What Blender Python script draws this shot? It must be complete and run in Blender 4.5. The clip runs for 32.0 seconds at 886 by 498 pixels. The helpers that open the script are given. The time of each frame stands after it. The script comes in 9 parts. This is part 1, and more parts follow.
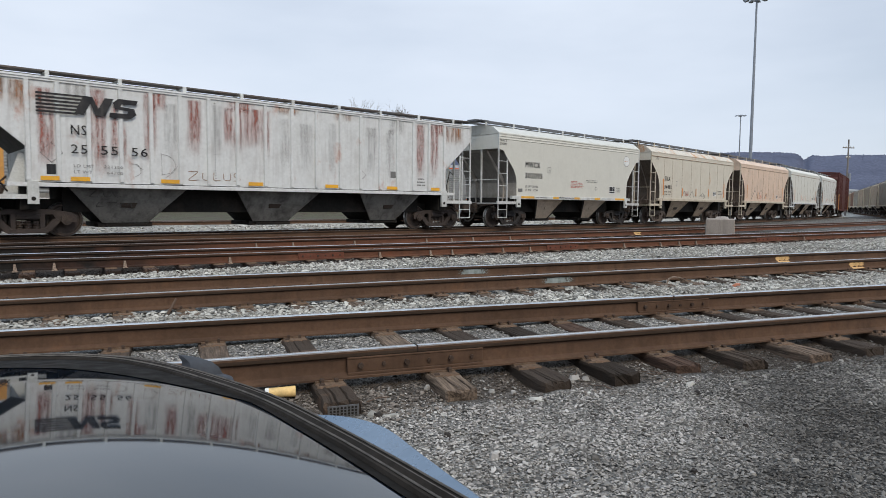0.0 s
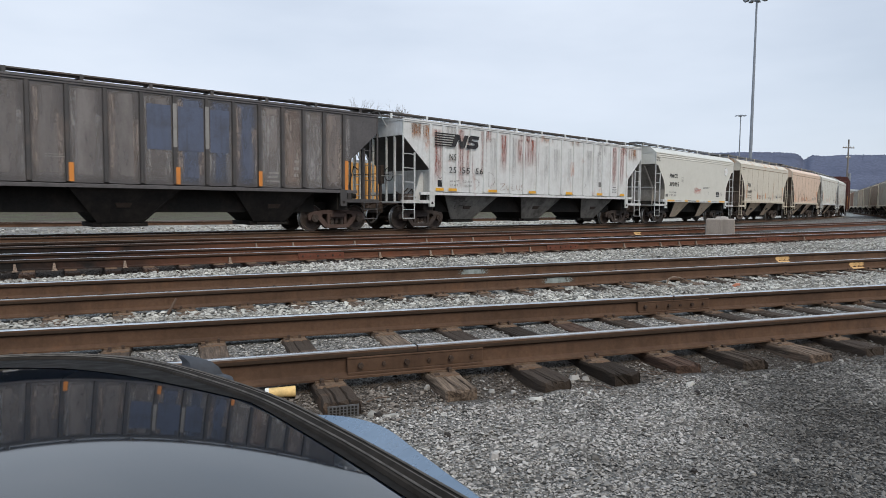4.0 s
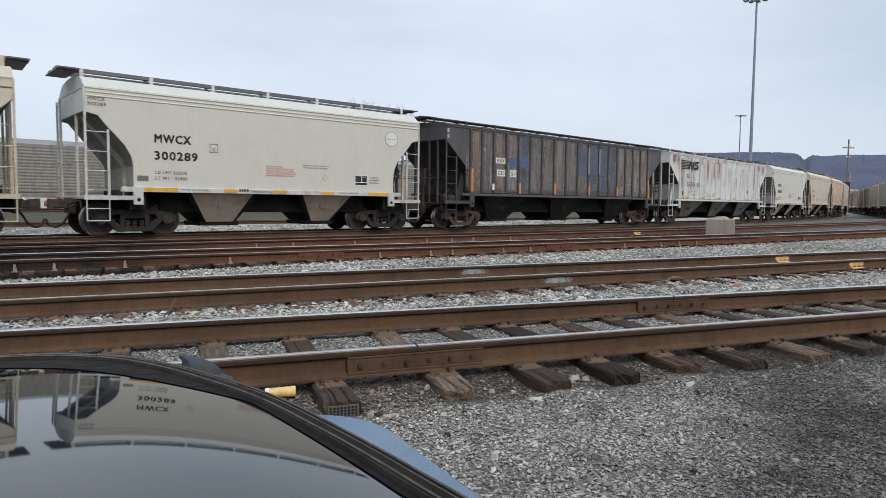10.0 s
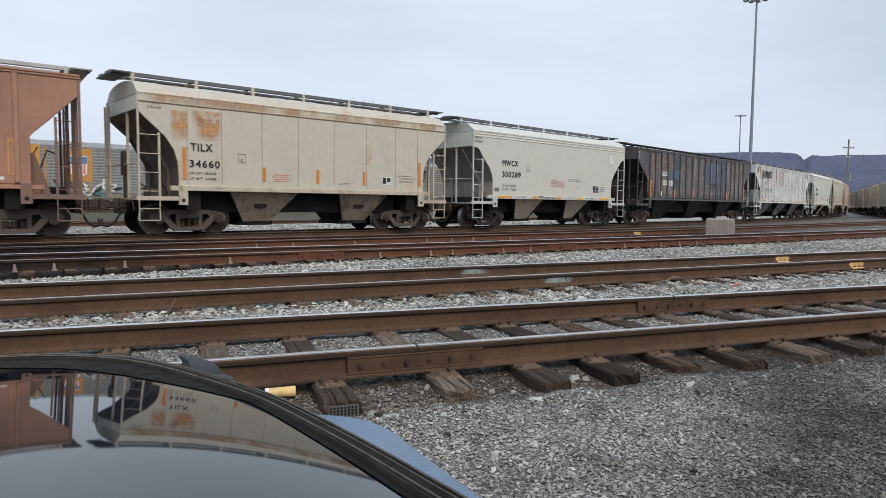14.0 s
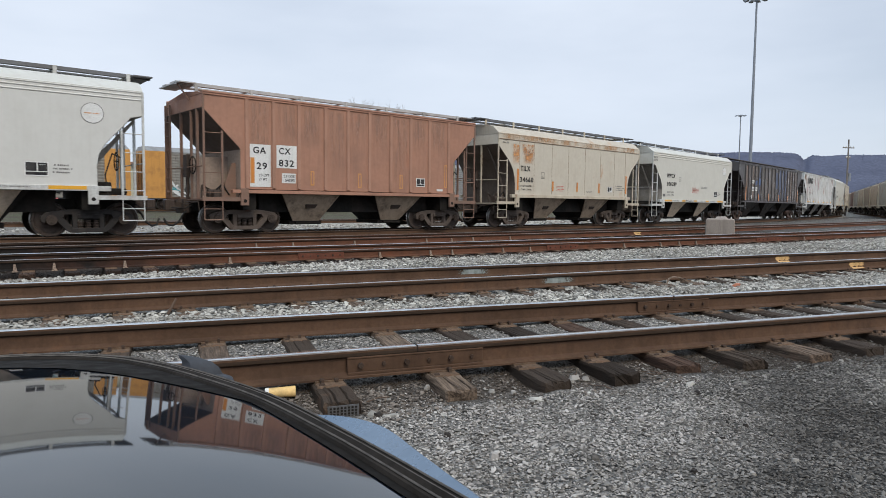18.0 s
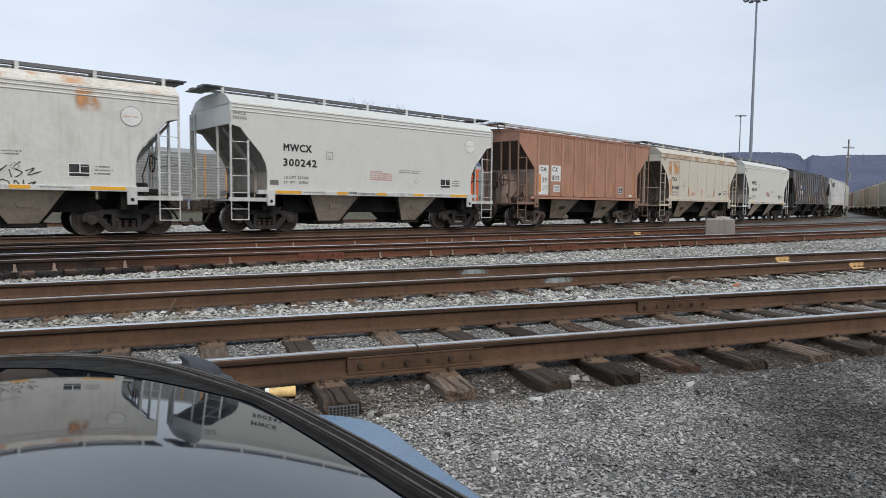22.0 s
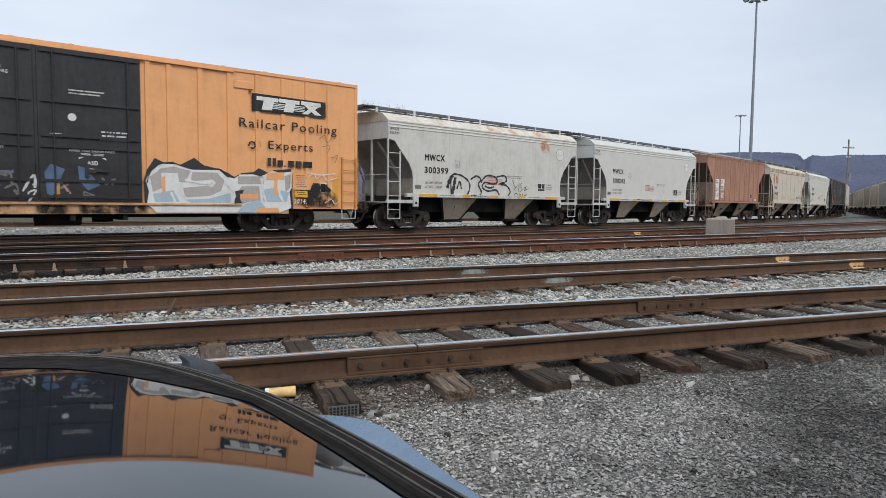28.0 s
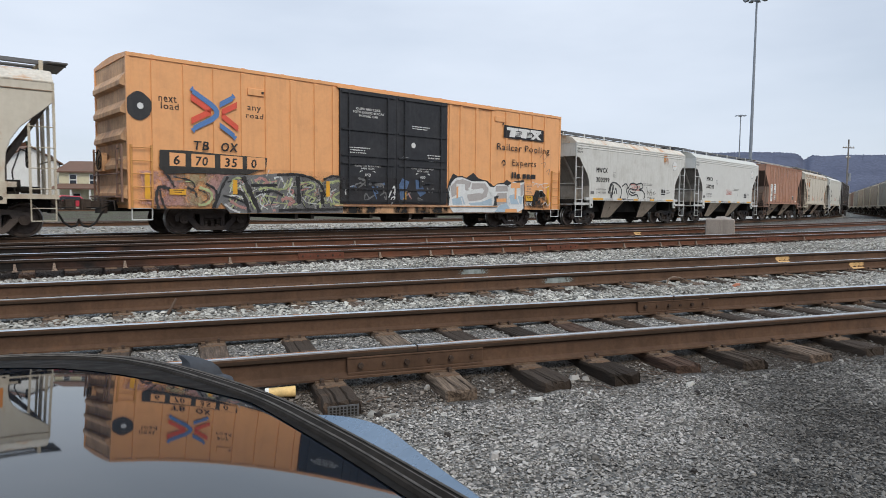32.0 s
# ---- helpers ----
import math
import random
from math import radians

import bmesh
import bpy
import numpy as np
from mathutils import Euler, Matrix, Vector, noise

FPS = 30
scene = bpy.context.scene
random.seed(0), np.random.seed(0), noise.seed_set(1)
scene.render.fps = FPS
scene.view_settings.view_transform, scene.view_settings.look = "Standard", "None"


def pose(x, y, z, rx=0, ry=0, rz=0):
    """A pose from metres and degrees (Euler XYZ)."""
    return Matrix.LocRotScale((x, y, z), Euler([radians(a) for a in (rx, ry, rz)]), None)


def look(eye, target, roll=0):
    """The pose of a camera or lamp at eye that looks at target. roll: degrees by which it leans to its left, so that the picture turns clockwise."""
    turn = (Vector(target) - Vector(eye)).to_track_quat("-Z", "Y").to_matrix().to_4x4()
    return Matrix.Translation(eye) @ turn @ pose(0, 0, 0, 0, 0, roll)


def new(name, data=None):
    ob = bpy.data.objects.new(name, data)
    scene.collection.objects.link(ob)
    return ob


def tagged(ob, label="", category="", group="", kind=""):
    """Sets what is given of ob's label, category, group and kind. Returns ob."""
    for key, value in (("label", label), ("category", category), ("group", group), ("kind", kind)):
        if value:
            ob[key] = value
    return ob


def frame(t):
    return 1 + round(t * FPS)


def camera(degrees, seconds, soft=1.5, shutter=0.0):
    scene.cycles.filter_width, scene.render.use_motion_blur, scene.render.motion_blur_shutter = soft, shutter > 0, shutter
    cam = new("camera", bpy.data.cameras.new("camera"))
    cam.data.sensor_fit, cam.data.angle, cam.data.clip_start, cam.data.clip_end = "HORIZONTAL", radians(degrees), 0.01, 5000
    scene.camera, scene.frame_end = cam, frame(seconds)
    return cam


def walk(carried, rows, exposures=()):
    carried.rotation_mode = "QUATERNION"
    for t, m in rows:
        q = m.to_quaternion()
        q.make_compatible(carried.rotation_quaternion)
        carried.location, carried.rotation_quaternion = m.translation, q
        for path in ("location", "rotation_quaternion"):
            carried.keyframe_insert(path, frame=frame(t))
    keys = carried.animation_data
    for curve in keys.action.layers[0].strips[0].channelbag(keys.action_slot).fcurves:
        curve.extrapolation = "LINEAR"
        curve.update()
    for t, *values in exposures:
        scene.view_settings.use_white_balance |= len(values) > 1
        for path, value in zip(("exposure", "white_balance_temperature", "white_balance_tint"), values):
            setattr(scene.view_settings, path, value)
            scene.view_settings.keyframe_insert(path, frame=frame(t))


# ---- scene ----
# One yard, metres; z = 0 is the top of the rails, x runs along the nearest track, y away from the camera.
SECONDS = 32.0
EYE = Vector((0, 0, 0.9856))
cam = camera(68.05, SECONDS, soft=0.8, shutter=0.25)
VIEW = look(EYE, EYE + Vector((0.36356, 0.92906, -0.0683)), 0.576)
walk(cam, [(0.0, VIEW), (SECONDS, VIEW)], [(0.0, 0.0), (SECONDS, 0.0)])

# ---- light: a bright, thinly overcast sky with a weak wide sun ----
SUN_EL, SUN_AZ = 47.0, 172.0
world = bpy.data.worlds.new("world")
scene.world = world
world.use_nodes = True
wn, wl = world.node_tree.nodes, world.node_tree.links
sky = wn.new("ShaderNodeTexSky")
sky.sky_type, sky.sun_disc = "NISHITA", False
sky.sun_elevation, sky.sun_rotation = radians(SUN_EL), radians(SUN_AZ)
sky.air_density, sky.dust_density, sky.ozone_density = 1.0, 2.0, 2.0
wc = wn.new("ShaderNodeTexCoord")
wm = wn.new("ShaderNodeMapping")
wm.inputs["Scale"].default_value = (1.0, 1.0, 3.5)
wnoise = wn.new("ShaderNodeTexNoise")
wnoise.inputs["Scale"].default_value, wnoise.inputs["Detail"].default_value = 1.6, 5.0
wramp = wn.new("ShaderNodeValToRGB")
wramp.color_ramp.elements[0].position, wramp.color_ramp.elements[1].position = 0.30, 0.72
wramp.color_ramp.elements[0].color = (0.60, 0.60, 0.60, 1)
wramp.color_ramp.elements[1].color = (0.97, 0.97, 0.97, 1)
wmix = wn.new("ShaderNodeMix")
wmix.data_type = "RGBA"
CLOUD = (7.8, 8.62, 9.9, 1)
wcloud = wn.new("ShaderNodeMix")
wcloud.data_type = "RGBA"
wcloud.inputs[6].default_value, wcloud.inputs[7].default_value = CLOUD, (11.1, 13.4, 16.5, 1)
wsep = wn.new("ShaderNodeSeparateXYZ")
wup = wn.new("ShaderNodeMapRange")
wup.inputs["From Min"].default_value, wup.inputs["From Max"].default_value = 0.28, 0.60
wl.new(wc.outputs["Generated"], wsep.inputs["Vector"])
wl.new(wsep.outputs["Z"], wup.inputs["Value"])
wl.new(wup.outputs["Result"], wcloud.inputs[0])
# an overcast vault grows brighter towards the zenith
wzen = wn.new("ShaderNodeMapRange")
wzen.inputs["From Min"].default_value, wzen.inputs["From Max"].default_value = 0.45, 1.0
wzen.inputs["To Min"].default_value, wzen.inputs["To Max"].default_value = 1.0, 1.15
wl.new(wsep.outputs["Z"], wzen.inputs["Value"])
wscale = wn.new("ShaderNodeVectorMath")
wscale.operation = "SCALE"
wl.new(wcloud.outputs[2], wscale.inputs[0])
wl.new(wzen.outputs["Result"], wscale.inputs["Scale"])
wl.new(wscale.outputs["Vector"], wmix.inputs[7])
wl.new(wc.outputs["Generated"], wm.inputs["Vector"])
wl.new(wm.outputs["Vector"], wnoise.inputs["Vector"])
wl.new(wnoise.outputs["Fac"], wramp.inputs["Fac"])
wl.new(wramp.outputs["Color"], wmix.inputs[0])
wl.new(sky.outputs["Color"], wmix.inputs[6])
wback = wn["Background"]
wback.inputs["Strength"].default_value = 0.10
wl.new(wmix.outputs[2], wback.inputs["Color"])
sun_data = bpy.data.lights.new("sun", "SUN")
sun_data.energy, sun_data.angle, sun_data.color = 1.75, radians(20), (1.0, 0.86, 0.66)
sun = new("sun", sun_data)
_a, _e = radians(SUN_AZ), radians(SUN_EL)
sun.matrix_basis = look((math.sin(_a) * math.cos(_e) * 50, math.cos(_a) * math.cos(_e) * 50, math.sin(_e) * 50), (0, 0, 0))


# ---- materials ----
def nodes_of(name):
    m = bpy.data.materials.new(name)
    m.use_nodes = True
    return m, m.node_tree.nodes, m.node_tree.links, m.node_tree.nodes["Principled BSDF"]


def noise_of(n, l, vec, scale, detail=4.0, rough=0.55, stretch=None):
    t = n.new("ShaderNodeTexNoise")
    t.inputs["Scale"].default_value, t.inputs["Detail"].default_value, t.inputs["Roughness"].default_value = scale, detail, rough
    if stretch:
        mp = n.new("ShaderNodeMapping")
        mp.inputs["Scale"].default_value = stretch
        l.new(vec, mp.inputs["Vector"])
        vec = mp.outputs["Vector"]
    l.new(vec, t.inputs["Vector"])
    return t.outputs["Fac"]


def ramp_of(n, l, fac, lo, hi, a=0.0, b=1.0):
    r = n.new("ShaderNodeMapRange")
    r.inputs["From Min"].default_value, r.inputs["From Max"].default_value = lo, hi
    r.inputs["To Min"].default_value, r.inputs["To Max"].default_value = a, b
    l.new(fac, r.inputs["Value"])
    return r.outputs["Result"]


def mix_of(n, l, fac, a, b):
    m = n.new("ShaderNodeMix")
    m.data_type = "RGBA"
    for sock, val in ((0, fac), (6, a), (7, b)):
        if isinstance(val, (int, float)):
            m.inputs[sock].default_value = val
        elif isinstance(val, tuple):
            m.inputs[sock].default_value = (*val, 1)
        else:
            l.new(val, m.inputs[sock])
    return m.outputs[2]


def times_of(n, l, a, b):
    m = n.new("ShaderNodeMath")
    m.operation = "MULTIPLY"
    for i, val in ((0, a), (1, b)):
        if isinstance(val, (int, float)):
            m.inputs[i].default_value = val
        else:
            l.new(val, m.inputs[i])
    return m.outputs[0]


def darker_of(n, l, fac, col, k):
    """col, dimmed towards k times itself where fac is 1."""
    d = n.new("ShaderNodeVectorMath")
    d.operation = "SCALE"
    l.new(col, d.inputs[0])
    d.inputs["Scale"].default_value = k
    return mix_of(n, l, fac, col, d.outputs["Vector"])


def surface(name, base, rough=0.6, metal=0.0, dirt=(0.10, 0.085, 0.07), dirty=0.35, streak=0.3, rust=None, rusty=0.0,
            grain=40.0, bump=0.15, scale=1.3, vary=0.12, coat=0.0, oil=None):
    """Worn paint, metal, wood or stone: base, grime in patches and runs, rust in patches, fine grain, a value that varies by object."""
    m, n, l, p = nodes_of(name)
    tc = n.new("ShaderNodeTexCoord").outputs["Object"]
    oi = n.new("ShaderNodeObjectInfo").outputs["Random"]
    col = mix_of(n, l, ramp_of(n, l, noise_of(n, l, tc, grain, 3), 0.3, 0.7), tuple(c * (1 - vary) for c in base), tuple(min(1, c * (1 + vary)) for c in base))
    col = mix_of(n, l, ramp_of(n, l, oi, 0, 1, 0.0, vary), col, tuple(c * 0.55 for c in base))
    patch = ramp_of(n, l, noise_of(n, l, tc, scale, 6, 0.62), 0.48, 0.75)
    col = mix_of(n, l, times_of(n, l, patch, dirty), col, dirt)
    if streak:
        run = ramp_of(n, l, noise_of(n, l, tc, 3.0, 5, 0.6, (2.6, 2.6, 0.22)), 0.5, 0.78)
        col = mix_of(n, l, times_of(n, l, run, streak), col, dirt)
    if rust:
        spot = ramp_of(n, l, noise_of(n, l, tc, 1.7, 8, 0.68, (1.0, 1.0, 0.6)), 0.62 - 0.22 * rusty, 0.72 - 0.16 * rusty)
        col = mix_of(n, l, times_of(n, l, spot, min(1.0, 0.55 + rusty)), col, rust)
    if oil:
        sx = n.new("ShaderNodeSeparateXYZ")
        l.new(tc, sx.inputs["Vector"])
        dark_fac = times_of(n, l, ramp_of(n, l, sx.outputs["X"], oil[0], oil[1], 1.0, 0.0), ramp_of(n, l, noise_of(n, l, tc, 1.1, 5, 0.6), 0.3, 0.55, 0.35, 1.0))
        col = mix_of(n, l, dark_fac, col, (0.014, 0.012, 0.011))
    l.new(col, p.inputs["Base Color"])
    p.inputs["Specular IOR Level"].default_value = 0.5 if rough < 0.6 else 0.18
    l.new(ramp_of(n, l, noise_of(n, l, tc, grain * 0.4, 4), 0.3, 0.7, max(0.03, rough - 0.12), min(1, rough + 0.12)), p.inputs["Roughness"])
    p.inputs["Metallic"].default_value = metal
    p.inputs["Coat Weight"].default_value = coat
    if bump:
        b = n.new("ShaderNodeBump")
        b.inputs["Strength"].default_value, b.inputs["Distance"].default_value = bump, 0.02
        l.new(noise_of(n, l, tc, grain, 6, 0.65), b.inputs["Height"])
        l.new(b.outputs["Normal"], p.inputs["Normal"])
    return m


RUST = (0.20, 0.075, 0.03)
PALE = surface("pale_grey_paint", (0.556, 0.538, 0.474), 0.5, dirt=(0.42, 0.40, 0.35), dirty=0.25, streak=0.18, grain=8, vary=0.02, bump=0.02)
PALE_COOL = surface("clean_white_grey_paint", (0.570, 0.565, 0.530), 0.5, dirt=(0.42, 0.40, 0.36), dirty=0.25, streak=0.18, grain=8, vary=0.02, bump=0.02)
PALE_WORN = surface("pale_grey_worn_paint", (0.565, 0.558, 0.520), 0.5, dirt=(0.28, 0.25, 0.2), dirty=0.35, streak=0.35, grain=8, vary=0.04, bump=0.03)
CREAM = surface("cream_paint", (0.53, 0.483, 0.395), 0.55, dirt=(0.40, 0.33, 0.25), dirty=0.35, streak=0.3, rust=(0.42, 0.21, 0.09), rusty=0.05, grain=8, vary=0.04, bump=0.03)
TAN = surface("peach_tan_paint", (0.60, 0.44, 0.325), 0.55, dirty=0.25, streak=0.3, grain=8, vary=0.04, bump=0.03)
# these two roofs: side paint darkened in colour to offset skylight from above
ROOF_CREAM = surface("weathered_dimmed_cream_roof", (0.45, 0.405, 0.33), 0.6, dirt=(0.33, 0.26, 0.19), dirty=0.5, streak=0.4, rust=(0.42, 0.21, 0.09), rusty=0.08, grain=8, vary=0.05, bump=0.04)
ROOF_PALE = surface("weathered_dimmed_pale_roof", (0.49, 0.482, 0.435), 0.55, dirt=(0.38, 0.35, 0.30), dirty=0.4, streak=0.3, grain=8, vary=0.03, bump=0.03)
ROOF_RUST = surface("rusting_pale_roof", (0.56, 0.51, 0.43), 0.6, rust=(0.44, 0.235, 0.115), rusty=0.42, dirty=0.3, streak=0.3, grain=10, bump=0.1)
WHITE_RUN = surface("chalky_white_paint_with_rust_runs", (0.60, 0.605, 0.595), 0.65, dirt=(0.33, 0.30, 0.285), dirty=0.35, streak=0.45, rust=(0.40, 0.20, 0.14), rusty=0.06, grain=12, vary=0.06, bump=0.08)
BLACK_CAR = surface("sooty_black_paint", (0.074, 0.067, 0.067), 0.5, dirt=(0.135, 0.123, 0.12), dirty=0.45, streak=0.3, rust=(0.08, 0.068, 0.06), rusty=0.04, grain=14, vary=0.2, bump=0.1)
BROWN_CAR = surface("faded_oxide_brown_paint", (0.375, 0.200, 0.138), 0.7, dirt=(0.245, 0.140, 0.103), dirty=0.75, streak=0.5, rust=(0.40, 0.19, 0.125), rusty=0.12, grain=7, scale=0.8, vary=0.06, bump=0.05)
RED_CAR = surface("dull_red_paint", (0.085, 0.028, 0.024), 0.65, dirty=0.4, streak=0.4)
ORANGE = surface("orange_yellow_paint", (0.745, 0.362, 0.150), 0.5, dirt=(0.30, 0.14, 0.06), dirty=0.22, streak=0.22, grain=10, vary=0.03, bump=0.04)
ORANGE_END = surface("weathered_orange_paint", (0.60, 0.36, 0.20), 0.65, dirt=(0.20, 0.12, 0.08), dirty=0.75, streak=0.7, rust=RUST, rusty=0.12, grain=16, bump=0.12)
DOOR_BLACK = surface("black_door_paint", (0.0125, 0.0128, 0.0155), 0.58, dirt=(0.050, 0.046, 0.046), dirty=0.4, streak=0.4, grain=20, bump=0.06)
UNDER = surface("black_underframe", (0.015, 0.0135, 0.012), 0.8, dirt=(0.05, 0.038, 0.030), dirty=0.55, streak=0.2, grain=25, bump=0.2)
DUSTY = surface("dust_covered_steel", (0.33, 0.285, 0.235), 0.75, dirt=(0.075, 0.06, 0.05), dirty=0.6, streak=0.4, grain=20, bump=0.15)
HOP_TAN = surface("dusty_tan_hopper", (0.42, 0.325, 0.24), 0.8, dirt=(0.050, 0.040, 0.033), dirty=0.8, streak=0.5, scale=2.6, grain=18, bump=0.15)
HOP_GREY = surface("dusty_grey_hopper", (0.60, 0.485, 0.37), 0.75, dirt=(0.13, 0.098, 0.075), dirty=0.5, streak=0.35, scale=1.5, grain=18, bump=0.12)
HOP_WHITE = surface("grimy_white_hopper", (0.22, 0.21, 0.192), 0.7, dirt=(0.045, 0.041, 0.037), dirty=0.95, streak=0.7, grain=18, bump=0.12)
HOP_BLACK = surface("grimy_black_hopper", (0.024, 0.022, 0.021), 0.6, dirt=(0.075, 0.063, 0.054), dirty=0.45, streak=0.35, grain=20, bump=0.12)
# end slope sheets: grime plus the recess's shade put into the colour
RECESS_PALE = surface("dusty_shaded_pale_slope_sheet", (0.21, 0.195, 0.175), 0.75, dirt=(0.07, 0.06, 0.05), dirty=0.7, streak=0.4, grain=18, bump=0.1)
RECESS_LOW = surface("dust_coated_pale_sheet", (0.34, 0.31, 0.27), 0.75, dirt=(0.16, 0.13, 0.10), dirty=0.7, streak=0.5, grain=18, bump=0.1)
RECESS_BROWN = surface("dusty_shaded_brown_slope_sheet", (0.13, 0.098, 0.082), 0.8, dirt=(0.06, 0.04, 0.03), dirty=0.6, streak=0.4, grain=18, bump=0.1)
RECESS_DUN = surface("shaded_dun_slope_sheet", (0.135, 0.110, 0.092), 0.8, dirt=(0.05, 0.04, 0.033), dirty=0.6, streak=0.4, grain=18, bump=0.1)
RECESS_SOOT_SHADE = surface("sooty_shaded_brown_slope_sheet", (0.034, 0.028, 0.026), 0.75, dirt=(0.085, 0.065, 0.056), dirty=0.6, streak=0.4, grain=18, bump=0.1)
SEAM = surface("brown_stained_seam", (0.30, 0.23, 0.165), 0.75, dirt=(0.15, 0.09, 0.05), dirty=0.6, streak=0.5, bump=0)
RECESS = surface("grimy_shaded_slope_sheet", (0.066, 0.063, 0.060), 0.8, dirt=(0.10, 0.09, 0.08), dirty=0.6, streak=0.4, grain=18, bump=0.12)
TRUCK = surface("grimy_truck_casting", (0.048, 0.038, 0.034), 0.7, dirt=(0.095, 0.070, 0.058), dirty=0.6, streak=0.0, scale=4, grain=30, bump=0.3)
TRUCK_BLACK = surface("sooty_truck_casting", (0.030, 0.027, 0.026), 0.65, dirt=(0.085, 0.07, 0.058), dirty=0.5, streak=0.0, scale=4, grain=30, bump=0.3)
TRUCK_DUST = surface("dusty_truck_casting", (0.105, 0.083, 0.070), 0.8, dirt=(0.045, 0.036, 0.031), dirty=0.7, streak=0.0, scale=4, grain=30, bump=0.3)
TRUCK_RUST = surface("rusty_truck_casting", (0.090, 0.060, 0.050), 0.75, dirt=(0.05, 0.035, 0.03), dirty=0.6, streak=0.0, scale=4, grain=30, bump=0.3)
WHEEL = surface("rolled_wheel_steel", (0.072, 0.055, 0.046), 0.65, 0.2, dirt=(0.03, 0.025, 0.022), dirty=0.7, streak=0, scale=5, grain=25, bump=0.15)
TREAD = surface("bright_wheel_tread", (0.35, 0.34, 0.33), 0.35, 0.9, dirty=0.2, streak=0)
SPRING = surface("rusty_spring_steel", (0.065, 0.048, 0.040), 0.7, dirty=0.5, streak=0, scale=9)
GRATE = surface("dark_galvanised_grating", (0.14, 0.14, 0.145), 0.55, 0.5, dirty=0.4, streak=0.1, grain=60)
GRATE_RUST = surface("rust_stained_grating", (0.095, 0.085, 0.078), 0.7, 0.2, dirt=(0.17, 0.10, 0.065), dirty=0.5, streak=0.1, grain=60)
GRATE_PALE = surface("pale_galvanised_grating", (0.42, 0.42, 0.41), 0.6, 0.2, dirty=0.5, streak=0.2, grain=60)
STEEL_W = surface("white_painted_steel", (0.53, 0.535, 0.515), 0.55, dirt=(0.16, 0.12, 0.09), dirty=0.6, streak=0.4, grain=20, bump=0.05)
STEEL_B = surface("black_painted_steel", (0.046, 0.042, 0.041), 0.55, dirt=(0.13, 0.098, 0.08), dirty=0.5, streak=0.2)
STEEL_R = surface("dusty_brown_painted_steel", (0.22, 0.135, 0.10), 0.7, dirt=(0.15, 0.115, 0.095), dirty=0.8, streak=0.2)
STEEL_C = surface("cream_painted_steel", (0.50, 0.44, 0.34), 0.55, dirt=(0.2, 0.13, 0.08), dirty=0.6, streak=0.3, rust=RUST, rusty=0.2)
STEEL_O = surface("orange_painted_steel", (0.55, 0.26, 0.07), 0.55, dirt=(0.2, 0.1, 0.05), dirty=0.4, streak=0.3)
HOSE = surface("black_rubber_hose", (0.02, 0.02, 0.02), 0.7, streak=0)
STRIPE = surface("yellow_reflective_stripe", (0.72, 0.36, 0.02), 0.4, dirty=0.35, streak=0.2, grain=30, vary=0.05, bump=0)
STRIPE_O = surface("orange_reflective_stripe", (0.60, 0.21, 0.03), 0.45, dirty=0.35, streak=0.2, grain=30, vary=0.05, bump=0)
INK = surface("black_stencil_paint", (0.022, 0.022, 0.024), 0.6, dirt=(0.2, 0.18, 0.16), dirty=0.25, streak=0.2, bump=0)
INK_GREY = surface("faded_grey_stencil", (0.16, 0.155, 0.15), 0.6, dirty=0.2, streak=0.2, bump=0)
STRIPE_FADED = surface("dusty_faded_stripe", (0.58, 0.28, 0.10), 0.65, dirt=(0.30, 0.19, 0.14), dirty=0.7, streak=0.4, grain=30, bump=0)
INK_RED = surface("red_stencil_paint", (0.52, 0.12, 0.10), 0.6, dirty=0.1, streak=0.1, bump=0)
INK_WHITE = surface("white_stencil_paint", (0.68, 0.68, 0.66), 0.6, dirty=0.2, streak=0.2, bump=0)
BLUE = surface("blue_emblem_paint", (0.085, 0.19, 0.42), 0.55, dirty=0.2, streak=0.2, bump=0)
RED = surface("red_emblem_paint", (0.66, 0.085, 0.045), 0.55, dirty=0.2, streak=0.2, bump=0)
FADED_BLUE = surface("faded_blue_patch", (0.085, 0.125, 0.235), 0.65, dirt=(0.05, 0.045, 0.045), dirty=0.7, streak=0.5)
FADED_GREY = surface("faded_grey_blue_patch", (0.10, 0.118, 0.172), 0.65, dirt=(0.06, 0.055, 0.055), dirty=0.7, streak=0.5)
RAIL_WEB = surface("rusty_rail_web", (0.096, 0.055, 0.034), 0.85, dirt=(0.036, 0.022, 0.0145), dirty=0.8, streak=0.5, rust=(0.15, 0.072, 0.036), rusty=0.06, grain=35, bump=0.12)
RAIL_SIDE = surface("dark_head_side", (0.044, 0.029, 0.020), 0.6, dirt=(0.070, 0.046, 0.032), dirty=0.5, streak=0, scale=2.2, grain=30, bump=0.1)
RAIL_RED = surface("red_brown_rust", (0.122, 0.053, 0.031), 0.9, dirt=(0.030, 0.022, 0.017), dirty=0.7, streak=0.3, rust=(0.15, 0.052, 0.026), rusty=0.2, grain=35, bump=0.25, oil=(-1.6, 1.2))
RAIL_FRESH = surface("fresh_red_rust", (0.15, 0.055, 0.034), 0.9, dirt=(0.05, 0.03, 0.022), dirty=0.6, streak=0.2, grain=35, bump=0.25)
RAIL_TOP = surface("polished_rail_head", (0.52, 0.505, 0.485), 0.17, 0.95, dirt=(0.16, 0.14, 0.12), dirty=0.4, streak=0, grain=30, bump=0.02)
RAIL_DULL = surface("dull_rail_head", (0.16, 0.13, 0.11), 0.45, 0.6, dirt=(0.1, 0.07, 0.05), dirty=0.4, streak=0, bump=0.05)


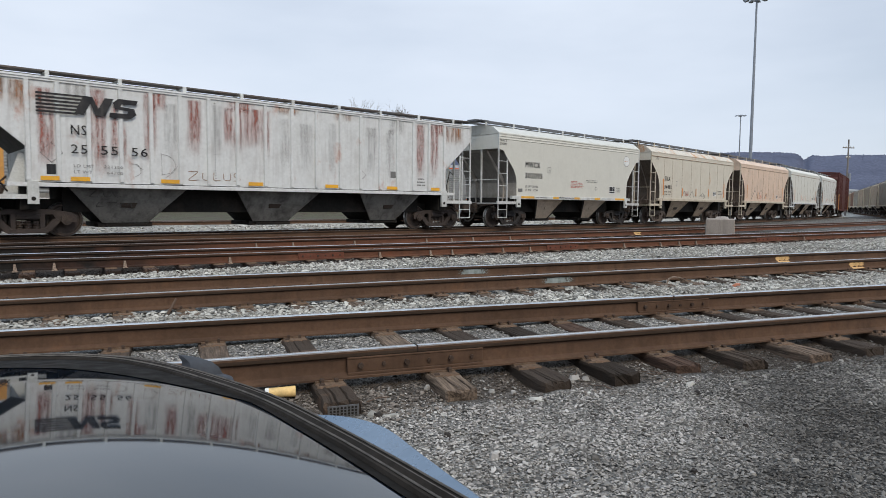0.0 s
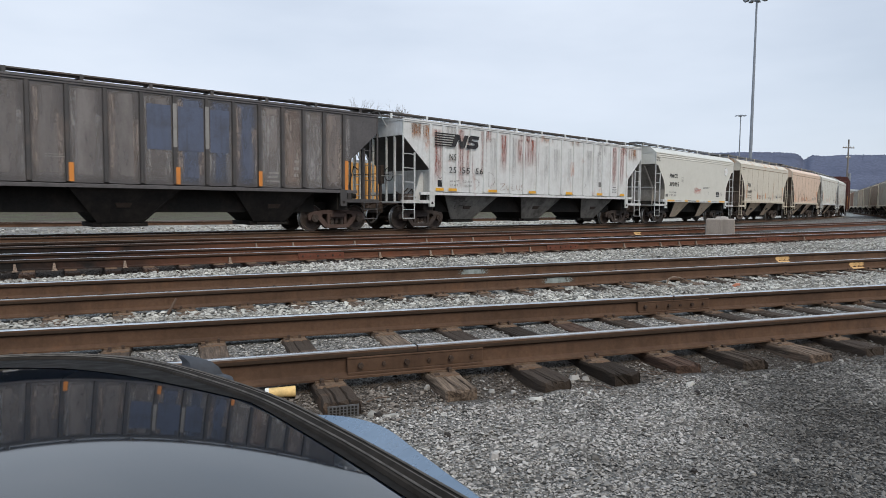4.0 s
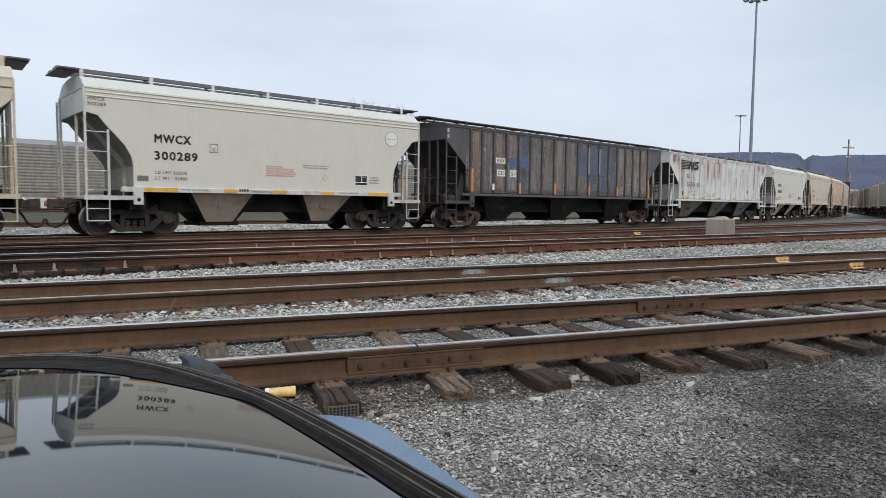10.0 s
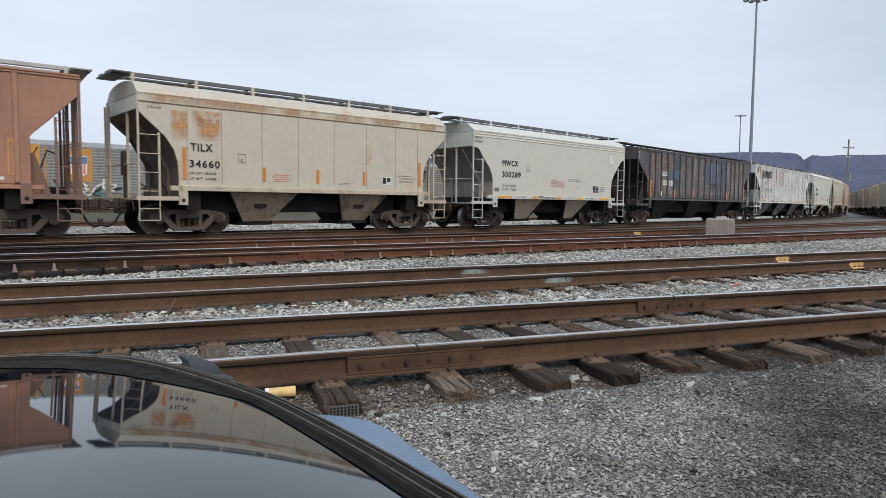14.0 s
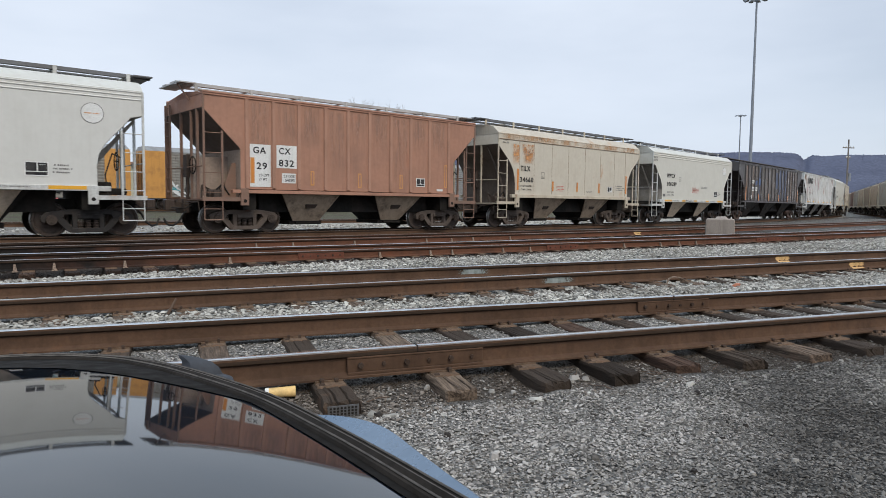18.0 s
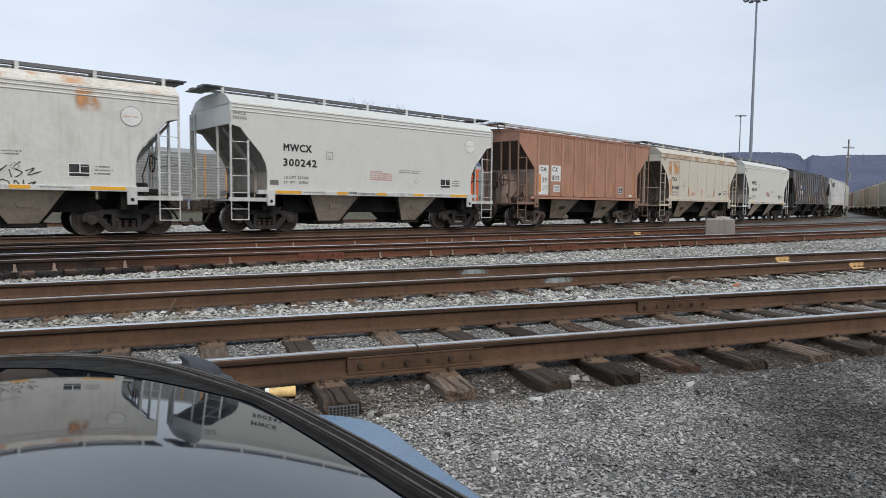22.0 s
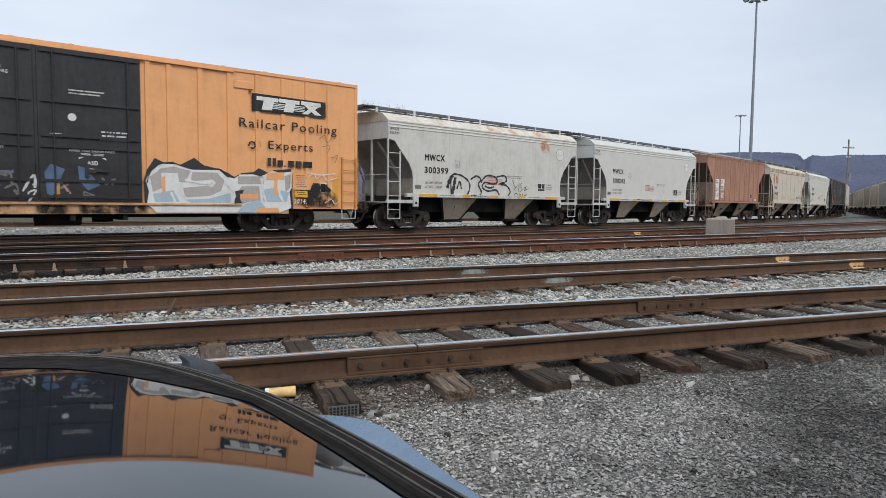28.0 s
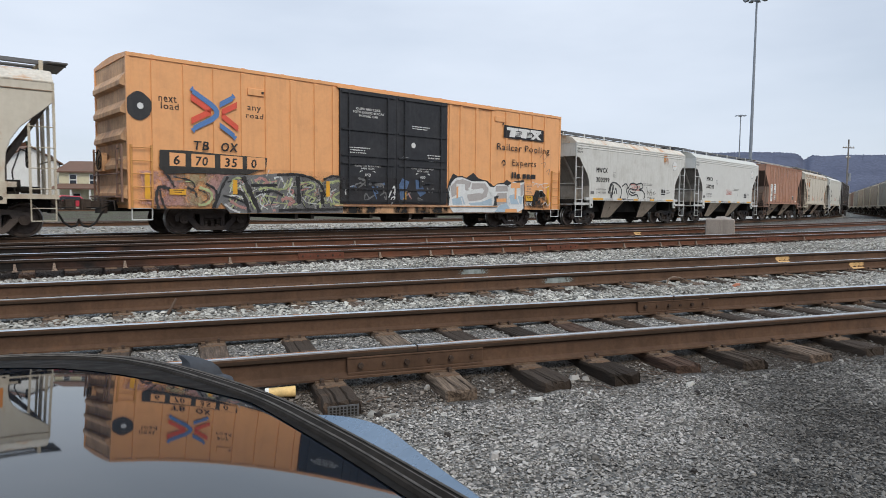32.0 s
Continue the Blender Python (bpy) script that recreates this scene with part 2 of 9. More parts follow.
def timber(name, pale, dark, rusty):
    """Weathered tie: grain along the length, cracks, and a tone that differs from tie to tie."""
    m, n, l, p = nodes_of(name)
    tc = n.new("ShaderNodeTexCoord").outputs["Object"]
    oi = n.new("ShaderNodeObjectInfo").outputs["Random"]
    fibre = noise_of(n, l, tc, 9.0, 7, 0.7, (4.5, 0.40, 4.5))
    col = mix_of(n, l, ramp_of(n, l, fibre, 0.36, 0.62), dark, pale)
    white = n.new("ShaderNodeTexWhiteNoise")
    white.noise_dimensions = "1D"
    l.new(oi, white.inputs["W"])
    col = mix_of(n, l, ramp_of(n, l, oi, 0.1, 0.7, 0.0, 0.9), col, tuple(c * 0.8 for c in dark))
    col = mix_of(n, l, times_of(n, l, ramp_of(n, l, noise_of(n, l, tc, 2.6, 5), 0.5, 0.7), ramp_of(n, l, white.outputs["Value"], 0.5, 0.9, 0.1, 0.75)), col, rusty)
    col = mix_of(n, l, ramp_of(n, l, noise_of(n, l, tc, 1.9, 5), 0.5, 0.75, 0, 0.6), col, (0.022, 0.018, 0.015))
    l.new(col, p.inputs["Base Color"])
    p.inputs["Roughness"].default_value, p.inputs["Specular IOR Level"].default_value = 0.9, 0.15
    b = n.new("ShaderNodeBump")
    b.inputs["Strength"].default_value, b.inputs["Distance"].default_value = 0.8, 0.02
    l.new(fibre, b.inputs["Height"])
    l.new(b.outputs["Normal"], p.inputs["Normal"])
    return m


TIE = timber("weathered_creosote_tie", (0.180, 0.128, 0.092), (0.048, 0.036, 0.028), (0.19, 0.095, 0.05))
TIE_PALE = timber("pale_sun_bleached_tie", (0.205, 0.150, 0.108), (0.050, 0.036, 0.027), (0.22, 0.13, 0.08))
TIE_RED = timber("rust_stained_tie", (0.165, 0.096, 0.064), (0.042, 0.027, 0.020), (0.17, 0.078, 0.042))
TIE_BLACK = timber("black_creosote_tie", (0.135, 0.098, 0.072), (0.027, 0.020, 0.015), (0.085, 0.050, 0.033))
TIE_DARK = timber("oil_dark_tie", (0.112, 0.070, 0.050), (0.030, 0.021, 0.017), (0.12, 0.058, 0.034))
TIE_PLATE = surface("rusty_tie_plate", (0.135, 0.090, 0.060), 0.85, dirt=(0.045, 0.032, 0.025), dirty=0.7, streak=0, scale=5, bump=0.2, rust=(0.16, 0.075, 0.04), rusty=0.1, vary=0.4)
SPIKE = surface("rusty_spike", (0.060, 0.038, 0.027), 0.85, streak=0, scale=9, vary=0.4)
ANCHOR = surface("pale_worn_anchor", (0.24, 0.180, 0.138), 0.8, dirt=(0.08, 0.05, 0.04), dirty=0.6, streak=0.3, scale=6, vary=0.6)
CONCRETE = surface("weathered_concrete", (0.275, 0.238, 0.205), 0.9, dirt=(0.12, 0.095, 0.08), dirty=0.6, streak=0.5, grain=30, bump=0.25)
MARK_YELLOW = surface("worn_yellow_marking", (0.62, 0.40, 0.18), 0.75, dirt=(0.12, 0.07, 0.035), dirty=0.75, streak=0.4, scale=9, bump=0)
MAST = surface("galvanised_mast", (0.24, 0.26, 0.29), 0.5, 0.4, dirty=0.2, streak=0.2)
POLE = surface("old_pole_timber", (0.20, 0.18, 0.165), 0.9, streak=0.4)
BARK = surface("bare_grey_bark", (0.15, 0.125, 0.105), 0.9, streak=0.3)
NEEDLE = surface("dark_conifer_needles", (0.022, 0.04, 0.024), 0.9, streak=0)
SIDING = surface("white_house_siding", (0.68, 0.68, 0.66), 0.7, dirty=0.15, streak=0.1, grain=10)
SIDING_Y = surface("cream_house_siding", (0.60, 0.56, 0.40), 0.7, dirty=0.15, streak=0.1, grain=10)
ROOF_BROWN = surface("brown_shingle_roof", (0.16, 0.095, 0.07), 0.9, dirty=0.4, grain=15, bump=0.3)
ROOF_GREY = surface("grey_shingle_roof", (0.13, 0.13, 0.135), 0.9, dirty=0.4, grain=15, bump=0.3)
WINDOW = surface("dark_window_pane", (0.03, 0.035, 0.045), 0.12, dirty=0.1, streak=0, bump=0)
HOOD, _hn, _hl, _hp = nodes_of("deep_gloss_dark_paint")
_hp.inputs["Base Color"].default_value, _hp.inputs["Roughness"].default_value, _hp.inputs["IOR"].default_value = (0.006, 0.009, 0.014, 1), 0.028, 1.62
_hp.inputs["Specular Tint"].default_value = (0.96, 1.0, 0.93, 1)
# black that stands in for the hood's dark reflection along its rim
DARK_BAND = surface("dark_reflection_black", (0.010, 0.0085, 0.007), 0.7, dirt=(0.030, 0.025, 0.021), dirty=0.6, streak=0, scale=3, grain=50, bump=0.0)
DARK_BAND.node_tree.nodes["Principled BSDF"].inputs["Specular IOR Level"].default_value = 0.05
FENDER = surface("blue_grey_car_paint", (0.10, 0.145, 0.20), 0.28, 0.35, dirt=(0.12, 0.14, 0.17), dirty=0.15, streak=0, grain=60, vary=0.02, bump=0, coat=0.5)
SEAL = surface("ribbed_black_rubber", (0.019, 0.016, 0.0135), 0.75, dirt=(0.050, 0.042, 0.035), dirty=0.5, streak=0, scale=9, grain=70, bump=0.1)
SEAL.node_tree.nodes["Principled BSDF"].inputs["Specular IOR Level"].default_value = 0.08
WORN = surface("dusty_worn_rubber", (0.115, 0.104, 0.092), 0.8, dirt=(0.03, 0.027, 0.024), dirty=0.9, streak=0, scale=14, bump=0)
TYRE = surface("tyre_rubber", (0.022, 0.022, 0.022), 0.85, streak=0)
AUTO_GREY = surface("galvanised_rack_panel", (0.25, 0.255, 0.255), 0.6, 0.1, dirt=(0.11, 0.10, 0.09), dirty=0.6, streak=0.5, grain=14, bump=0.1)
AUTO_DULL = surface("brownish_rack_panel", (0.235, 0.225, 0.20), 0.65, 0.1, dirt=(0.10, 0.08, 0.065), dirty=0.7, streak=0.5, grain=14, bump=0.1)
AUTO_YELLOW = surface("rack_end_orange_yellow", (0.54, 0.27, 0.075), 0.65, dirt=(0.2, 0.1, 0.05), dirty=0.5, streak=0.4)
AUTO_RED = surface("rack_end_vermilion", (0.64, 0.115, 0.035), 0.6, dirty=0.3, streak=0.3)
TAGS = [surface("spray_" + k, c, 0.55, dirty=0.2, streak=0.15, bump=0) for k, c in (
    ("black", (0.02, 0.02, 0.022)), ("white", (0.66, 0.67, 0.66)), ("pale_blue", (0.36, 0.46, 0.54)), ("pink", (0.52, 0.27, 0.24)),
    ("lime", (0.45, 0.50, 0.25)), ("cobalt", (0.09, 0.16, 0.30)), ("grey", (0.17, 0.17, 0.17)), ("orange", (0.66, 0.30, 0.03)), ("teal", (0.06, 0.30, 0.33)))]
T_STONE = surface("spray_warm_grey", (0.40, 0.375, 0.36), 0.6, dirty=0.2, streak=0.2, bump=0)
INK_SOOT = surface("sooty_overspray", (0.045, 0.044, 0.042), 0.7, dirt=(0.12, 0.10, 0.08), dirty=0.5, streak=0.3, bump=0)
T_BLACK, T_WHITE, T_SKY, T_PINK, T_LIME, T_COBALT, T_GREY, T_ORANGE, T_TEAL = TAGS


def gravel(name, light, dark, soil, soily, island=False):
    m, n, l, p = nodes_of(name)
    tc = n.new("ShaderNodeTexCoord").outputs["Object"]
    if island:
        cell = n.new("ShaderNodeNewGeometry").outputs["Random Per Island"]
    else:
        v = n.new("ShaderNodeTexVoronoi")
        v.inputs["Scale"].default_value = 55
        l.new(tc, v.inputs["Vector"])
        w = n.new("ShaderNodeTexWhiteNoise")
        l.new(v.outputs["Position"], w.inputs["Vector"])
        cell = w.outputs["Value"]
    col = mix_of(n, l, cell, dark, light)
    col = mix_of(n, l, ramp_of(n, l, noise_of(n, l, tc, 30, 4), 0.35, 0.7, 0, 0.35), col, tuple(c * 0.6 for c in light))
    col = mix_of(n, l, ramp_of(n, l, noise_of(n, l, tc, 0.55, 6, 0.6), 0.42, 0.70, 0, soily), col, soil)
    sep = n.new("ShaderNodeSeparateXYZ")
    l.new(tc, sep.inputs["Vector"])
    X, Y = sep.outputs["X"], sep.outputs["Y"]
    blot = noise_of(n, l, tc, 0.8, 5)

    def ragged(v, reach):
        """A coordinate pushed to and fro by the blotches, so that darkened areas end unevenly."""
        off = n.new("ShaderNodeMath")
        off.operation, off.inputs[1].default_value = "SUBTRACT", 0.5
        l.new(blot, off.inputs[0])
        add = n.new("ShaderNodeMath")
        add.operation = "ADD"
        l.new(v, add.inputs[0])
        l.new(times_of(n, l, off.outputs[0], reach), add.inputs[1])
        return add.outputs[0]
    # soil blotches; darkening put into the colour along the verge to the right
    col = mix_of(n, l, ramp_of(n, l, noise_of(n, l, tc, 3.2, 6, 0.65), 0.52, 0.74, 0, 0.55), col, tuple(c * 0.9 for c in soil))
    verge_dark = times_of(n, l, times_of(n, l, ramp_of(n, l, ragged(X, 1.6), 1.9, 3.6), ramp_of(n, l, Y, 5.6, 4.4)), ramp_of(n, l, blot, 0.36, 0.60, 0.0, 0.72))
    # the near right corner's overall dimness is painted into the ground
    dark_fac = times_of(n, l, times_of(n, l, ramp_of(n, l, ragged(Y, -1.0), 3.1, 2.2), ramp_of(n, l, ragged(X, 1.6), 0.9, 2.4)), 0.66)
    col = darker_of(n, l, verge_dark, col, 0.30)
    col = darker_of(n, l, dark_fac, col, 0.38)
    if not island:
        up, down = ramp_of(n, l, Y, 3.72, 3.95), ramp_of(n, l, Y, 4.9, 4.5)
        col = mix_of(n, l, times_of(n, l, times_of(n, l, up, down), ramp_of(n, l, noise_of(n, l, tc, 5, 5), 0.3, 0.6, 0.45, 1.0)), col, (0.070, 0.056, 0.045))

        def band(k1, k2, lo, hi):
            """1 between two curves y = lo or hi + k1 x + k2 x x."""
            sq = times_of(n, l, times_of(n, l, X, X), -k2)
            su = n.new("ShaderNodeMath")
            su.operation = "ADD"
            l.new(Y, su.inputs[0])
            l.new(sq, su.inputs[1])
            sv = n.new("ShaderNodeMath")
            sv.operation = "ADD"
            l.new(su.outputs[0], sv.inputs[0])
            l.new(times_of(n, l, X, -k1), sv.inputs[1])
            return times_of(n, l, ramp_of(n, l, sv.outputs[0], lo - 0.25, lo + 0.25), ramp_of(n, l, sv.outputs[0], hi + 0.4, hi - 0.4))
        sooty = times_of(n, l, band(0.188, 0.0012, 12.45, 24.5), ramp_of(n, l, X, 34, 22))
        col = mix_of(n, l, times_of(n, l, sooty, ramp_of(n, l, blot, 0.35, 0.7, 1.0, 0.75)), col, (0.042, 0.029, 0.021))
        col = mix_of(n, l, times_of(n, l, band(0.341, 0.0014, 24.6, 37.0), times_of(n, l, ramp_of(n, l, X, -5.0, 2.0, 0.45, 1.0), ramp_of(n, l, blot, 0.4, 0.7, 0.9, 0.5))), col, mix_of(n, l, cell, (0.26, 0.25, 0.225), (0.66, 0.63, 0.56)))
        # thin winter grass and brown dirt beyond the empty track
        col = mix_of(n, l, times_of(n, l, band(0.341, 0.0014, 37.5, 90.0), 0.8), col, mix_of(n, l, ramp_of(n, l, blot, 0.4, 0.6), (0.085, 0.066, 0.048), (0.095, 0.100, 0.055)))
    l.new(col, p.inputs["Base Color"])
    p.inputs["Roughness"].default_value, p.inputs["Specular IOR Level"].default_value = 0.92, 0.1
    b = n.new("ShaderNodeBump")
    if island:
        b.inputs["Strength"].default_value, b.inputs["Distance"].default_value = 0.4, 0.01
        l.new(noise_of(n, l, tc, 60, 4), b.inputs["Height"])
    else:
        b.inputs["Strength"].default_value, b.inputs["Distance"].default_value = 0.9, 0.03
        l.new(ramp_of(n, l, v.outputs["Distance"], 0.0, 0.7, 1, 0), b.inputs["Height"])
    l.new(b.outputs["Normal"], p.inputs["Normal"])
    return m


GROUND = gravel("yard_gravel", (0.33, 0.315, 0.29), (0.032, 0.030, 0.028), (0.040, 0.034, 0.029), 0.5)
STONE = gravel("crushed_limestone", (0.535, 0.502, 0.460), (0.058, 0.053, 0.048), (0.095, 0.083, 0.071), 0.45, True)
STONE_PALE = gravel("pale_ballast", (0.62, 0.60, 0.54), (0.105, 0.098, 0.086), (0.10, 0.085, 0.068), 0.6, True)
STONE_GREY = gravel("dull_grey_ballast", (0.46, 0.435, 0.395), (0.066, 0.060, 0.053), (0.10, 0.084, 0.069), 0.3, True)
STONE_BROWN = gravel("dirty_chips_and_soil", (0.25, 0.215, 0.185), (0.036, 0.030, 0.025), (0.07, 0.057, 0.046), 0.5, True)


def stain(name, colour, strength, reach=0.35, streaky=True, broad=False):
    """A thin stain that lets the paint show through: ragged upright runs, soft at its edges."""
    m, n, l, p = nodes_of(name)
    t = n.new("ShaderNodeTexCoord")
    sp = n.new("ShaderNodeSeparateXYZ")
    l.new(t.outputs["Generated"], sp.inputs["Vector"])
    gx, gz = sp.outputs["X"], sp.outputs["Z"]
    edge = times_of(n, l, times_of(n, l, ramp_of(n, l, gx, 0, 0.22), ramp_of(n, l, gx, 1, 0.78)), times_of(n, l, ramp_of(n, l, gz, 0, reach), ramp_of(n, l, gz, 1.0, 0.96)))
    runs = ramp_of(n, l, noise_of(n, l, t.outputs["Object"], 3.2, 6, 0.65, (2.6, 2.6, 0.22) if streaky else (0.75, 0.75, 0.6)), 0.36, 0.60)
    if broad:
        runs = ramp_of(n, l, noise_of(n, l, t.outputs["Object"], 1.7, 4, 0.5, (1.3, 1.3, 0.35)), 0.28, 0.72, 0.35, 1.0)
    fleck = ramp_of(n, l, noise_of(n, l, t.outputs["Object"], 9, 6, 0.7, (1.5, 1.5, 0.6)), 0.33, 0.58, 0.85 if broad else 0.35 if streaky else 0.75, 1.0)
    l.new(times_of(n, l, times_of(n, l, edge, runs), times_of(n, l, fleck, strength)), p.inputs["Alpha"])
    l.new(mix_of(n, l, noise_of(n, l, t.outputs["Object"], 20, 3), tuple(c * 0.75 for c in colour), colour), p.inputs["Base Color"])
    p.inputs["Roughness"].default_value, p.inputs["Specular IOR Level"].default_value = 0.8, 0.15
    return m


# ---- mesh building ----
class Shape:
    """Vertices, faces and material numbers of one mesh."""

    def __init__(self):
        self.v, self.f, self.m = [], [], []

    def add(self, verts, faces, mat=0):
        k = len(self.v)
        self.v += [tuple(p) for p in verts]
        self.f += [tuple(k + i for i in q) for q in faces]
        self.m += [mat] * len(faces)
        return self

    def box(self, x0, x1, y0, y1, z0, z1, mat=0):
        return self.add([(x, y, z) for z in (z0, z1) for y in (y0, y1) for x in (x0, x1)],
                        [(0, 2, 3, 1), (4, 5, 7, 6), (0, 1, 5, 4), (2, 6, 7, 3), (0, 4, 6, 2), (1, 3, 7, 5)], mat)

    def prism(self, poly, y0, y1, mat=0):
        """A polygon in x and z, counter-clockwise as seen from -y, drawn out along y."""
        n = len(poly)
        return self.add([(x, y0, z) for x, z in poly] + [(x, y1, z) for x, z in poly],
                        [tuple(range(n)), tuple(range(2 * n - 1, n - 1, -1))] + [((i + 1) % n, i, n + i, n + (i + 1) % n) for i in range(n)], mat)

    def hull(self, lower, upper, mat=0):
        """Two rings of as many points, closed into a solid."""
        n = len(lower)
        return self.add(list(lower) + list(upper), [tuple(range(n - 1, -1, -1)), tuple(range(n, 2 * n))] + [(i, (i + 1) % n, n + (i + 1) % n, n + i) for i in range(n)], mat)

    def tube(self, a, b, r, n=6, mat=0, r2=None, caps=True):
        a, b = Vector(a), Vector(b)
        q = (b - a).to_track_quat("Z", "Y")
        r2 = r if r2 is None else r2
        ring = [(math.cos(2 * math.pi * i / n), math.sin(2 * math.pi * i / n)) for i in range(n)]
        vs = [a + q @ Vector((c * r, s * r, 0)) for c, s in ring] + [b + q @ Vector((c * r2, s * r2, 0)) for c, s in ring]
        fs = [(i, (i + 1) % n, n + (i + 1) % n, n + i) for i in range(n)]
        if caps:
            fs += [tuple(range(n - 1, -1, -1)), tuple(range(n, 2 * n))]
        return self.add(vs, fs, mat)

    def line(self, pts, r, n=6, mat=0):
        for a, b in zip(pts, pts[1:]):
            self.tube(a, b, r, n, mat)
        return self

    def wheel(self, x, y, z, prof, n=28, mat=0):
        """A turned body about an axle along y; prof: offset along y, radius, material."""
        k, rows = len(self.v), len(prof)
        for dy, r, _ in prof:
            self.v += [(x + r * math.sin(2 * math.pi * i / n), y + dy, z + r * math.cos(2 * math.pi * i / n)) for i in range(n)]
        for j in range(rows - 1):
            for i in range(n):
                self.f.append((k + j * n + i, k + j * n + (i + 1) % n, k + (j + 1) * n + (i + 1) % n, k + (j + 1) * n + i))
                self.m.append(prof[j][2])
        return self

    def mesh(self, name, mats, smooth=True):
        me = bpy.data.meshes.new(name)
        me.from_pydata(self.v, [], self.f)
        for mt in mats:
            me.materials.append(mt)
        if max(self.m, default=0):
            me.polygons.foreach_set("material_index", self.m)
        if smooth:
            me.polygons.foreach_set("use_smooth", [True] * len(self.f))
            me.set_sharp_from_angle(angle=radians(32))
        me.update()
        return me


def thing(name, label, category, m=None, group="", kind=""):
    ob = tagged(new(name), label, category, group, kind)
    if m is not None:
        ob.matrix_basis = m
    return ob


def part(name, shape, material, parent, label="", m=None, bevel=0.0):
    """One mesh under a thing or a part."""
    me = shape if isinstance(shape, bpy.types.Mesh) else shape.mesh(name, material if isinstance(material, (list, tuple)) else [material])
    ob = tagged(new(name, me), label)
    ob.parent = parent
    if m is not None:
        ob.matrix_basis = m
    if bevel:
        mod = ob.modifiers.new("bevel", "BEVEL")
        mod.width, mod.segments, mod.limit_method, mod.angle_limit = bevel, 2, "ANGLE", radians(40)
    return ob




def letters(body, x0, x1, z0, z1, y, material, parent, name="lettering", slant=0.0, label="", bold=0.028):
    """Built-in lettering stretched to a rectangle of a side that faces -y."""
    cu = bpy.data.curves.new("letters", "FONT")
    cu.body, cu.resolution_u = body, 2
    cu.space_character = 1.14
    tmp = bpy.data.objects.new("letters", cu)
    me = bpy.data.meshes.new_from_object(tmp)
    bpy.data.objects.remove(tmp)
    bpy.data.curves.remove(cu)
    co = np.empty(len(me.vertices) * 3, dtype=np.float32)
    me.vertices.foreach_get("co", co)
    co = co.reshape(-1, 3)
    lo, hi = co.min(0), co.max(0)
    faces = [tuple(q.vertices) for q in me.polygons]
    bpy.data.meshes.remove(me)
    b = bold * (z1 - z0)
    x0, x1, z0, z1 = x0 + b, x1 - b, z0 + b * 0.8, z1 - b * 0.8
    u, w = (co[:, 0] - lo[0]) / (hi[0] - lo[0]), (co[:, 1] - lo[1]) / (hi[1] - lo[1])
    sh = Shape()
    for k, (dx, dz) in enumerate(((-b, -b * 0.8), (b, -b * 0.8), (-b, b * 0.8), (b, b * 0.8))):
        sh.add([(x0 + p * (x1 - x0) + slant * q * (z1 - z0) + dx, y - 0.0004 * k, z0 + q * (z1 - z0) + dz) for p, q in zip(u.tolist(), w.tolist())], faces)
    return part(name, sh.mesh(name, [material], smooth=False), material, parent, label)


def bars(rows, x0, x1, z0, z1, y, material, parent, name="stencil_dash", seed=1):
    """Lines of writing too small to read: rows of short dashes."""
    rnd = random.Random(seed)
    h = (z1 - z0) / rows
    thick = h * (0.42 if rows > 1 else 0.8)
    unit = thick * 0.9
    for r in range(rows):
        x, top = x0 + (rnd.uniform(0, 0.1) if rows > 1 else 0), z1 - r * h
        end = x1 - (rnd.uniform(0, 0.25) * (x1 - x0) if rows > 1 else 0)
        while x < end - unit * 0.5:
            w = min(unit * rnd.choice((0.7, 0.9, 1.1)), end - x)
            part(name, Shape().add([(x, y, top - thick), (x + w, y, top - thick), (x + w, y, top), (x, y, top)], [(0, 1, 2, 3)]), material, parent)
            x += w + unit * (0.35 if rnd.random() < 0.8 else 1.2)


def flat(poly, y, material, parent, name, label=""):
    return part(name, Shape().add([(x, y, z) for x, z in poly], [tuple(range(len(poly)))]), material, parent, label)


def stroke(pts, w, y, material, parent, name="sprayed_line", closed=False, steps=6, wobble=0.12):
    """A sprayed line: a smooth band of width w through a few points of the side."""
    p = [Vector((a, b)) for a, b in pts]
    ext = [p[-1]] + p + p[:2] if closed else [p[0]] + p + [p[-1]]
    curve = []
    for i in range(1, len(ext) - 2):
        a, b, c, d = ext[i - 1:i + 3]
        for k in range(steps):
            t = k / steps
            curve.append(0.5 * (2 * b + (c - a) * t + (2 * a - 5 * b + 4 * c - d) * t * t + (3 * b - a - 3 * c + d) * t ** 3))
    curve.append(ext[-2])
    sh, n = Shape(), len(curve)
    vs = []
    for i, q in enumerate(curve):
        t = (curve[min(i + 1, n - 1)] - curve[max(i - 1, 0)])
        t = t.normalized() if t.length > 1e-6 else Vector((1, 0))
        o = Vector((-t.y, t.x)) * w * (0.42 + wobble * math.sin(i * 1.7))
        vs += [(q.x + o.x, y, q.y + o.y), (q.x - o.x, y, q.y - o.y)]
    sh.add(vs, [(2 * i, 2 * i + 1, 2 * i + 3, 2 * i + 2) for i in range(n - 1)])
    return part(name, sh, material, parent)


# ---- tracks: centre lines ----
GAUGE = 1.505
TH0, CURVE = radians(18.826), 0.00307


def train_line(s, off=0.0):
    th = TH0 + CURVE * s
    x, y = (math.sin(th) - math.sin(TH0)) / CURVE, 22.36 - (math.cos(th) - math.cos(TH0)) / CURVE
    return x - off * math.sin(th), y + off * math.cos(th), th


def graph_line(c0, c1, c2):
    def line(s, off=0.0):
        th = math.atan(c1 + 2 * c2 * s)
        return s - off * math.sin(th), c0 + c1 * s + c2 * s * s + off * math.cos(th), th
    return line


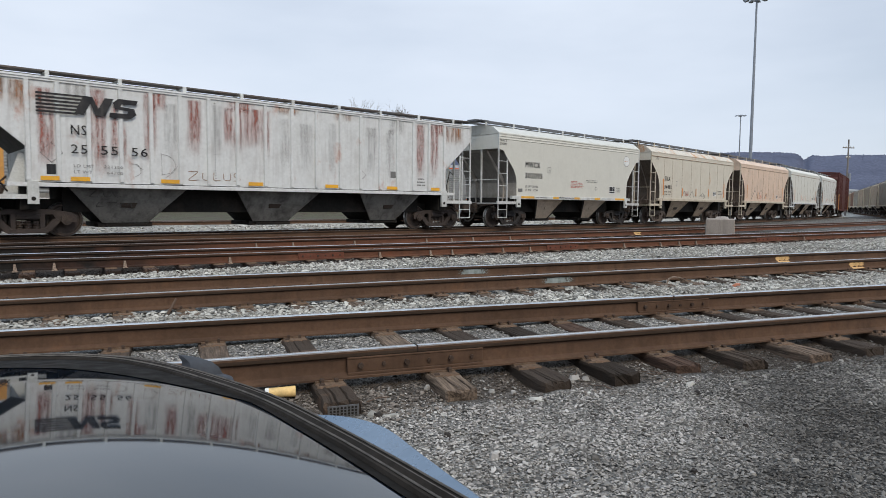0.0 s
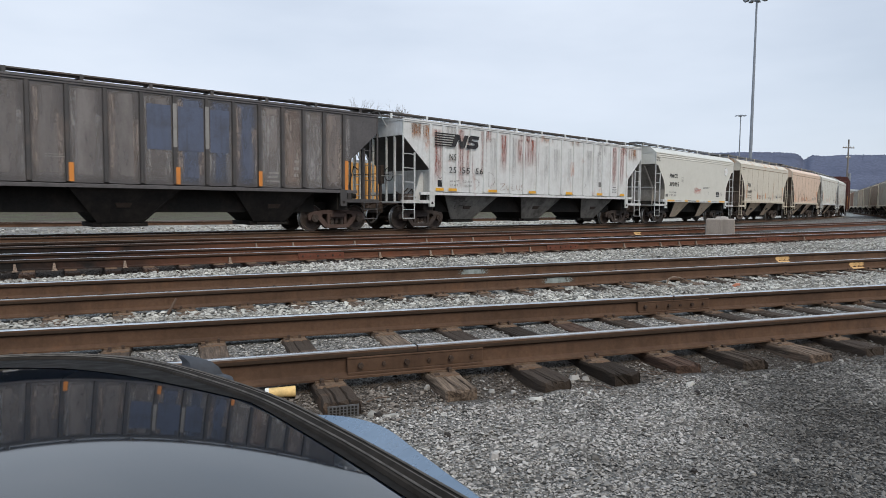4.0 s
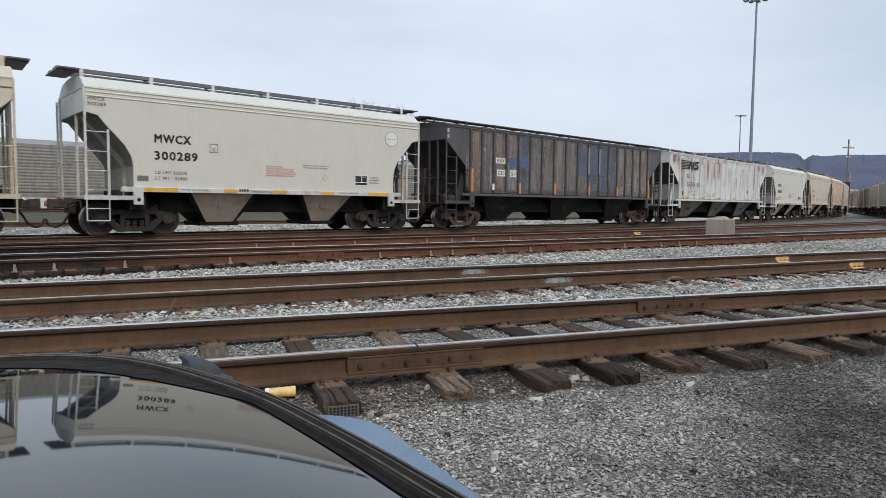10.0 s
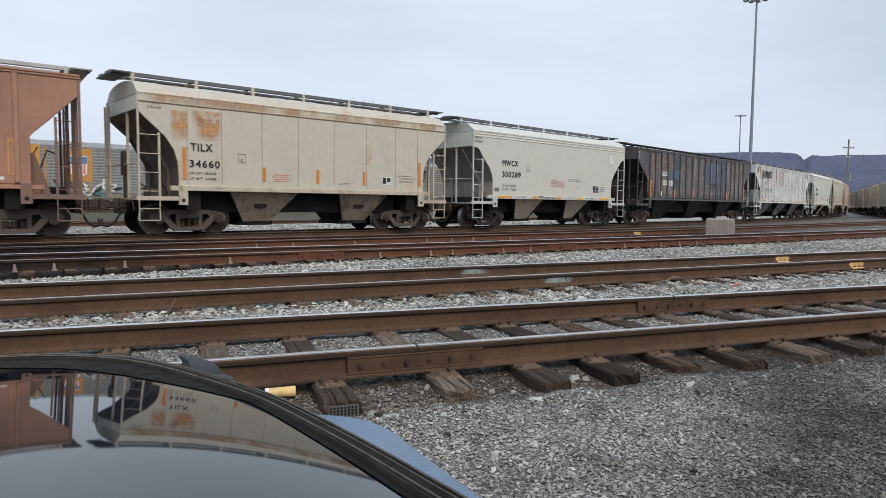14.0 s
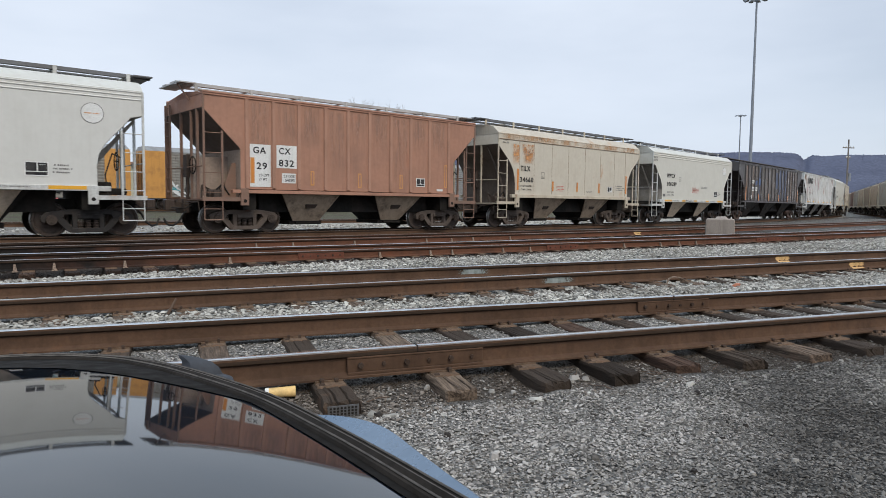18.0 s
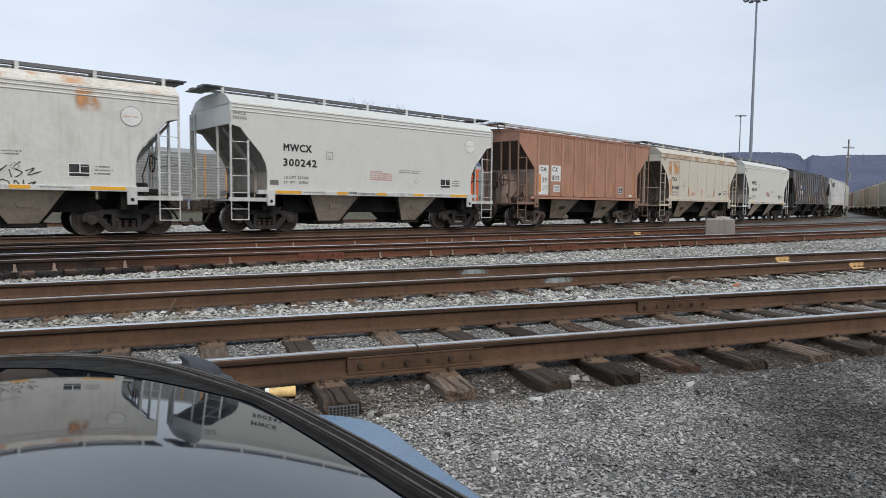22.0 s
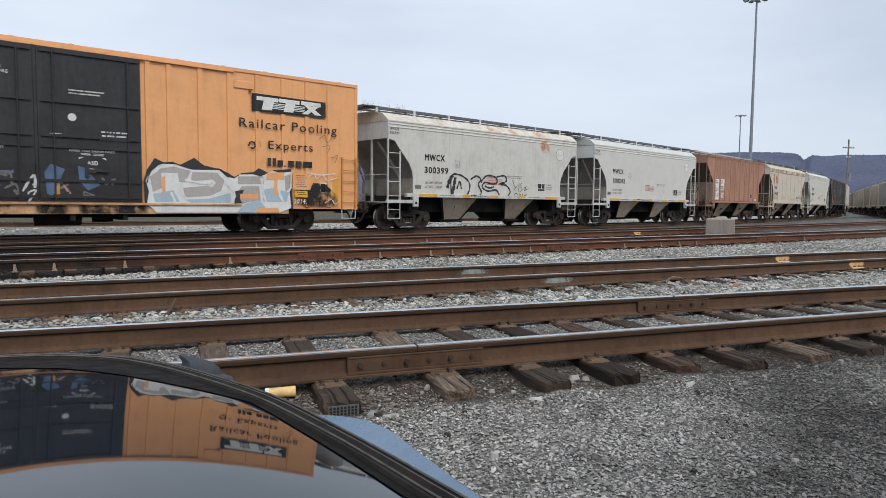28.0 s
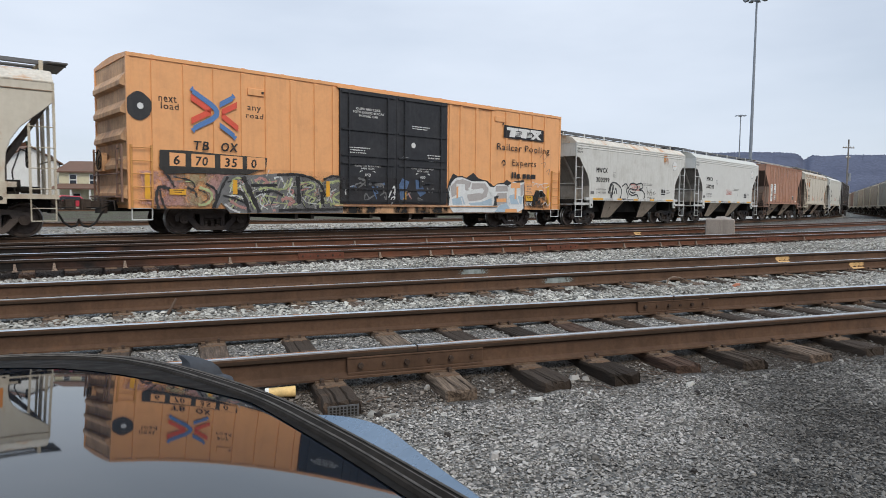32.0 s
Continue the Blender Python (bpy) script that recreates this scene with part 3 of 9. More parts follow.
HALF = GAUGE / 2
LINE_1 = graph_line(4.313 + HALF, 0.0, 0.0)
LINE_2 = graph_line(7.762 + HALF, 0.0943, 0.0)
LINE_3 = graph_line(13.10 + HALF * 1.02, 0.188, 0.0012)
LINE_4 = graph_line(17.05 + HALF * 1.04, 0.262, 0.0014)
LINE_6 = graph_line(36.0, 0.341, 0.0014)
REAR_TH = radians(18.8)
LINE_7 = graph_line(64.2 + 10.3 * math.tan(REAR_TH), math.tan(REAR_TH), 0.0)
REAR_Z = 0.25

PROFILE = [(-0.076, -0.186), (0.076, -0.186), (0.076, -0.173), (0.016, -0.152), (0.0095, -0.13), (0.0095, -0.062), (0.034, -0.046), (0.037, -0.010), (0.030, -0.003), (0.017, -0.001),
           (-0.022, -0.001), (-0.030, -0.003), (-0.037, -0.010), (-0.0366, -0.024), (-0.034, -0.046), (-0.0095, -0.062), (-0.0095, -0.13), (-0.016, -0.152), (-0.076, -0.173)]


def rail_shape(line, off, stops, z=0.0):
    sh, n = Shape(), len(PROFILE)
    for s in stops:
        x, y, th = line(s, off)
        sh.v += [(x - a * math.sin(th), y + a * math.cos(th), z + b) for a, b in PROFILE]
    for j in range(len(stops) - 1):
        for i in range(n):
            sh.f.append((j * n + i, j * n + (i + 1) % n, (j + 1) * n + (i + 1) % n, (j + 1) * n + i))
            # lower head side and head underside get the darker material 3
            sh.m.append(1 if i in (9, 10) or (i == 11 and off > 0) else 2 if i in (8, 11) else 3 if i in (13, 14) else 0)
    return sh


def track(label, line, lo, hi, step, top=RAIL_TOP, web=RAIL_WEB, z=0.0):
    t = thing("railway_track", label, "track", group="yard tracks", kind="structure")
    stops = list(np.arange(lo, hi + 0.01, step))
    for off in (-HALF, HALF):
        part("rail", rail_shape(line, off, stops, z), [web, top, RAIL_DULL, RAIL_SIDE], t)
    return t


def tie_shape(seed, length=2.5, width=0.225):
    """A worn sawn tie: rounded arrises, drying cracks that open towards chipped ends."""
    rnd, sh = random.Random(seed), Shape()
    ys = [-1.0, -0.985, -0.95, -0.88, -0.74, -0.5, -0.2, 0.2, 0.5, 0.74, 0.88, 0.95, 0.985, 1.0]
    cracks = sorted(rnd.uniform(-0.34, 0.34) for _ in range(3))
    while min(cracks[1] - cracks[0], cracks[2] - cracks[1]) < 0.12:
        cracks = sorted(rnd.uniform(-0.34, 0.34) for _ in range(3))
    deep = [rnd.uniform(0.008, 0.034) for _ in cracks]
    tops = [0.5, 0.465]
    for c in cracks[::-1]:
        tops += [c + 0.035, c, c - 0.035]
    tops += [-0.465, -0.5]
    chip = [rnd.uniform(-0.022, 0.012) for _ in range(len(tops) + 2)]
    n = len(tops) + 2
    for f in ys:
        y, end = f * length / 2, max(0.0, (abs(f) - 0.7) / 0.3)
        j, w = rnd.uniform(-0.005, 0.005), width + rnd.uniform(-0.010, 0.010) - 0.012 * (abs(f) > 0.99)
        ring = [(-w / 2 + j, -0.38), (w / 2 + j, -0.38)]
        for k, u in enumerate(tops):
            z = -0.2 + rnd.uniform(-0.005, 0.003) - 0.010 * end ** 4 - (0.010 if abs(u) > 0.49 else 0.0)
            if abs(u) > 0.49:
                z -= rnd.uniform(0.0, 0.012) * (1 + end)
            for c, d in zip(cracks, deep):
                if u == c:
                    z -= d * (0.25 + 0.75 * end)
            ring.append((u * w + j, z))
        out = 1 if f > 0 else -1
        sh.v += [(x, y + out * chip[k] * (abs(f) > 0.97) - out * (0.012 if z > -0.215 and abs(f) > 0.99 else 0.0), z) for k, (x, z) in enumerate(ring)]
    for k in range(len(ys) - 1):
        for i in range(n):
            sh.f.append((k * n + (i + 1) % n, k * n + i, (k + 1) * n + i, (k + 1) * n + (i + 1) % n))
            sh.m.append(0)
    e = (len(ys) - 1) * n
    sh.f += [tuple(range(n)), tuple(range(e + n - 1, e - 1, -1))]
    sh.m += [0, 0]
    return sh


TIE_MESHES = {mt.name: [tie_shape(k + 4 * i).mesh("tie", [mt], smooth=False) for k in range(4)] for i, mt in enumerate((TIE, TIE_DARK, TIE_PALE, TIE_RED, TIE_BLACK))}
TIE_WOOD = {0.86: TIE_PALE, 1.66: TIE_PALE, 2.31: TIE, 2.90: TIE_BLACK, 3.52: TIE_RED, 4.14: TIE_BLACK, 4.82: TIE, 5.50: TIE, 6.10: TIE_PALE}
_p = Shape().hull([(-0.098, -0.18, -0.205), (0.098, -0.18, -0.205), (0.098, 0.18, -0.205), (-0.098, 0.18, -0.205)], [(-0.092, -0.174, -0.191), (0.092, -0.174, -0.191), (0.092, 0.174, -0.191), (-0.092, 0.174, -0.191)]).box(-0.092, 0.092, -0.088, -0.077, -0.192, -0.180).box(-0.092, 0.092, 0.077, 0.088, -0.192, -0.180)
PLATE_MESH = _p.mesh("tie_plate", [TIE_PLATE], smooth=False)
_s = Shape().box(-0.010, 0.010, -0.010, 0.010, -0.19, -0.160).hull([(-0.016, -0.012, -0.162), (0.016, -0.012, -0.162), (0.013, 0.026, -0.162), (-0.013, 0.026, -0.162)], [(-0.010, -0.007, -0.150), (0.010, -0.007, -0.150), (0.008, 0.020, -0.153), (-0.008, 0.020, -0.153)])
SPIKE_MESH = _s.mesh("spike", [SPIKE], smooth=False)


def lay_ties(t, line, stops, seed, spikes=True, sunk=0.0, wood=TIE):
    rnd = random.Random(seed)
    for s in stops:
        x, y, th = line(s)
        turn = math.degrees(th) + rnd.uniform(-1.2, 1.2)
        plated = t is track_1 and s == 0.86
        kind = TIE_WOOD.get(s, wood) if t is track_1 else wood
        part("tie", rnd.choice(TIE_MESHES[kind.name]), kind, t, m=pose(x, y, -sunk, 0, 0, 0 if plated else turn) @ pose(0, 0 if plated else rnd.uniform(-0.05, 0.05), 0))
        for off in (-HALF, HALF):
            px, py, _ = line(s, off)
            plate = part("tie_plate", PLATE_MESH, TIE_PLATE, t, m=pose(px, py, 0.0, 0, 0, math.degrees(th)))
            if spikes:
                for dx, dy, a in ((-0.05, -0.094, 0), (0.045, -0.094, 0), (0.02, 0.094, 180), (-0.06, -0.15, 90)):
                    if rnd.random() < 0.85:
                        part("spike", SPIKE_MESH, SPIKE, plate, m=pose(dx, dy, rnd.uniform(-0.020, -0.006) if abs(dy) < 0.1 else -0.028, rnd.uniform(-6, 6), 0, a + rnd.uniform(-8, 8)))


def joint_bar(t, line, off, s0, s1, web=RAIL_WEB):
    x0, y, th = line((s0 + s1) / 2, off)
    n, half = 6, (s1 - s0) / 2
    for side in (-1, 1):
        sh = Shape().box(-half, half, side * 0.03 - 0.014, side * 0.03 + 0.014, -0.152, -0.055).box(-half, half, side * 0.042 - 0.006, side * 0.042 + 0.006, -0.062, -0.048)
        sh.box(-half, half, side * 0.05 - 0.012, side * 0.05 + 0.012, -0.168, -0.150)
        bar = part("joint_bar", sh, web, t, "bolted rusty joint bar", pose(x0, y, 0, 0, 0, math.degrees(th)), bevel=0.004)
        for k in range(n):
            bx = -half * 0.82 + k * (half * 1.64 / (n - 1))
            r = 0.020 if k % 2 == 0 else 0.015
            part("bolt", Shape().tube((bx, side * 0.044, -0.105), (bx, side * (0.07 if k % 2 == 0 else 0.058), -0.105), r, 6), SPIKE, bar)


track_1 = track("straight yard track with polished rail heads", LINE_1, -80, 160, 8)
track_2 = track("yard track running close beside the nearest one", LINE_2, -80, 160, 8)
track_3 = track("rust-red yard track with worn ties", LINE_3, -70, 120, 3, RAIL_TOP, RAIL_RED)
track_4 = track("rusty little-used yard track", LINE_4, -70, 110, 3, RAIL_DULL, RAIL_RED)
track("curved yard track under the hopper train", train_line, -90, 230, 3, RAIL_TOP, RAIL_WEB)
track("empty far track on pale ballast", LINE_6, -90, 120, 5, RAIL_DULL, RAIL_WEB)
track("main track under the passing rack train", LINE_7, -160, 220, 10, RAIL_DULL, RAIL_WEB, REAR_Z)
TIES_1 = [-4.3, -3.7, -3.05, -2.45, -1.85, -1.2, -0.53, 0.19, 0.86, 1.66, 2.31, 2.90, 3.52, 4.14, 4.82, 5.50, 6.10, 6.72, 7.35, 7.95, 8.6, 9.2, 9.85, 10.5, 11.1, 11.7]
lay_ties(track_1, LINE_1, TIES_1, 11)
lay_ties(track_2, LINE_2, [-3.2 + 0.62 * i for i in range(28)], 12, sunk=0.006)
lay_ties(track_3, LINE_3, [-5 + 0.6 * i for i in range(52)], 13, spikes=False, sunk=0.0, wood=TIE_DARK)
lay_ties(track_4, LINE_4, [-6 + 0.62 * i for i in range(48)], 14, spikes=False, sunk=0.02, wood=TIE_DARK)
joint_bar(track_1, LINE_1, -HALF, 0.99, 1.99)
joint_bar(track_1, LINE_1, HALF, 4.53, 5.50)
for s0, s1 in ((1.95, 2.95), (8.5, 9.6), (17.8, 19.4)):
    joint_bar(track_3, LINE_3, -HALF, s0, s1, RAIL_FRESH)
# rail anchors clipped to the third track
for line, tr, stops in ((LINE_3, track_3, (-2.78, -2.23, -1.17, 0.62, 3.77, 5.04, 5.62, 7.09, 7.94, 11.34, 12.88, 13.73, 14.54, 20.86)), (LINE_4, track_4, (1.46, 2.43, 4.22, 6.62, 7.55, 8.39, 9.95))):
    for s in stops:
        ax, ay, ath = line(s, -HALF)
        part("rail_anchor", Shape().hull([(-0.034, -0.092, -0.19), (0.030, -0.092, -0.19), (0.030, -0.05, -0.19), (-0.034, -0.05, -0.19)], [(-0.022, -0.066, -0.072), (0.008, -0.066, -0.072), (0.008, -0.03, -0.072), (-0.022, -0.03, -0.072)]).box(-0.045, 0.04, -0.11, 0.0, -0.2, -0.185), ANCHOR, tr, "pale worn rail anchor", pose(ax, ay, 0, 0, 0, math.degrees(ath)))
# open gaps between the rail ends inside the joint bars
for off, s in ((-HALF, 1.49), (HALF, 5.015)):
    jx, jy, _ = LINE_1(s, off)
    part("rail_gap", Shape().box(-0.005, 0.005, -0.0385, 0.0385, -0.05, 0.0006), UNDER, track_1, "dark gap between rail ends", pose(jx, jy, 0))
# nail plate pressed into the end of one tie
nail_plate = part("nail_plate", Shape().box(-0.095, 0.095, -0.006, 0.0, -0.325, -0.225), GRATE, track_1, "perforated steel nail plate", pose(0.86, LINE_1(0.86)[1] - 1.251, 0, 0, 0, 0))
HOLE_MESH = Shape().box(-0.0065, 0.0065, -0.009, -0.004, -0.006, 0.006).mesh("nail_hole", [UNDER], smooth=False)
for a in range(8):
    for b in range(5):
        part("nail_hole", HOLE_MESH, UNDER, nail_plate, m=pose(-0.077 + 0.022 * a, 0, -0.312 + 0.018 * b))


# ---- ground ----
MOUNDS = ((0.30, 0.03), (1.30, 0.02), (1.70, 0.03), (2.33, 0.05), (3.25, 0.02), (3.54, 0.025), (4.16, 0.02), (4.84, 0.04), (5.52, 0.045), (6.12, 0.04))


def ground_z(x, y):
    e = min(1.0, max(0.0, (y - 4.02) / 0.5))
    z = -0.335 + 0.045 * min(1.0, max(0.0, (y - 2.6) / 1.1)) + 0.060 * e * e * (3 - 2 * e)
    bank = min(1.0, max(0.0, (y - 0.34 * x - 52.0) / 8.0))
    v = y - 13.1 - 0.188 * x - 0.0012 * x * x
    washed = min(1.0, max(0.0, (2.6 - x) / 3.5)) * min(1.0, max(0.0, (v + 1.5) / 0.4)) * min(1.0, max(0.0, (0.3 - v) / 0.3))
    if -1.0 < x < 8.0 and 2.6 < y < 4.3:
        for xt, high in MOUNDS:
            z += high * math.exp(-((x - xt) / 0.22) ** 2 - ((y - 3.62) / 0.22) ** 2)
    return z + REAR_Z * bank - 0.10 * washed


def relief(x, y):
    """Low swells of the ground near the camera."""
    return (0.026 if y < 4.0 else 0.008) * noise.noise((x * 1.3, y * 1.3, 0)) if -9 < x < 15 and 0.9 < y < 9.5 else 0.0


def spread(lo, mid0, mid1, hi, fine, growth=1.35):
    xs = list(np.arange(mid0, mid1 + fine / 2, fine))
    for sign, end, start in ((-1, lo, mid0), (1, hi, mid1)):
        p, d, add = start, fine, []
        while (p - end) * sign < 0:
            d *= growth
            p += sign * d
            add.append(p)
        xs = add[::-1] + xs if sign < 0 else xs + add
    return xs


gx, gy = spread(-2500, -8, 14, 3000, 0.12), spread(-400, 1.0, 15.0, 3500, 0.12)
gsh = Shape()
gsh.v = [(x, y, ground_z(x, y) + relief(x, y)) for y in gy for x in gx]
nx = len(gx)
gsh.f = [(j * nx + i, j * nx + i + 1, (j + 1) * nx + i + 1, (j + 1) * nx + i) for j in range(len(gy) - 1) for i in range(nx - 1)]
gsh.m = [0] * len(gsh.f)
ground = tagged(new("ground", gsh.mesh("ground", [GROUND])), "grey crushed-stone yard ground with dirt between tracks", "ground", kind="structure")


def stones(name, label, count, where, size, material, seed):
    """Loose broken stones: angular lumps joined into one mesh."""
    rng = np.random.default_rng(seed)
    base = np.array([(0.55, 0.15, 0.6), (-0.35, 0.5, 0.6), (-0.2, -0.55, 0.6), (1.0, 0.1, 0.0), (0.3, 0.95, 0.05), (-0.9, 0.55, 0.0), (-0.75, -0.7, 0.05), (0.45, -0.95, 0.0)])
    tri = np.array([(0, 1, 2), (3, 4, 0), (4, 1, 0), (4, 5, 1), (5, 6, 1), (6, 2, 1), (6, 7, 2), (7, 0, 2), (7, 3, 0)])
    pos = where(rng, count)
    count = len(pos)
    r = size * np.clip(rng.lognormal(0, 0.42, count), 0.42, 2.4)
    v = base[None] * (1 + rng.uniform(-0.32, 0.32, (count, 8, 3)))
    v = v * (r[:, None, None] * np.stack([rng.uniform(0.8, 1.6, count), rng.uniform(0.6, 1.1, count), rng.uniform(0.5, 1.1, count)], 1)[:, None])
    b = rng.uniform(-0.45, 0.45, count)[:, None]
    x, z = v[..., 0] * np.cos(b) - v[..., 2] * np.sin(b), v[..., 0] * np.sin(b) + v[..., 2] * np.cos(b)
    a = rng.uniform(0, 6.283, count)
    ca, sa = np.cos(a)[:, None], np.sin(a)[:, None]
    x, y = x * ca - v[..., 1] * sa, x * sa + v[..., 1] * ca
    v = np.stack([x, y, z], -1) + pos[:, None]
    f = (tri[None] + 8 * np.arange(count)[:, None, None]).reshape(-1, 3)
    me = bpy.data.meshes.new(name)
    me.vertices.add(8 * count)
    me.vertices.foreach_set("co", v.astype(np.float32).ravel())
    me.loops.add(f.size)
    me.loops.foreach_set("vertex_index", f.ravel().astype(np.int32))
    me.polygons.add(len(f))
    me.polygons.foreach_set("loop_start", np.arange(0, f.size, 3, dtype=np.int32))
    me.materials.append(material)
    me.update(calc_edges=True)
    me.shade_flat()
    return tagged(new(name, me), label, "gravel", kind="stuff")


TIE_XS = np.array(TIES_1)


def near_verge(rng, n):
    x, y = 0.2 + 8.8 * rng.random(n) ** 1.15, 3.98 - 2.9 * rng.random(n) ** 0.95
    x, y = x - 0.5 * np.abs(rng.normal(0, 1, n)) * (rng.random(n) < np.where(x < 0.7, 0.75, 0.08)) + 1.2 * rng.normal(0, 1, n) * (x > 7.5), y - 0.7 * np.abs(rng.normal(0, 1, n)) * (y < 1.6)
    z = np.array([ground_z(a, b) + relief(a, b) for a, b in zip(x, y)])
    keep = ~((y > 3.72) & (np.abs(x[:, None] - TIE_XS).min(1) < 0.13)) & ((y < 3.74) | (rng.random(n) < 0.28))
    return np.stack([x, y, z + rng.uniform(-0.004, 0.008, n)], 1)[keep]


def in_track_1(rng, n):
    x, y = rng.uniform(-5.0, 12.0, n), rng.uniform(4.0, 5.75, n)
    off = np.abs(x[:, None] - TIE_XS).min(1)
    keep = (off > 0.105) & (np.abs(y - 4.313) > 0.09) & ((y > 4.45) | (rng.random(n) < 0.3))
    return np.stack([x, y, np.array([ground_z(a, b) + relief(a, b) for a, b in zip(x, y)]) + rng.uniform(-0.004, 0.010, n)], 1)[keep]


def between_1_2(rng, n):
    x = rng.uniform(-8.0, 19.0, n)
    y0, y1 = 5.93, 7.705 + 0.0943 * x
    u = rng.random(n)
    y = y0 + (y1 - y0) * u
    crown = 0.04 * np.sin(np.pi * np.clip(u * 1.25, 0, 1))
    bare = (np.abs((x + 3.2 + 0.31) % 0.62 - 0.31) < 0.13) & (y > y1 - 0.46 - 0.1 * rng.random(n)) & (rng.random(n) < np.clip(0.25 + 0.14 * x, 0.25, 0.97))
    return np.stack([x, y, -0.225 + crown + rng.uniform(-0.015, 0.02, n)], 1)[~bare]


def in_track_2(rng, n):
    x = rng.uniform(-8.0, 19.0, n)
    y = 7.762 + 0.0943 * x + rng.uniform(0.12, 1.4, n)
    return np.stack([x, y, -0.222 + rng.uniform(-0.012, 0.015, n)], 1)


def between_2_3(rng, n):
    x = rng.uniform(-8.0, 28.0, n)
    y0, y1 = 9.40 + 0.0943 * x, 13.1 - np.clip(0.85 - 0.17 * x, 0.42, 1.5) + 0.188 * x + 0.0012 * x * x
    u = rng.random(n)
    return np.stack([x, y0 + (y1 - y0) * u, -0.225 + 0.05 * np.sin(np.pi * u) + rng.uniform(-0.02, 0.02, n)], 1)


def soil_strip(rng, n):
    x, y = rng.uniform(-1.0, 9.0, n), 4.45 - 0.85 * rng.random(n) ** 1.3
    keep = (np.abs(x[:, None] - TIE_XS).min(1) > 0.12) & (np.abs(y - 4.313) > 0.08)
    z = np.array([ground_z(a, b) + relief(a, b) for a, b in zip(x, y)])
    return np.stack([x, y, z + rng.uniform(-0.004, 0.012, n)], 1)[keep]


def in_track_3(rng, n):
    x = rng.uniform(-7.0, 26.0, n)
    y = 13.1 + 0.188 * x + 0.0012 * x * x + rng.uniform(-0.9, 4.2, n)
    return np.stack([x, y, np.array([ground_z(a, b) for a, b in zip(x, y)]) + rng.uniform(-0.012, 0.012, n)], 1)


def litter(rng, n):
    x, y = rng.normal(0.62, 0.35, n), rng.uniform(3.6, 4.22, n)
    keep = np.abs(x[:, None] - TIE_XS).min(1) > 0.12
    return np.stack([x, y, np.array([ground_z(a, b) + relief(a, b) for a, b in zip(x, y)]) + rng.uniform(0.0, 0.012, n)], 1)[keep]


def beyond_train(rng, n):
    x = rng.uniform(-22.0, 34.0, n)
    x = x[(x > 1.0) | (rng.random(n) < 0.35)]
    n = len(x)
    y = 24.9 + 0.341 * x + 0.0014 * x * x + 9.0 * rng.random(n)
    return np.stack([x, y, -0.23 + rng.uniform(-0.02, 0.03, n)], 1)


stones("dry_litter", "dry brown leaves and chips round the tie ends", 2200, litter, 0.009, STONE_BROWN, 8)
stones("far_ballast", "pale ballast beyond the hopper train", 11000, beyond_train, 0.05, STONE_PALE, 9)
stones("verge_gravel", "loose grey crushed stone along the tie ends", 165000, near_verge, 0.0056, STONE, 1)
stones("track_ballast", "grey ballast between the ties of the nearest track", 52000, in_track_1, 0.0074, STONE_GREY, 2)


def chunks(rng, n):
    x, y = rng.uniform(1.0, 7.5, n), rng.normal(3.62, 0.12, n)
    keep = np.abs(x[:, None] - TIE_XS).min(1) > 0.15
    return np.stack([x, y, np.array([ground_z(a, b) + relief(a, b) for a, b in zip(x, y)])], 1)[keep]


stones("pale_rubble", "pale stone rubble scattered by the tie ends", 46, chunks, 0.026, STONE_PALE, 12)


def scattered(rng, n):
    x, y = 0.5 + 6.5 * rng.random(n) ** 1.2, 3.9 - 1.9 * rng.random(n)
    keep = ~((y > 3.66) & (np.abs(x[:, None] - TIE_XS).min(1) < 0.15))
    return np.stack([x, y, np.array([ground_z(a, b) + relief(a, b) for a, b in zip(x, y)]) + 0.006], 1)[keep]


stones("larger_gravel", "larger pale chips strewn over the crushed stone", 900, scattered, 0.0105, STONE_GREY, 15)
stones("soil_debris", "brown dirt and chips between the tie ends", 20000, soil_strip, 0.0068, STONE_BROWN, 6)
stones("strip_ballast", "pale broken ballast between two tracks", 36000, between_1_2, 0.0165, STONE_PALE, 3)
stones("far_track_ballast", "pale ballast inside the second track", 7000, in_track_2, 0.017, STONE_PALE, 4)
stones("wide_strip_ballast", "pale ballast strip beyond the second track", 40000, between_2_3, 0.0180, STONE_PALE, 5)
stones("sooty_ballast", "dark dirty ballast in the rusty tracks", 10000, in_track_3, 0.022, STONE_BROWN, 7)


# ---- the train ----
SPEED_COEFS = (-1.0381, 3.4826, 0.8844, -8.2309, -1.6454, 57.4179, 28.1054)


def run(t):
    """Metres that the train has gone along its line at t seconds."""
    u, s = (t - 16) / 16, 0.0
    for c in SPEED_COEFS:
        s = s * u + c
    return s + 0.07 * math.exp(-t / 0.9)


MOVING_CARS, MOVING_WHEELS, REAR_CARS = [], [], []
WHEEL_R = 0.457

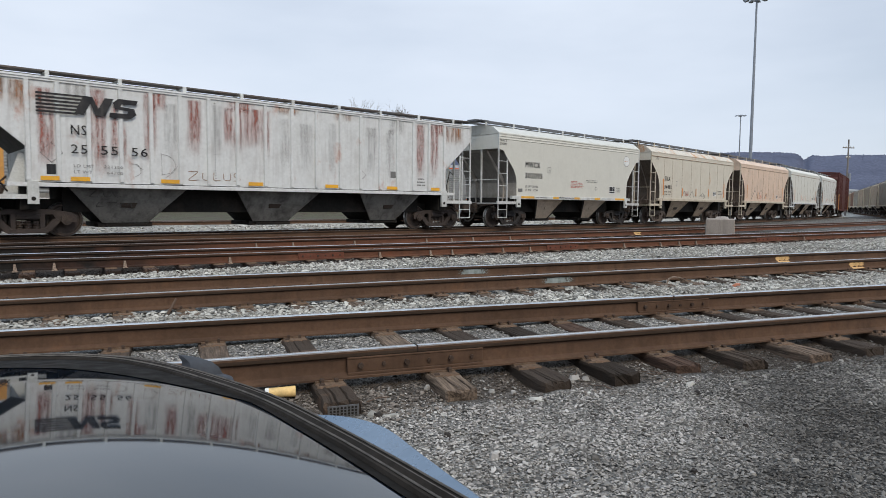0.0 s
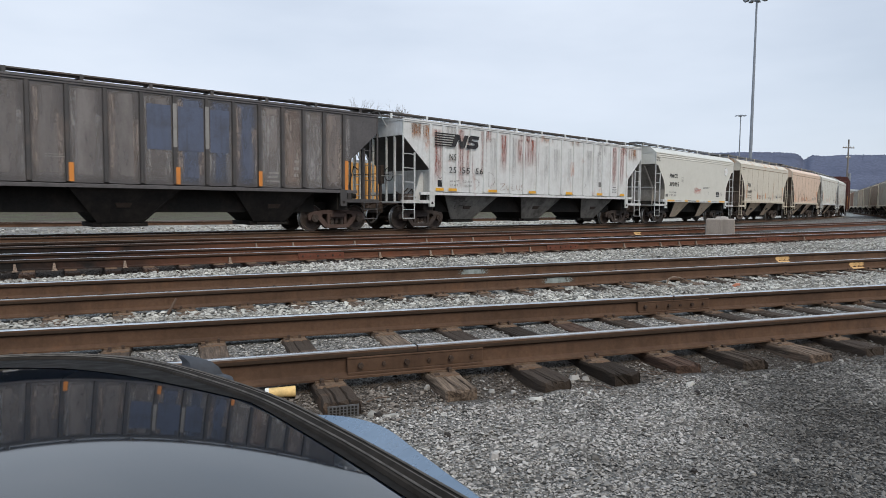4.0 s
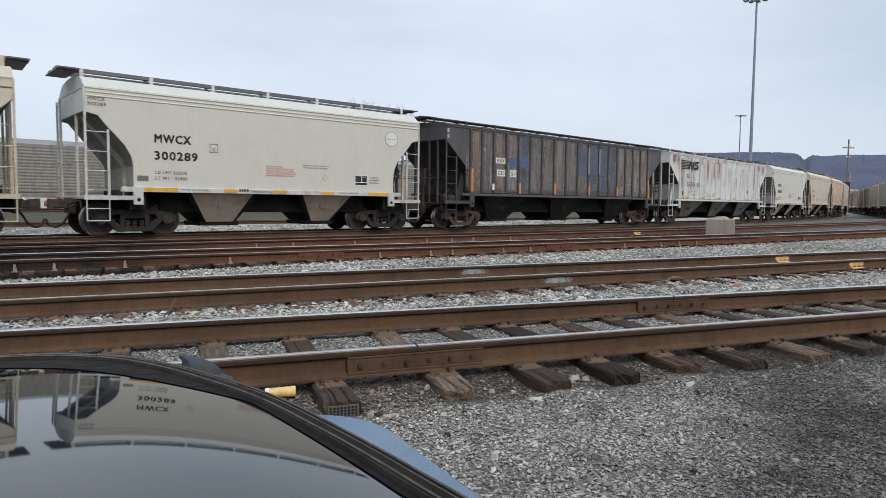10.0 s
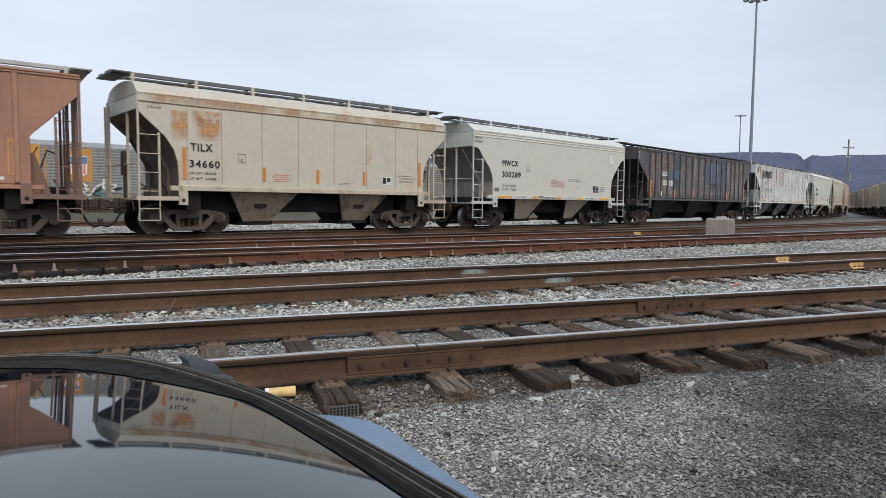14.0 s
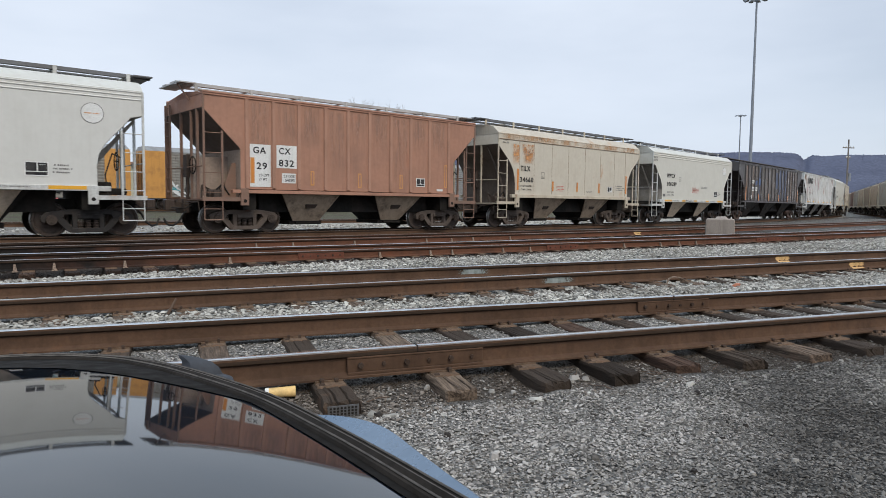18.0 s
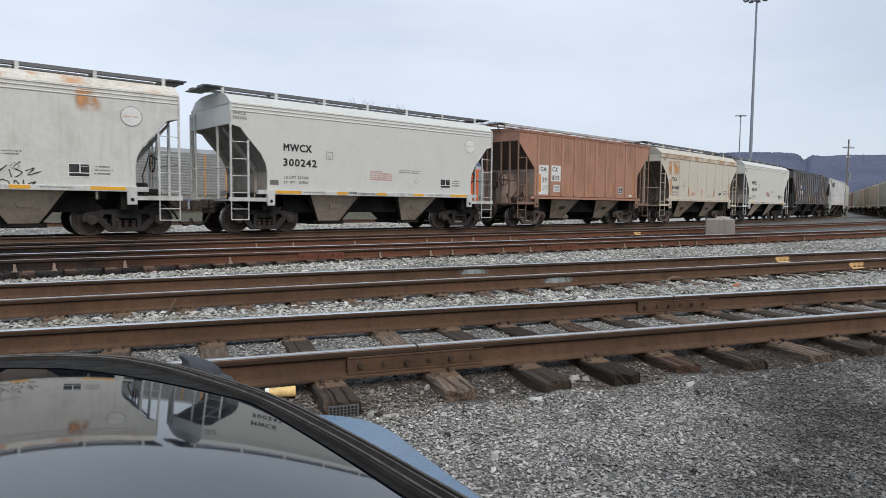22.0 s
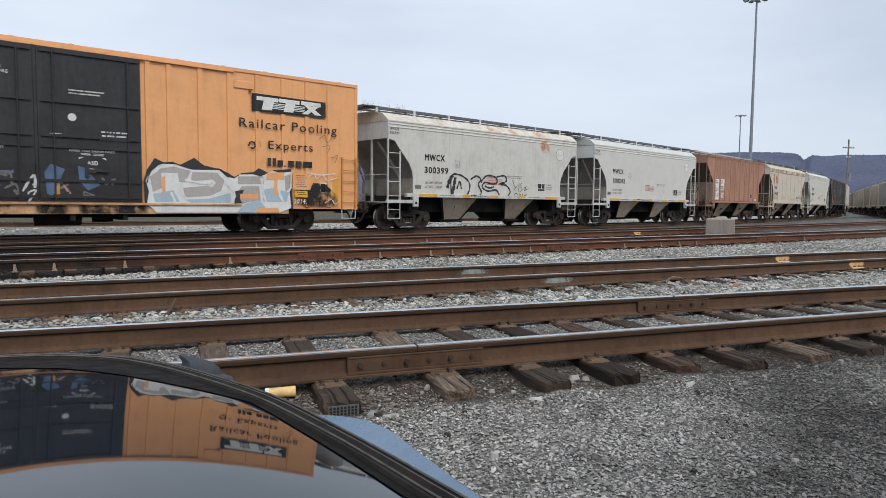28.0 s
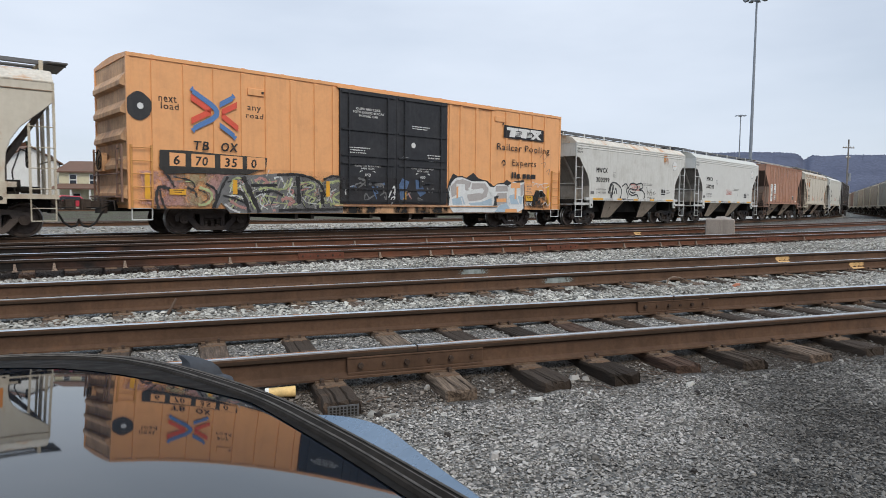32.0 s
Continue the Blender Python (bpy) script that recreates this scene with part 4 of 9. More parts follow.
# truck parts, shared by every car
_f = Shape()
for y0, y1 in ((-1.06, -0.94), (0.94, 1.06)):
    _f.prism([(-1.13, 0.40), (-1.14, 0.56), (-1.02, 0.655), (-0.80, 0.70), (-0.45, 0.745), (0.45, 0.745), (0.80, 0.70), (1.02, 0.655), (1.14, 0.56), (1.13, 0.40), (1.04, 0.37), (0.99, 0.47), (0.79, 0.47), (0.74, 0.40), (0.66, 0.42), (0.57, 0.600), (-0.57, 0.600), (-0.66, 0.42), (-0.74, 0.40), (-0.79, 0.47), (-0.99, 0.47), (-1.04, 0.37)], y0, y1)
    _f.prism([(-0.76, 0.42), (-0.66, 0.50), (-0.58, 0.48), (-0.37, 0.24), (-0.30, 0.13), (-0.44, 0.11), (-0.54, 0.17)], y0 - 0.008, y1 + 0.008)
    _f.prism([(0.76, 0.42), (0.54, 0.17), (0.44, 0.11), (0.30, 0.13), (0.37, 0.24), (0.58, 0.48), (0.66, 0.50)], y0 - 0.008, y1 + 0.008)
    _f.prism([(-0.46, 0.11), (0.46, 0.11), (0.40, 0.23), (-0.40, 0.23)], y0 - 0.03, y1 + 0.03)
    _f.box(-0.39, -0.27, y0 - 0.004, y1 + 0.004, 0.2, 0.62)
    _f.box(0.27, 0.39, y0 - 0.004, y1 + 0.004, 0.2, 0.62)
    _f.box(-0.27, 0.27, y0 - 0.03, y1 + 0.03, 0.49, 0.61)
_f.box(-0.26, 0.26, -1.02, 1.02, 0.46, 0.66)
FRAME_SHAPE = _f
FRAME_MESHES = {}
_w = Shape()
for s in (-1, 1):
    y = s * 0.76
    prof = [(s * 0.14, 0.0, 0), (s * 0.14, 0.09, 0), (s * 0.075, 0.11, 0), (s * 0.03, 0.20, 0), (s * 0.035, 0.36, 0), (s * 0.07, 0.385, 0), (s * 0.07, 0.44, 1), (s * 0.055, WHEEL_R - 0.005, 1), (-s * 0.04, WHEEL_R, 1), (-s * 0.055, WHEEL_R + 0.026, 0), (-s * 0.075, WHEEL_R + 0.02, 0), (-s * 0.07, 0.37, 0), (-s * 0.02, 0.33, 0), (-s * 0.02, 0.15, 0), (-s * 0.09, 0.10, 0), (-s * 0.09, 0.0, 0)]
    if s < 0:
        prof = prof[::-1]
    _w.wheel(0, y, 0, prof[::-1])
_w.tube((0, -0.98, 0), (0, 0.98, 0), 0.08, 10)
for s in (-1, 1):
    _w.tube((0, s * 0.93, 0), (0, s * 1.12, 0), 0.135, 14)
    _w.tube((0, s * 1.12, 0), (0, s * 1.135, 0), 0.09, 10)
    for k in range(3):
        a = 2.09 * k + 0.4
        _w.tube((0.055 * math.cos(a), s * 1.13, 0.055 * math.sin(a)), (0.055 * math.cos(a), s * 1.16, 0.055 * math.sin(a)), 0.018, 6)
WHEEL_MESH = _w.mesh("wheelset", [WHEEL, TREAD])
_s = Shape()
for y in (0.0,):
    for x in (-0.19, 0.0, 0.19):
        for k in range(5):
            _s.tube((x, y, 0.235 + k * 0.044), (x, y, 0.262 + k * 0.044), 0.075, 8)
SPRING_MESH = _s.mesh("spring_nest", [SPRING])


def truck(car, x, casting=TRUCK):
    if casting.name not in FRAME_MESHES:
        FRAME_MESHES[casting.name] = FRAME_SHAPE.mesh("truck_frame", [casting])
    fr = part("truck_frame", FRAME_MESHES[casting.name], casting, car, "cast steel truck side frames", pose(x, 0, 0), bevel=0.012)
    for sy in (-1.0, 1.0):
        part("spring_nest", SPRING_MESH, SPRING, fr, m=pose(0, sy, 0))
    for dx in (-0.89, 0.89):
        w = part("wheelset", WHEEL_MESH, WHEEL, fr, "worn steel wheels on an axle", pose(dx, 0, WHEEL_R))
        MOVING_WHEELS.append((w, dx))


def coupler(car, x, sgn):
    sh = Shape().box(min(x - sgn * 0.9, x + sgn * 0.32), max(x - sgn * 0.9, x + sgn * 0.32), -0.1, 0.1, 0.76, 0.98)
    a = x + sgn * 0.32
    sh.box(min(a, a + sgn * 0.24), max(a, a + sgn * 0.24), -0.16, 0.14, 0.73, 1.02)
    sh.tube((a + sgn * 0.2, -0.1, 0.72), (a + sgn * 0.2, -0.1, 1.03), 0.075, 8)
    sh.line([(x, -1.2, 0.98), (x + sgn * 0.12, -0.5, 0.9), (x + sgn * 0.3, -0.1, 1.04)], 0.016, 5)
    # striker casting round the shank, and the uncoupling lever across the end
    sh.box(*sorted((x - sgn * 0.06, x + sgn * 0.10)), -0.36, 0.36, 0.62, 0.76).box(*sorted((x - sgn * 0.06, x + sgn * 0.10)), -0.36, -0.16, 0.76, 1.06).box(*sorted((x - sgn * 0.06, x + sgn * 0.10)), 0.16, 0.36, 0.76, 1.06)
    sh.line([(x + sgn * 0.02, -1.42, 0.72), (x + sgn * 0.04, -1.40, 0.98), (x + sgn * 0.06, -0.4, 0.99)], 0.016, 5)
    part("coupler", sh, SPRING, car, "rust-brown knuckle coupler with lift bar", bevel=0.012)
    h = Shape().line([(x - sgn * 0.1, -0.3, 0.85), (x + sgn * 0.12, -0.36, 0.60), (x + sgn * 0.25, -0.34, 0.36), (x + sgn * 0.42, -0.3, 0.24), (x + sgn * 0.58, -0.25, 0.28), (x + sgn * 0.66, -0.2, 0.46)], 0.032, 7)
    h.line([(x - sgn * 0.2, -0.6, 0.95), (x + sgn * 0.1, -0.5, 0.78), (x + sgn * 0.5, -0.4, 0.8)], 0.018, 5)
    part("air_hose", h, HOSE, car)


def ladder(car, x0, x1, y, z0, z1, paint, rungs=5, top=None, name="ladder"):
    sh, top = Shape(), z1 if top is None else top
    for x, hi in ((x0, z1), (x1, top)):
        sh.box(x - 0.03, x + 0.03, y - 0.012, y + 0.03, z0, hi)
    for k in range(rungs):
        z = z0 + 0.22 + k * (min(z1, top) - z0 - 0.3) / max(1, rungs - 1)
        sh.tube((x0, y - 0.02, z), (x1, y - 0.02, z), 0.014, 6)
    return part(name, sh, paint, car)


def stirrup(car, x0, x1, y, z, paint):
    sh = Shape().line([(x0, y, 1.15), (x0, y, z), (x1, y, z), (x1, y, 1.15)], 0.018, 6).tube((x0, y, (z + 1.1) / 2), (x1, y, (z + 1.1) / 2), 0.014, 6)
    part("step", sh, paint, car)


def cross_ladder(car, x, y0, y1, z0, z1, paint, rungs=7):
    sh = Shape()
    for y in (y0, y1):
        sh.box(x - 0.025, x + 0.025, y - 0.03, y + 0.03, z0, z1)
    for k in range(rungs):
        z = z0 + 0.2 + k * (z1 - z0 - 0.3) / (rungs - 1)
        sh.tube((x, y0, z), (x, y1, z), 0.014, 6)
    part("end_ladder", sh, paint, car)


def hopper_car(label, centre, length, trucks, side, paint, roof, hop, style, bays, sill, ribs=(), eave=4.05, ridge=4.42, board=4.62, cut=None, casting=TRUCK, body_width=1.55, end_grime_shade=None, rib_paint=None, beads=True, walk_paint=GRATE, end_low=None):
    """A covered hopper. style: 'round' for the curved through-sill kind, 'panel' for the ribbed kind. cut: the outline of the
    side sheet's end as (inset, z) from top to bottom. bays: (x of top, x of bottom, x of bottom, x of top)."""
    car = thing("hopper_car", label, "railcar", group="hopper cars of the train")
    MOVING_CARS.append((car, centre, trucks))
    e, w = length / 2, body_width
    wall_in = cut[-1][0]
    outline = [(-e + a, z) for a, z in cut][::-1] + [(-e + 0.05, eave)] + [(e - 0.05, eave)] + [(e - a, z) for a, z in cut]
    outline = [(-e + wall_in, sill)] + outline + [(e - wall_in, sill)]
    body = Shape().prism(outline[::-1], -w, w)
    flip = len(outline)
    # slope faces get the tone of grime and painted shade, upright faces end_low
    for i in range(flip):
        (xa, za), (xb, zb) = outline[::-1][i], outline[::-1][(i + 1) % flip]
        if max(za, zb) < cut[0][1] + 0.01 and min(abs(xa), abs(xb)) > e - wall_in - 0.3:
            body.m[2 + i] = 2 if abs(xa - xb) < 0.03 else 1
    part("body", body, [side, end_grime_shade or DUSTY, end_low or end_grime_shade or DUSTY], car, bevel=0.02)
    # arched or pitched roof over the eaves
    arc = 9
    rs = Shape()
    ring = []
    for i in range(arc + 1):
        u = -1 + 2 * i / arc
        ring.append((u * (w + (0.012 if style == "round" else 0.05)), eave - 0.03 + (ridge - eave + 0.03) * (math.sqrt(max(0, 1 - abs(u) ** 2.4)) if style == "round" else 1 - abs(u))))
    ring = [(-w - 0.01, eave - 0.06)] + ring + [(w + 0.01, eave - 0.06)]
    n = len(ring)
    for x in (-e + 0.03, e - 0.03):
        rs.v += [(x, a, b) for a, b in ring]
    rs.f = [(i, n + i, n + i + 1, i + 1) for i in range(n - 1)] + [tuple(range(n)), tuple(range(2 * n - 1, n - 1, -1)), (0, n - 1, 2 * n - 1, n)]
    rs.m = [0] * len(rs.f)
    part("roof", rs, roof, car)
    if style == "round" and not beads:
        for s in (-1, 1):
            part("gutter", Shape().tube((-e + 0.06, s * (w + 0.005), eave - 0.27), (e - 0.06, s * (w + 0.005), eave - 0.27), 0.022, 6), SEAM, car)
    elif style == "round":
        for z in (eave - 0.06, eave - 0.16, eave - 0.27):
            for s in (-1, 1):
                sh = Shape().tube((-e + 0.08, s * (w - 0.005), z), (e - 0.08, s * (w - 0.005), z), 0.024, 8)
                part("eave_bead", sh, side, car)
    else:
        for s in (-1, 1):
            part("top_chord", Shape().box(-e + 0.02, e - 0.02, s * w - 0.03, s * w + 0.03, eave - 0.10, eave + 0.02), side, car, bevel=0.01)
    for x, wide in ribs:
        for s in (-1, 1):
            h = wide / 2
            sh = Shape().hull([(x - h, s * w, sill + 0.02), (x + h, s * w, sill + 0.02), (x + h * 0.7, s * (w + 0.055), sill + 0.05), (x - h * 0.7, s * (w + 0.055), sill + 0.05)][::s],
                              [(x - h, s * w, eave - 0.09), (x + h, s * w, eave - 0.09), (x + h * 0.7, s * (w + 0.055), eave - 0.11), (x - h * 0.7, s * (w + 0.055), eave - 0.11)][::s])
            part("rib", sh, rib_paint or side, car)
    # walkway grating on its brackets
    for y in (-0.62, -0.44, -0.26, 0.26, 0.44):
        part("walkway_plank", Shape().box(-e - 0.42, e + 0.42, y, y + 0.15, board - (0.10 if y < -0.6 and (style == "round" or walk_paint is GRATE_PALE) else 0.04), board), walk_paint, car, "steel grating plank")
    for k in (-1, 1):
        x0, x1 = sorted((k * (e - 0.1), k * (e + 0.42)))
        part("end_walkway", Shape().box(x0, x1, -0.9, 0.9, board - 0.075, board - 0.04), walk_paint, car, "steel grating")
        if style == "panel":
            part("walkway_brace", Shape().tube((k * (e + 0.38), -0.6, board - 0.07), (k * (e + 0.02), -0.6, board - 0.55), 0.025, 6), paint, car)
    count = max(5, int(length / 1.75))
    for k in range(count + 1):
        x = -e + 0.18 + k * (length - 0.36) / count
        zr = eave + (ridge - eave) * 0.72
        part("walkway_bracket", Shape().box(x - 0.05, x + 0.05, -0.66, -0.63, zr - 0.06, board + 0.0).box(x - 0.05, x + 0.05, -0.63, 0.6, board - 0.06, board - 0.036), walk_paint if walk_paint is GRATE_PALE else paint, car)
    for k in range(4):
        x = -e * 0.72 + k * e * 0.48
        part("hatch_cover", Shape().box(x - 0.55, x + 0.55, -0.24, 0.24, ridge - 0.05, ridge + 0.09), roof, car, bevel=0.03)
    # side sills, end platforms, posts, ladders
    for s in (-1, 1):
        y0, y1 = sorted((s * (w - 0.10), s * (w + 0.045)))
        part("side_sill", Shape().box(-e + 0.9, e - 0.9, y0, y1, sill - 0.12, sill + (0.02 if style == "round" else -0.012)), paint if style == "round" else side, car, bevel=0.01)
    for k in (-1, 1):
        x0, x1 = sorted((k * (e - wall_in - 0.02), k * (e + 0.03)))
        part("end_platform", Shape().box(x0, x1, -w + 0.02, w - 0.02, 1.02, 1.07).box(x0, x1, -w - 0.03, -w + 0.05, 1.01, 1.13).box(x0, x1, w - 0.05, w + 0.03, 1.01, 1.13), paint, car)
        part("centre_sill", Shape().box(*sorted((k * (e - wall_in - 1.4), k * e)), -0.32, 0.32, 0.66, 1.02), UNDER, car)
        part("shear_plate", Shape().box(*sorted((k * (e - wall_in), k * (e - wall_in - 0.05))), -w + 0.12, w - 0.12, 1.03, sill + 0.05), end_low or end_grime_shade or DUSTY, car)
        jx = k * (e - wall_in - 0.12)
        part("jacking_pad", Shape().box(jx - 0.13, jx + 0.13, -w - 0.06, -w + 0.02, 0.88, sill + 0.03), paint, car, bevel=0.01)
        part("pad_hole", Shape().tube((jx, -w - 0.064, 1.02), (jx, -w - 0.05, 1.02), 0.055, 10), UNDER, car)
        px = k * (e - 0.04)
        for y in (-0.55, w - 0.03):
            part("end_post", Shape().box(px - 0.035, px + 0.035, y - 0.03, y + 0.03, 1.05, eave - 0.02 if abs(y) > 1 else cut[0][1] + 0.05), paint, car)
        if style == "panel":
            for y in (-1.05, 0.3):
                part("end_post", Shape().box(px - 0.04, px + 0.04, y - 0.03, y + 0.03, 1.05, cut[0][1] + 0.05), paint, car)
            part("slope_stiffener", Shape().hull([(k * (e - wall_in), -w + 0.35, 1.1), (k * (e - wall_in + 0.5), -w + 0.35, 1.1), (k * (e - wall_in + 0.5), -w + 0.39, 1.1), (k * (e - wall_in), -w + 0.39, 1.1)][::k],
                                                 [(k * (e - wall_in), -w + 0.35, 2.2), (k * (e - wall_in + 0.12), -w + 0.35, 2.2), (k * (e - wall_in + 0.12), -w + 0.39, 2.2), (k * (e - wall_in), -w + 0.39, 2.2)][::k]), paint, car)
        sx = k * (e - 0.60)
        inset_top = np.interp(0.60, [a for a, _ in cut], [b for _, b in cut])
        a, b = sorted((px, sx))
        ladder(car, a, b, -w + 0.0, 1.05, (eave - 0.06) if k < 0 else float(inset_top) - 0.05, paint, 4, top=(float(inset_top) - 0.05) if k < 0 else eave - 0.06)
        stirrup(car, a, b, -w, 0.44, paint)
        cross_ladder(car, k * (e + 0.05), w - 0.5, w - 0.08, 1.1, eave - 0.15, paint)
        rail = Shape().tube((k * e, -w + 0.05, 2.05), (k * e, w - 0.05, 2.05), 0.018, 6)
        part("hand_rail", rail, paint, car)
        coupler(car, k * (e + 0.05), k)
    for k in (-1, 1):
        # stiffeners standing out of the slope sheet
        if style == "round":
            top_x, low_x = k * (e - 0.10), k * (e - wall_in + 0.02)
            for y in (-0.82, 0.82):
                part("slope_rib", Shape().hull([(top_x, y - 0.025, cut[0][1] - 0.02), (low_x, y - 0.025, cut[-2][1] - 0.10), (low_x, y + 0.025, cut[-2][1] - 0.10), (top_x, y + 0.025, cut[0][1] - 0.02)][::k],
                                               [(top_x, y - 0.025, cut[0][1] - 0.12), (k * (e - wall_in + 0.10), y - 0.025, cut[-2][1] - 0.26), (k * (e - wall_in + 0.10), y + 0.025, cut[-2][1] - 0.26), (top_x, y + 0.025, cut[0][1] - 0.12)][::k]), end_low or end_grime_shade or DUSTY, car)
                part("wall_stiffener", Shape().box(*sorted((k * (e - wall_in), k * (e - wall_in + 0.09))), y - 0.03, y + 0.03, 1.08, cut[-2][1] - 0.2), end_low or end_grime_shade or DUSTY, car)
    if beads is False or style == "panel":
        # hand brake housing, chain and reservoir on the trailing platform
        part("brake_housing", Shape().box(-e - 0.02, -e + 0.14, -0.30, 0.02, 1.75, 2.45).box(-e + 0.02, -e + 0.10, -0.20, -0.08, 1.06, 1.8), SPRING, car, "grimy hand brake housing", bevel=0.012)
        part("air_reservoir", Shape().tube((-e + 0.35, -1.0, 1.22), (-e + 0.95, -1.0, 1.22), 0.15, 12), SPRING, car, bevel=0.02)
        part("control_valve", Shape().box(-e + 0.40, -e + 0.62, -1.38, -1.14, 1.07, 1.34), SPRING, car, bevel=0.02)
        part("brake_lever", Shape().line([(-e + 0.2, -0.9, 1.1), (-e + 0.3, -0.7, 1.5), (-e + 0.7, -0.6, 1.3), (-e + 1.0, -0.7, 1.6)], 0.025, 6), SPRING, car)
        part("brake_pipe", Shape().line([(-e + 0.5, -1.2, 1.3), (-e + 0.72, -1.25, 1.55), (-e + 0.95, -1.2, 1.2)], 0.022, 6), HOSE, car)
    # brake gear on the trailing platform
    bx = -e + 0.12 if style == "panel" else e - 0.45
    bs = Shape()
    ringpts = [(bx - 0.12, -0.75 + 0.26 * math.cos(a), 2.1 + 0.26 * math.sin(a)) for a in np.linspace(0, 2 * math.pi, 17)]
    bs.line(ringpts, 0.016, 5)
    for a in range(4):
        bs.tube((bx - 0.12, -0.75, 2.1), (bx - 0.12, -0.75 + 0.26 * math.cos(a * 1.571), 2.1 + 0.26 * math.sin(a * 1.571)), 0.012, 5)
    part("brake_wheel", bs, UNDER, car)
    part("brake_cylinder", Shape().tube((e - 1.3, -0.8, 1.35), (e - 0.75, -0.8, 1.35), 0.16, 12).box(e - 1.2, e - 0.8, -1.1, -0.7, 1.07, 1.2).tube((e - 0.7, -0.4, 1.25), (e - 0.25, -0.4, 1.25), 0.1, 10), UNDER, car)
    part("brake_pipe", Shape().line([(e - 0.9, -1.2, 1.1), (e - 0.95, -1.15, 1.7), (e - 0.75, -1.1, 2.3), (e - 0.5, -1.0, 2.2)], 0.02, 5).line([(e - 1.1, -0.9, 1.1), (e - 1.15, -0.8, 2.0), (e - 0.9, -0.6, 2.4)], 0.016, 5), HOSE, car)
    # hopper bays with their outlet gates
    for a, b, c, d in bays:
        lo = [(b, -0.75, 0.36), (c, -0.75, 0.36), (c, 0.75, 0.36), (b, 0.75, 0.36)]
        hi = [(a, -w + 0.12, sill - 0.06), (d, -w + 0.12, sill - 0.06), (d, w - 0.12, sill - 0.06), (a, w - 0.12, sill - 0.06)]
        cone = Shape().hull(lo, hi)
        # the two sloping end faces take the black underframe colour
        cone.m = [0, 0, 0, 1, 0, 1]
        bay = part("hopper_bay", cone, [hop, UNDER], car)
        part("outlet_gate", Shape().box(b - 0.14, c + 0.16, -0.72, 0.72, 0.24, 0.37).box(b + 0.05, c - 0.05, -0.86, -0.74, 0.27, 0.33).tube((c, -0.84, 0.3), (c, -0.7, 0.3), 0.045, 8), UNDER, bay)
        mid = (b + c) / 2
        t = (0.85 - 0.36) / (sill - 0.42)
        yb = -0.75 + (-w + 0.12 + 0.75) * t
        vib = Shape().hull([(mid - 0.17, yb - 0.0, 0.80), (mid + 0.17, yb - 0.0, 0.80), (mid + 0.20, yb + 0.10, 0.78), (mid - 0.20, yb + 0.10, 0.78)], [(mid - 0.22, yb - 0.085, 0.93), (mid + 0.22, yb - 0.085, 0.93), (mid + 0.26, yb + 0.08, 0.95), (mid - 0.26, yb + 0.08, 0.95)])
        part("vibrator_bracket", vib, hop if hop is HOP_GREY else SPRING, bay)
        # flanges down the slanted edges of the bay
        yt = -w + 0.12
        for xt, xb in ((a, b), (d, c)):
            wide = 0.09 if hop is HOP_GREY else 0.03
            fl = Shape().hull([(xb - 0.03, -0.78, 0.36), (xb + 0.03, -0.78, 0.36), (xb + 0.03, -0.74, 0.36), (xb - 0.03, -0.74, 0.36)], [(xt - wide, yt - 0.035, sill - 0.07), (xt + wide, yt - 0.035, sill - 0.07), (xt + wide, yt, sill - 0.07), (xt - wide, yt, sill - 0.07)])
            part("bay_flange", fl, UNDER if hop is HOP_GREY else hop, bay)
    # pipe, with a wide black box added to stand in for shade between bays
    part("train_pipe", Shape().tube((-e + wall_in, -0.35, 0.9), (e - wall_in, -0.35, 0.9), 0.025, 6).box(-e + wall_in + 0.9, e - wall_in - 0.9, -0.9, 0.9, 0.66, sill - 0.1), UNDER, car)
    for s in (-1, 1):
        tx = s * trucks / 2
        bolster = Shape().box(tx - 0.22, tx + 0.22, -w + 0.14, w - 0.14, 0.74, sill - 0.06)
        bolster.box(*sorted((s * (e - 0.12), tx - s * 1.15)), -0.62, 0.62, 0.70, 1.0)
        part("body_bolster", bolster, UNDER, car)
        rig = Shape().tube((tx - 1.2, -0.62, 0.62), (tx + 1.2, -0.62, 0.56), 0.025, 6)
        for k in (-1, 1):
            rig.box(tx + k * 0.36 - 0.05, tx + k * 0.36 + 0.05, -0.86, 0.86, 0.32, 0.46).tube((tx + k * 0.36, -0.3, 0.4), (tx + k * 0.30, -0.5, 0.95), 0.03, 6)
        part("brake_rigging", rig, UNDER, car)
        truck(car, tx, casting)
    return car


CUT_ROUND = [(0.0, 3.35), (0.35, 3.27), (0.55, 3.02), (0.80, 2.75), (1.02, 2.5), (1.17, 2.22), (1.22, 1.95)]
CUT_OVAL = [(0.0, 3.55), (0.25, 3.3), (0.50, 3.08), (0.78, 2.82), (1.0, 2.48), (1.10, 2.15), (1.13, 1.75)]
CUT_STRAIGHT = [(0.0, 3.78), (0.4, 3.38), (0.8, 2.98), (1.13, 2.66), (1.17, 2.6)]
CUT_LONG = [(0.0, 3.52), (0.45, 3.10), (0.9, 2.71), (1.30, 2.36), (1.34, 2.3)]
BAYS_2 = [(-2.97, -2.2, -1.26, -0.77), (0.72, 1.48, 2.25, 2.87)]
BAYS_OVAL = [(-2.98, -2.25, -1.4, -0.62), (0.95, 1.5, 2.38, 3.0)]
BAYS_3 = [(-6.1, -5.1, -3.93, -2.98), (-1.45, -0.6, 0.57, 1.5), (3.1, 4.03, 5.1, 5.85)]


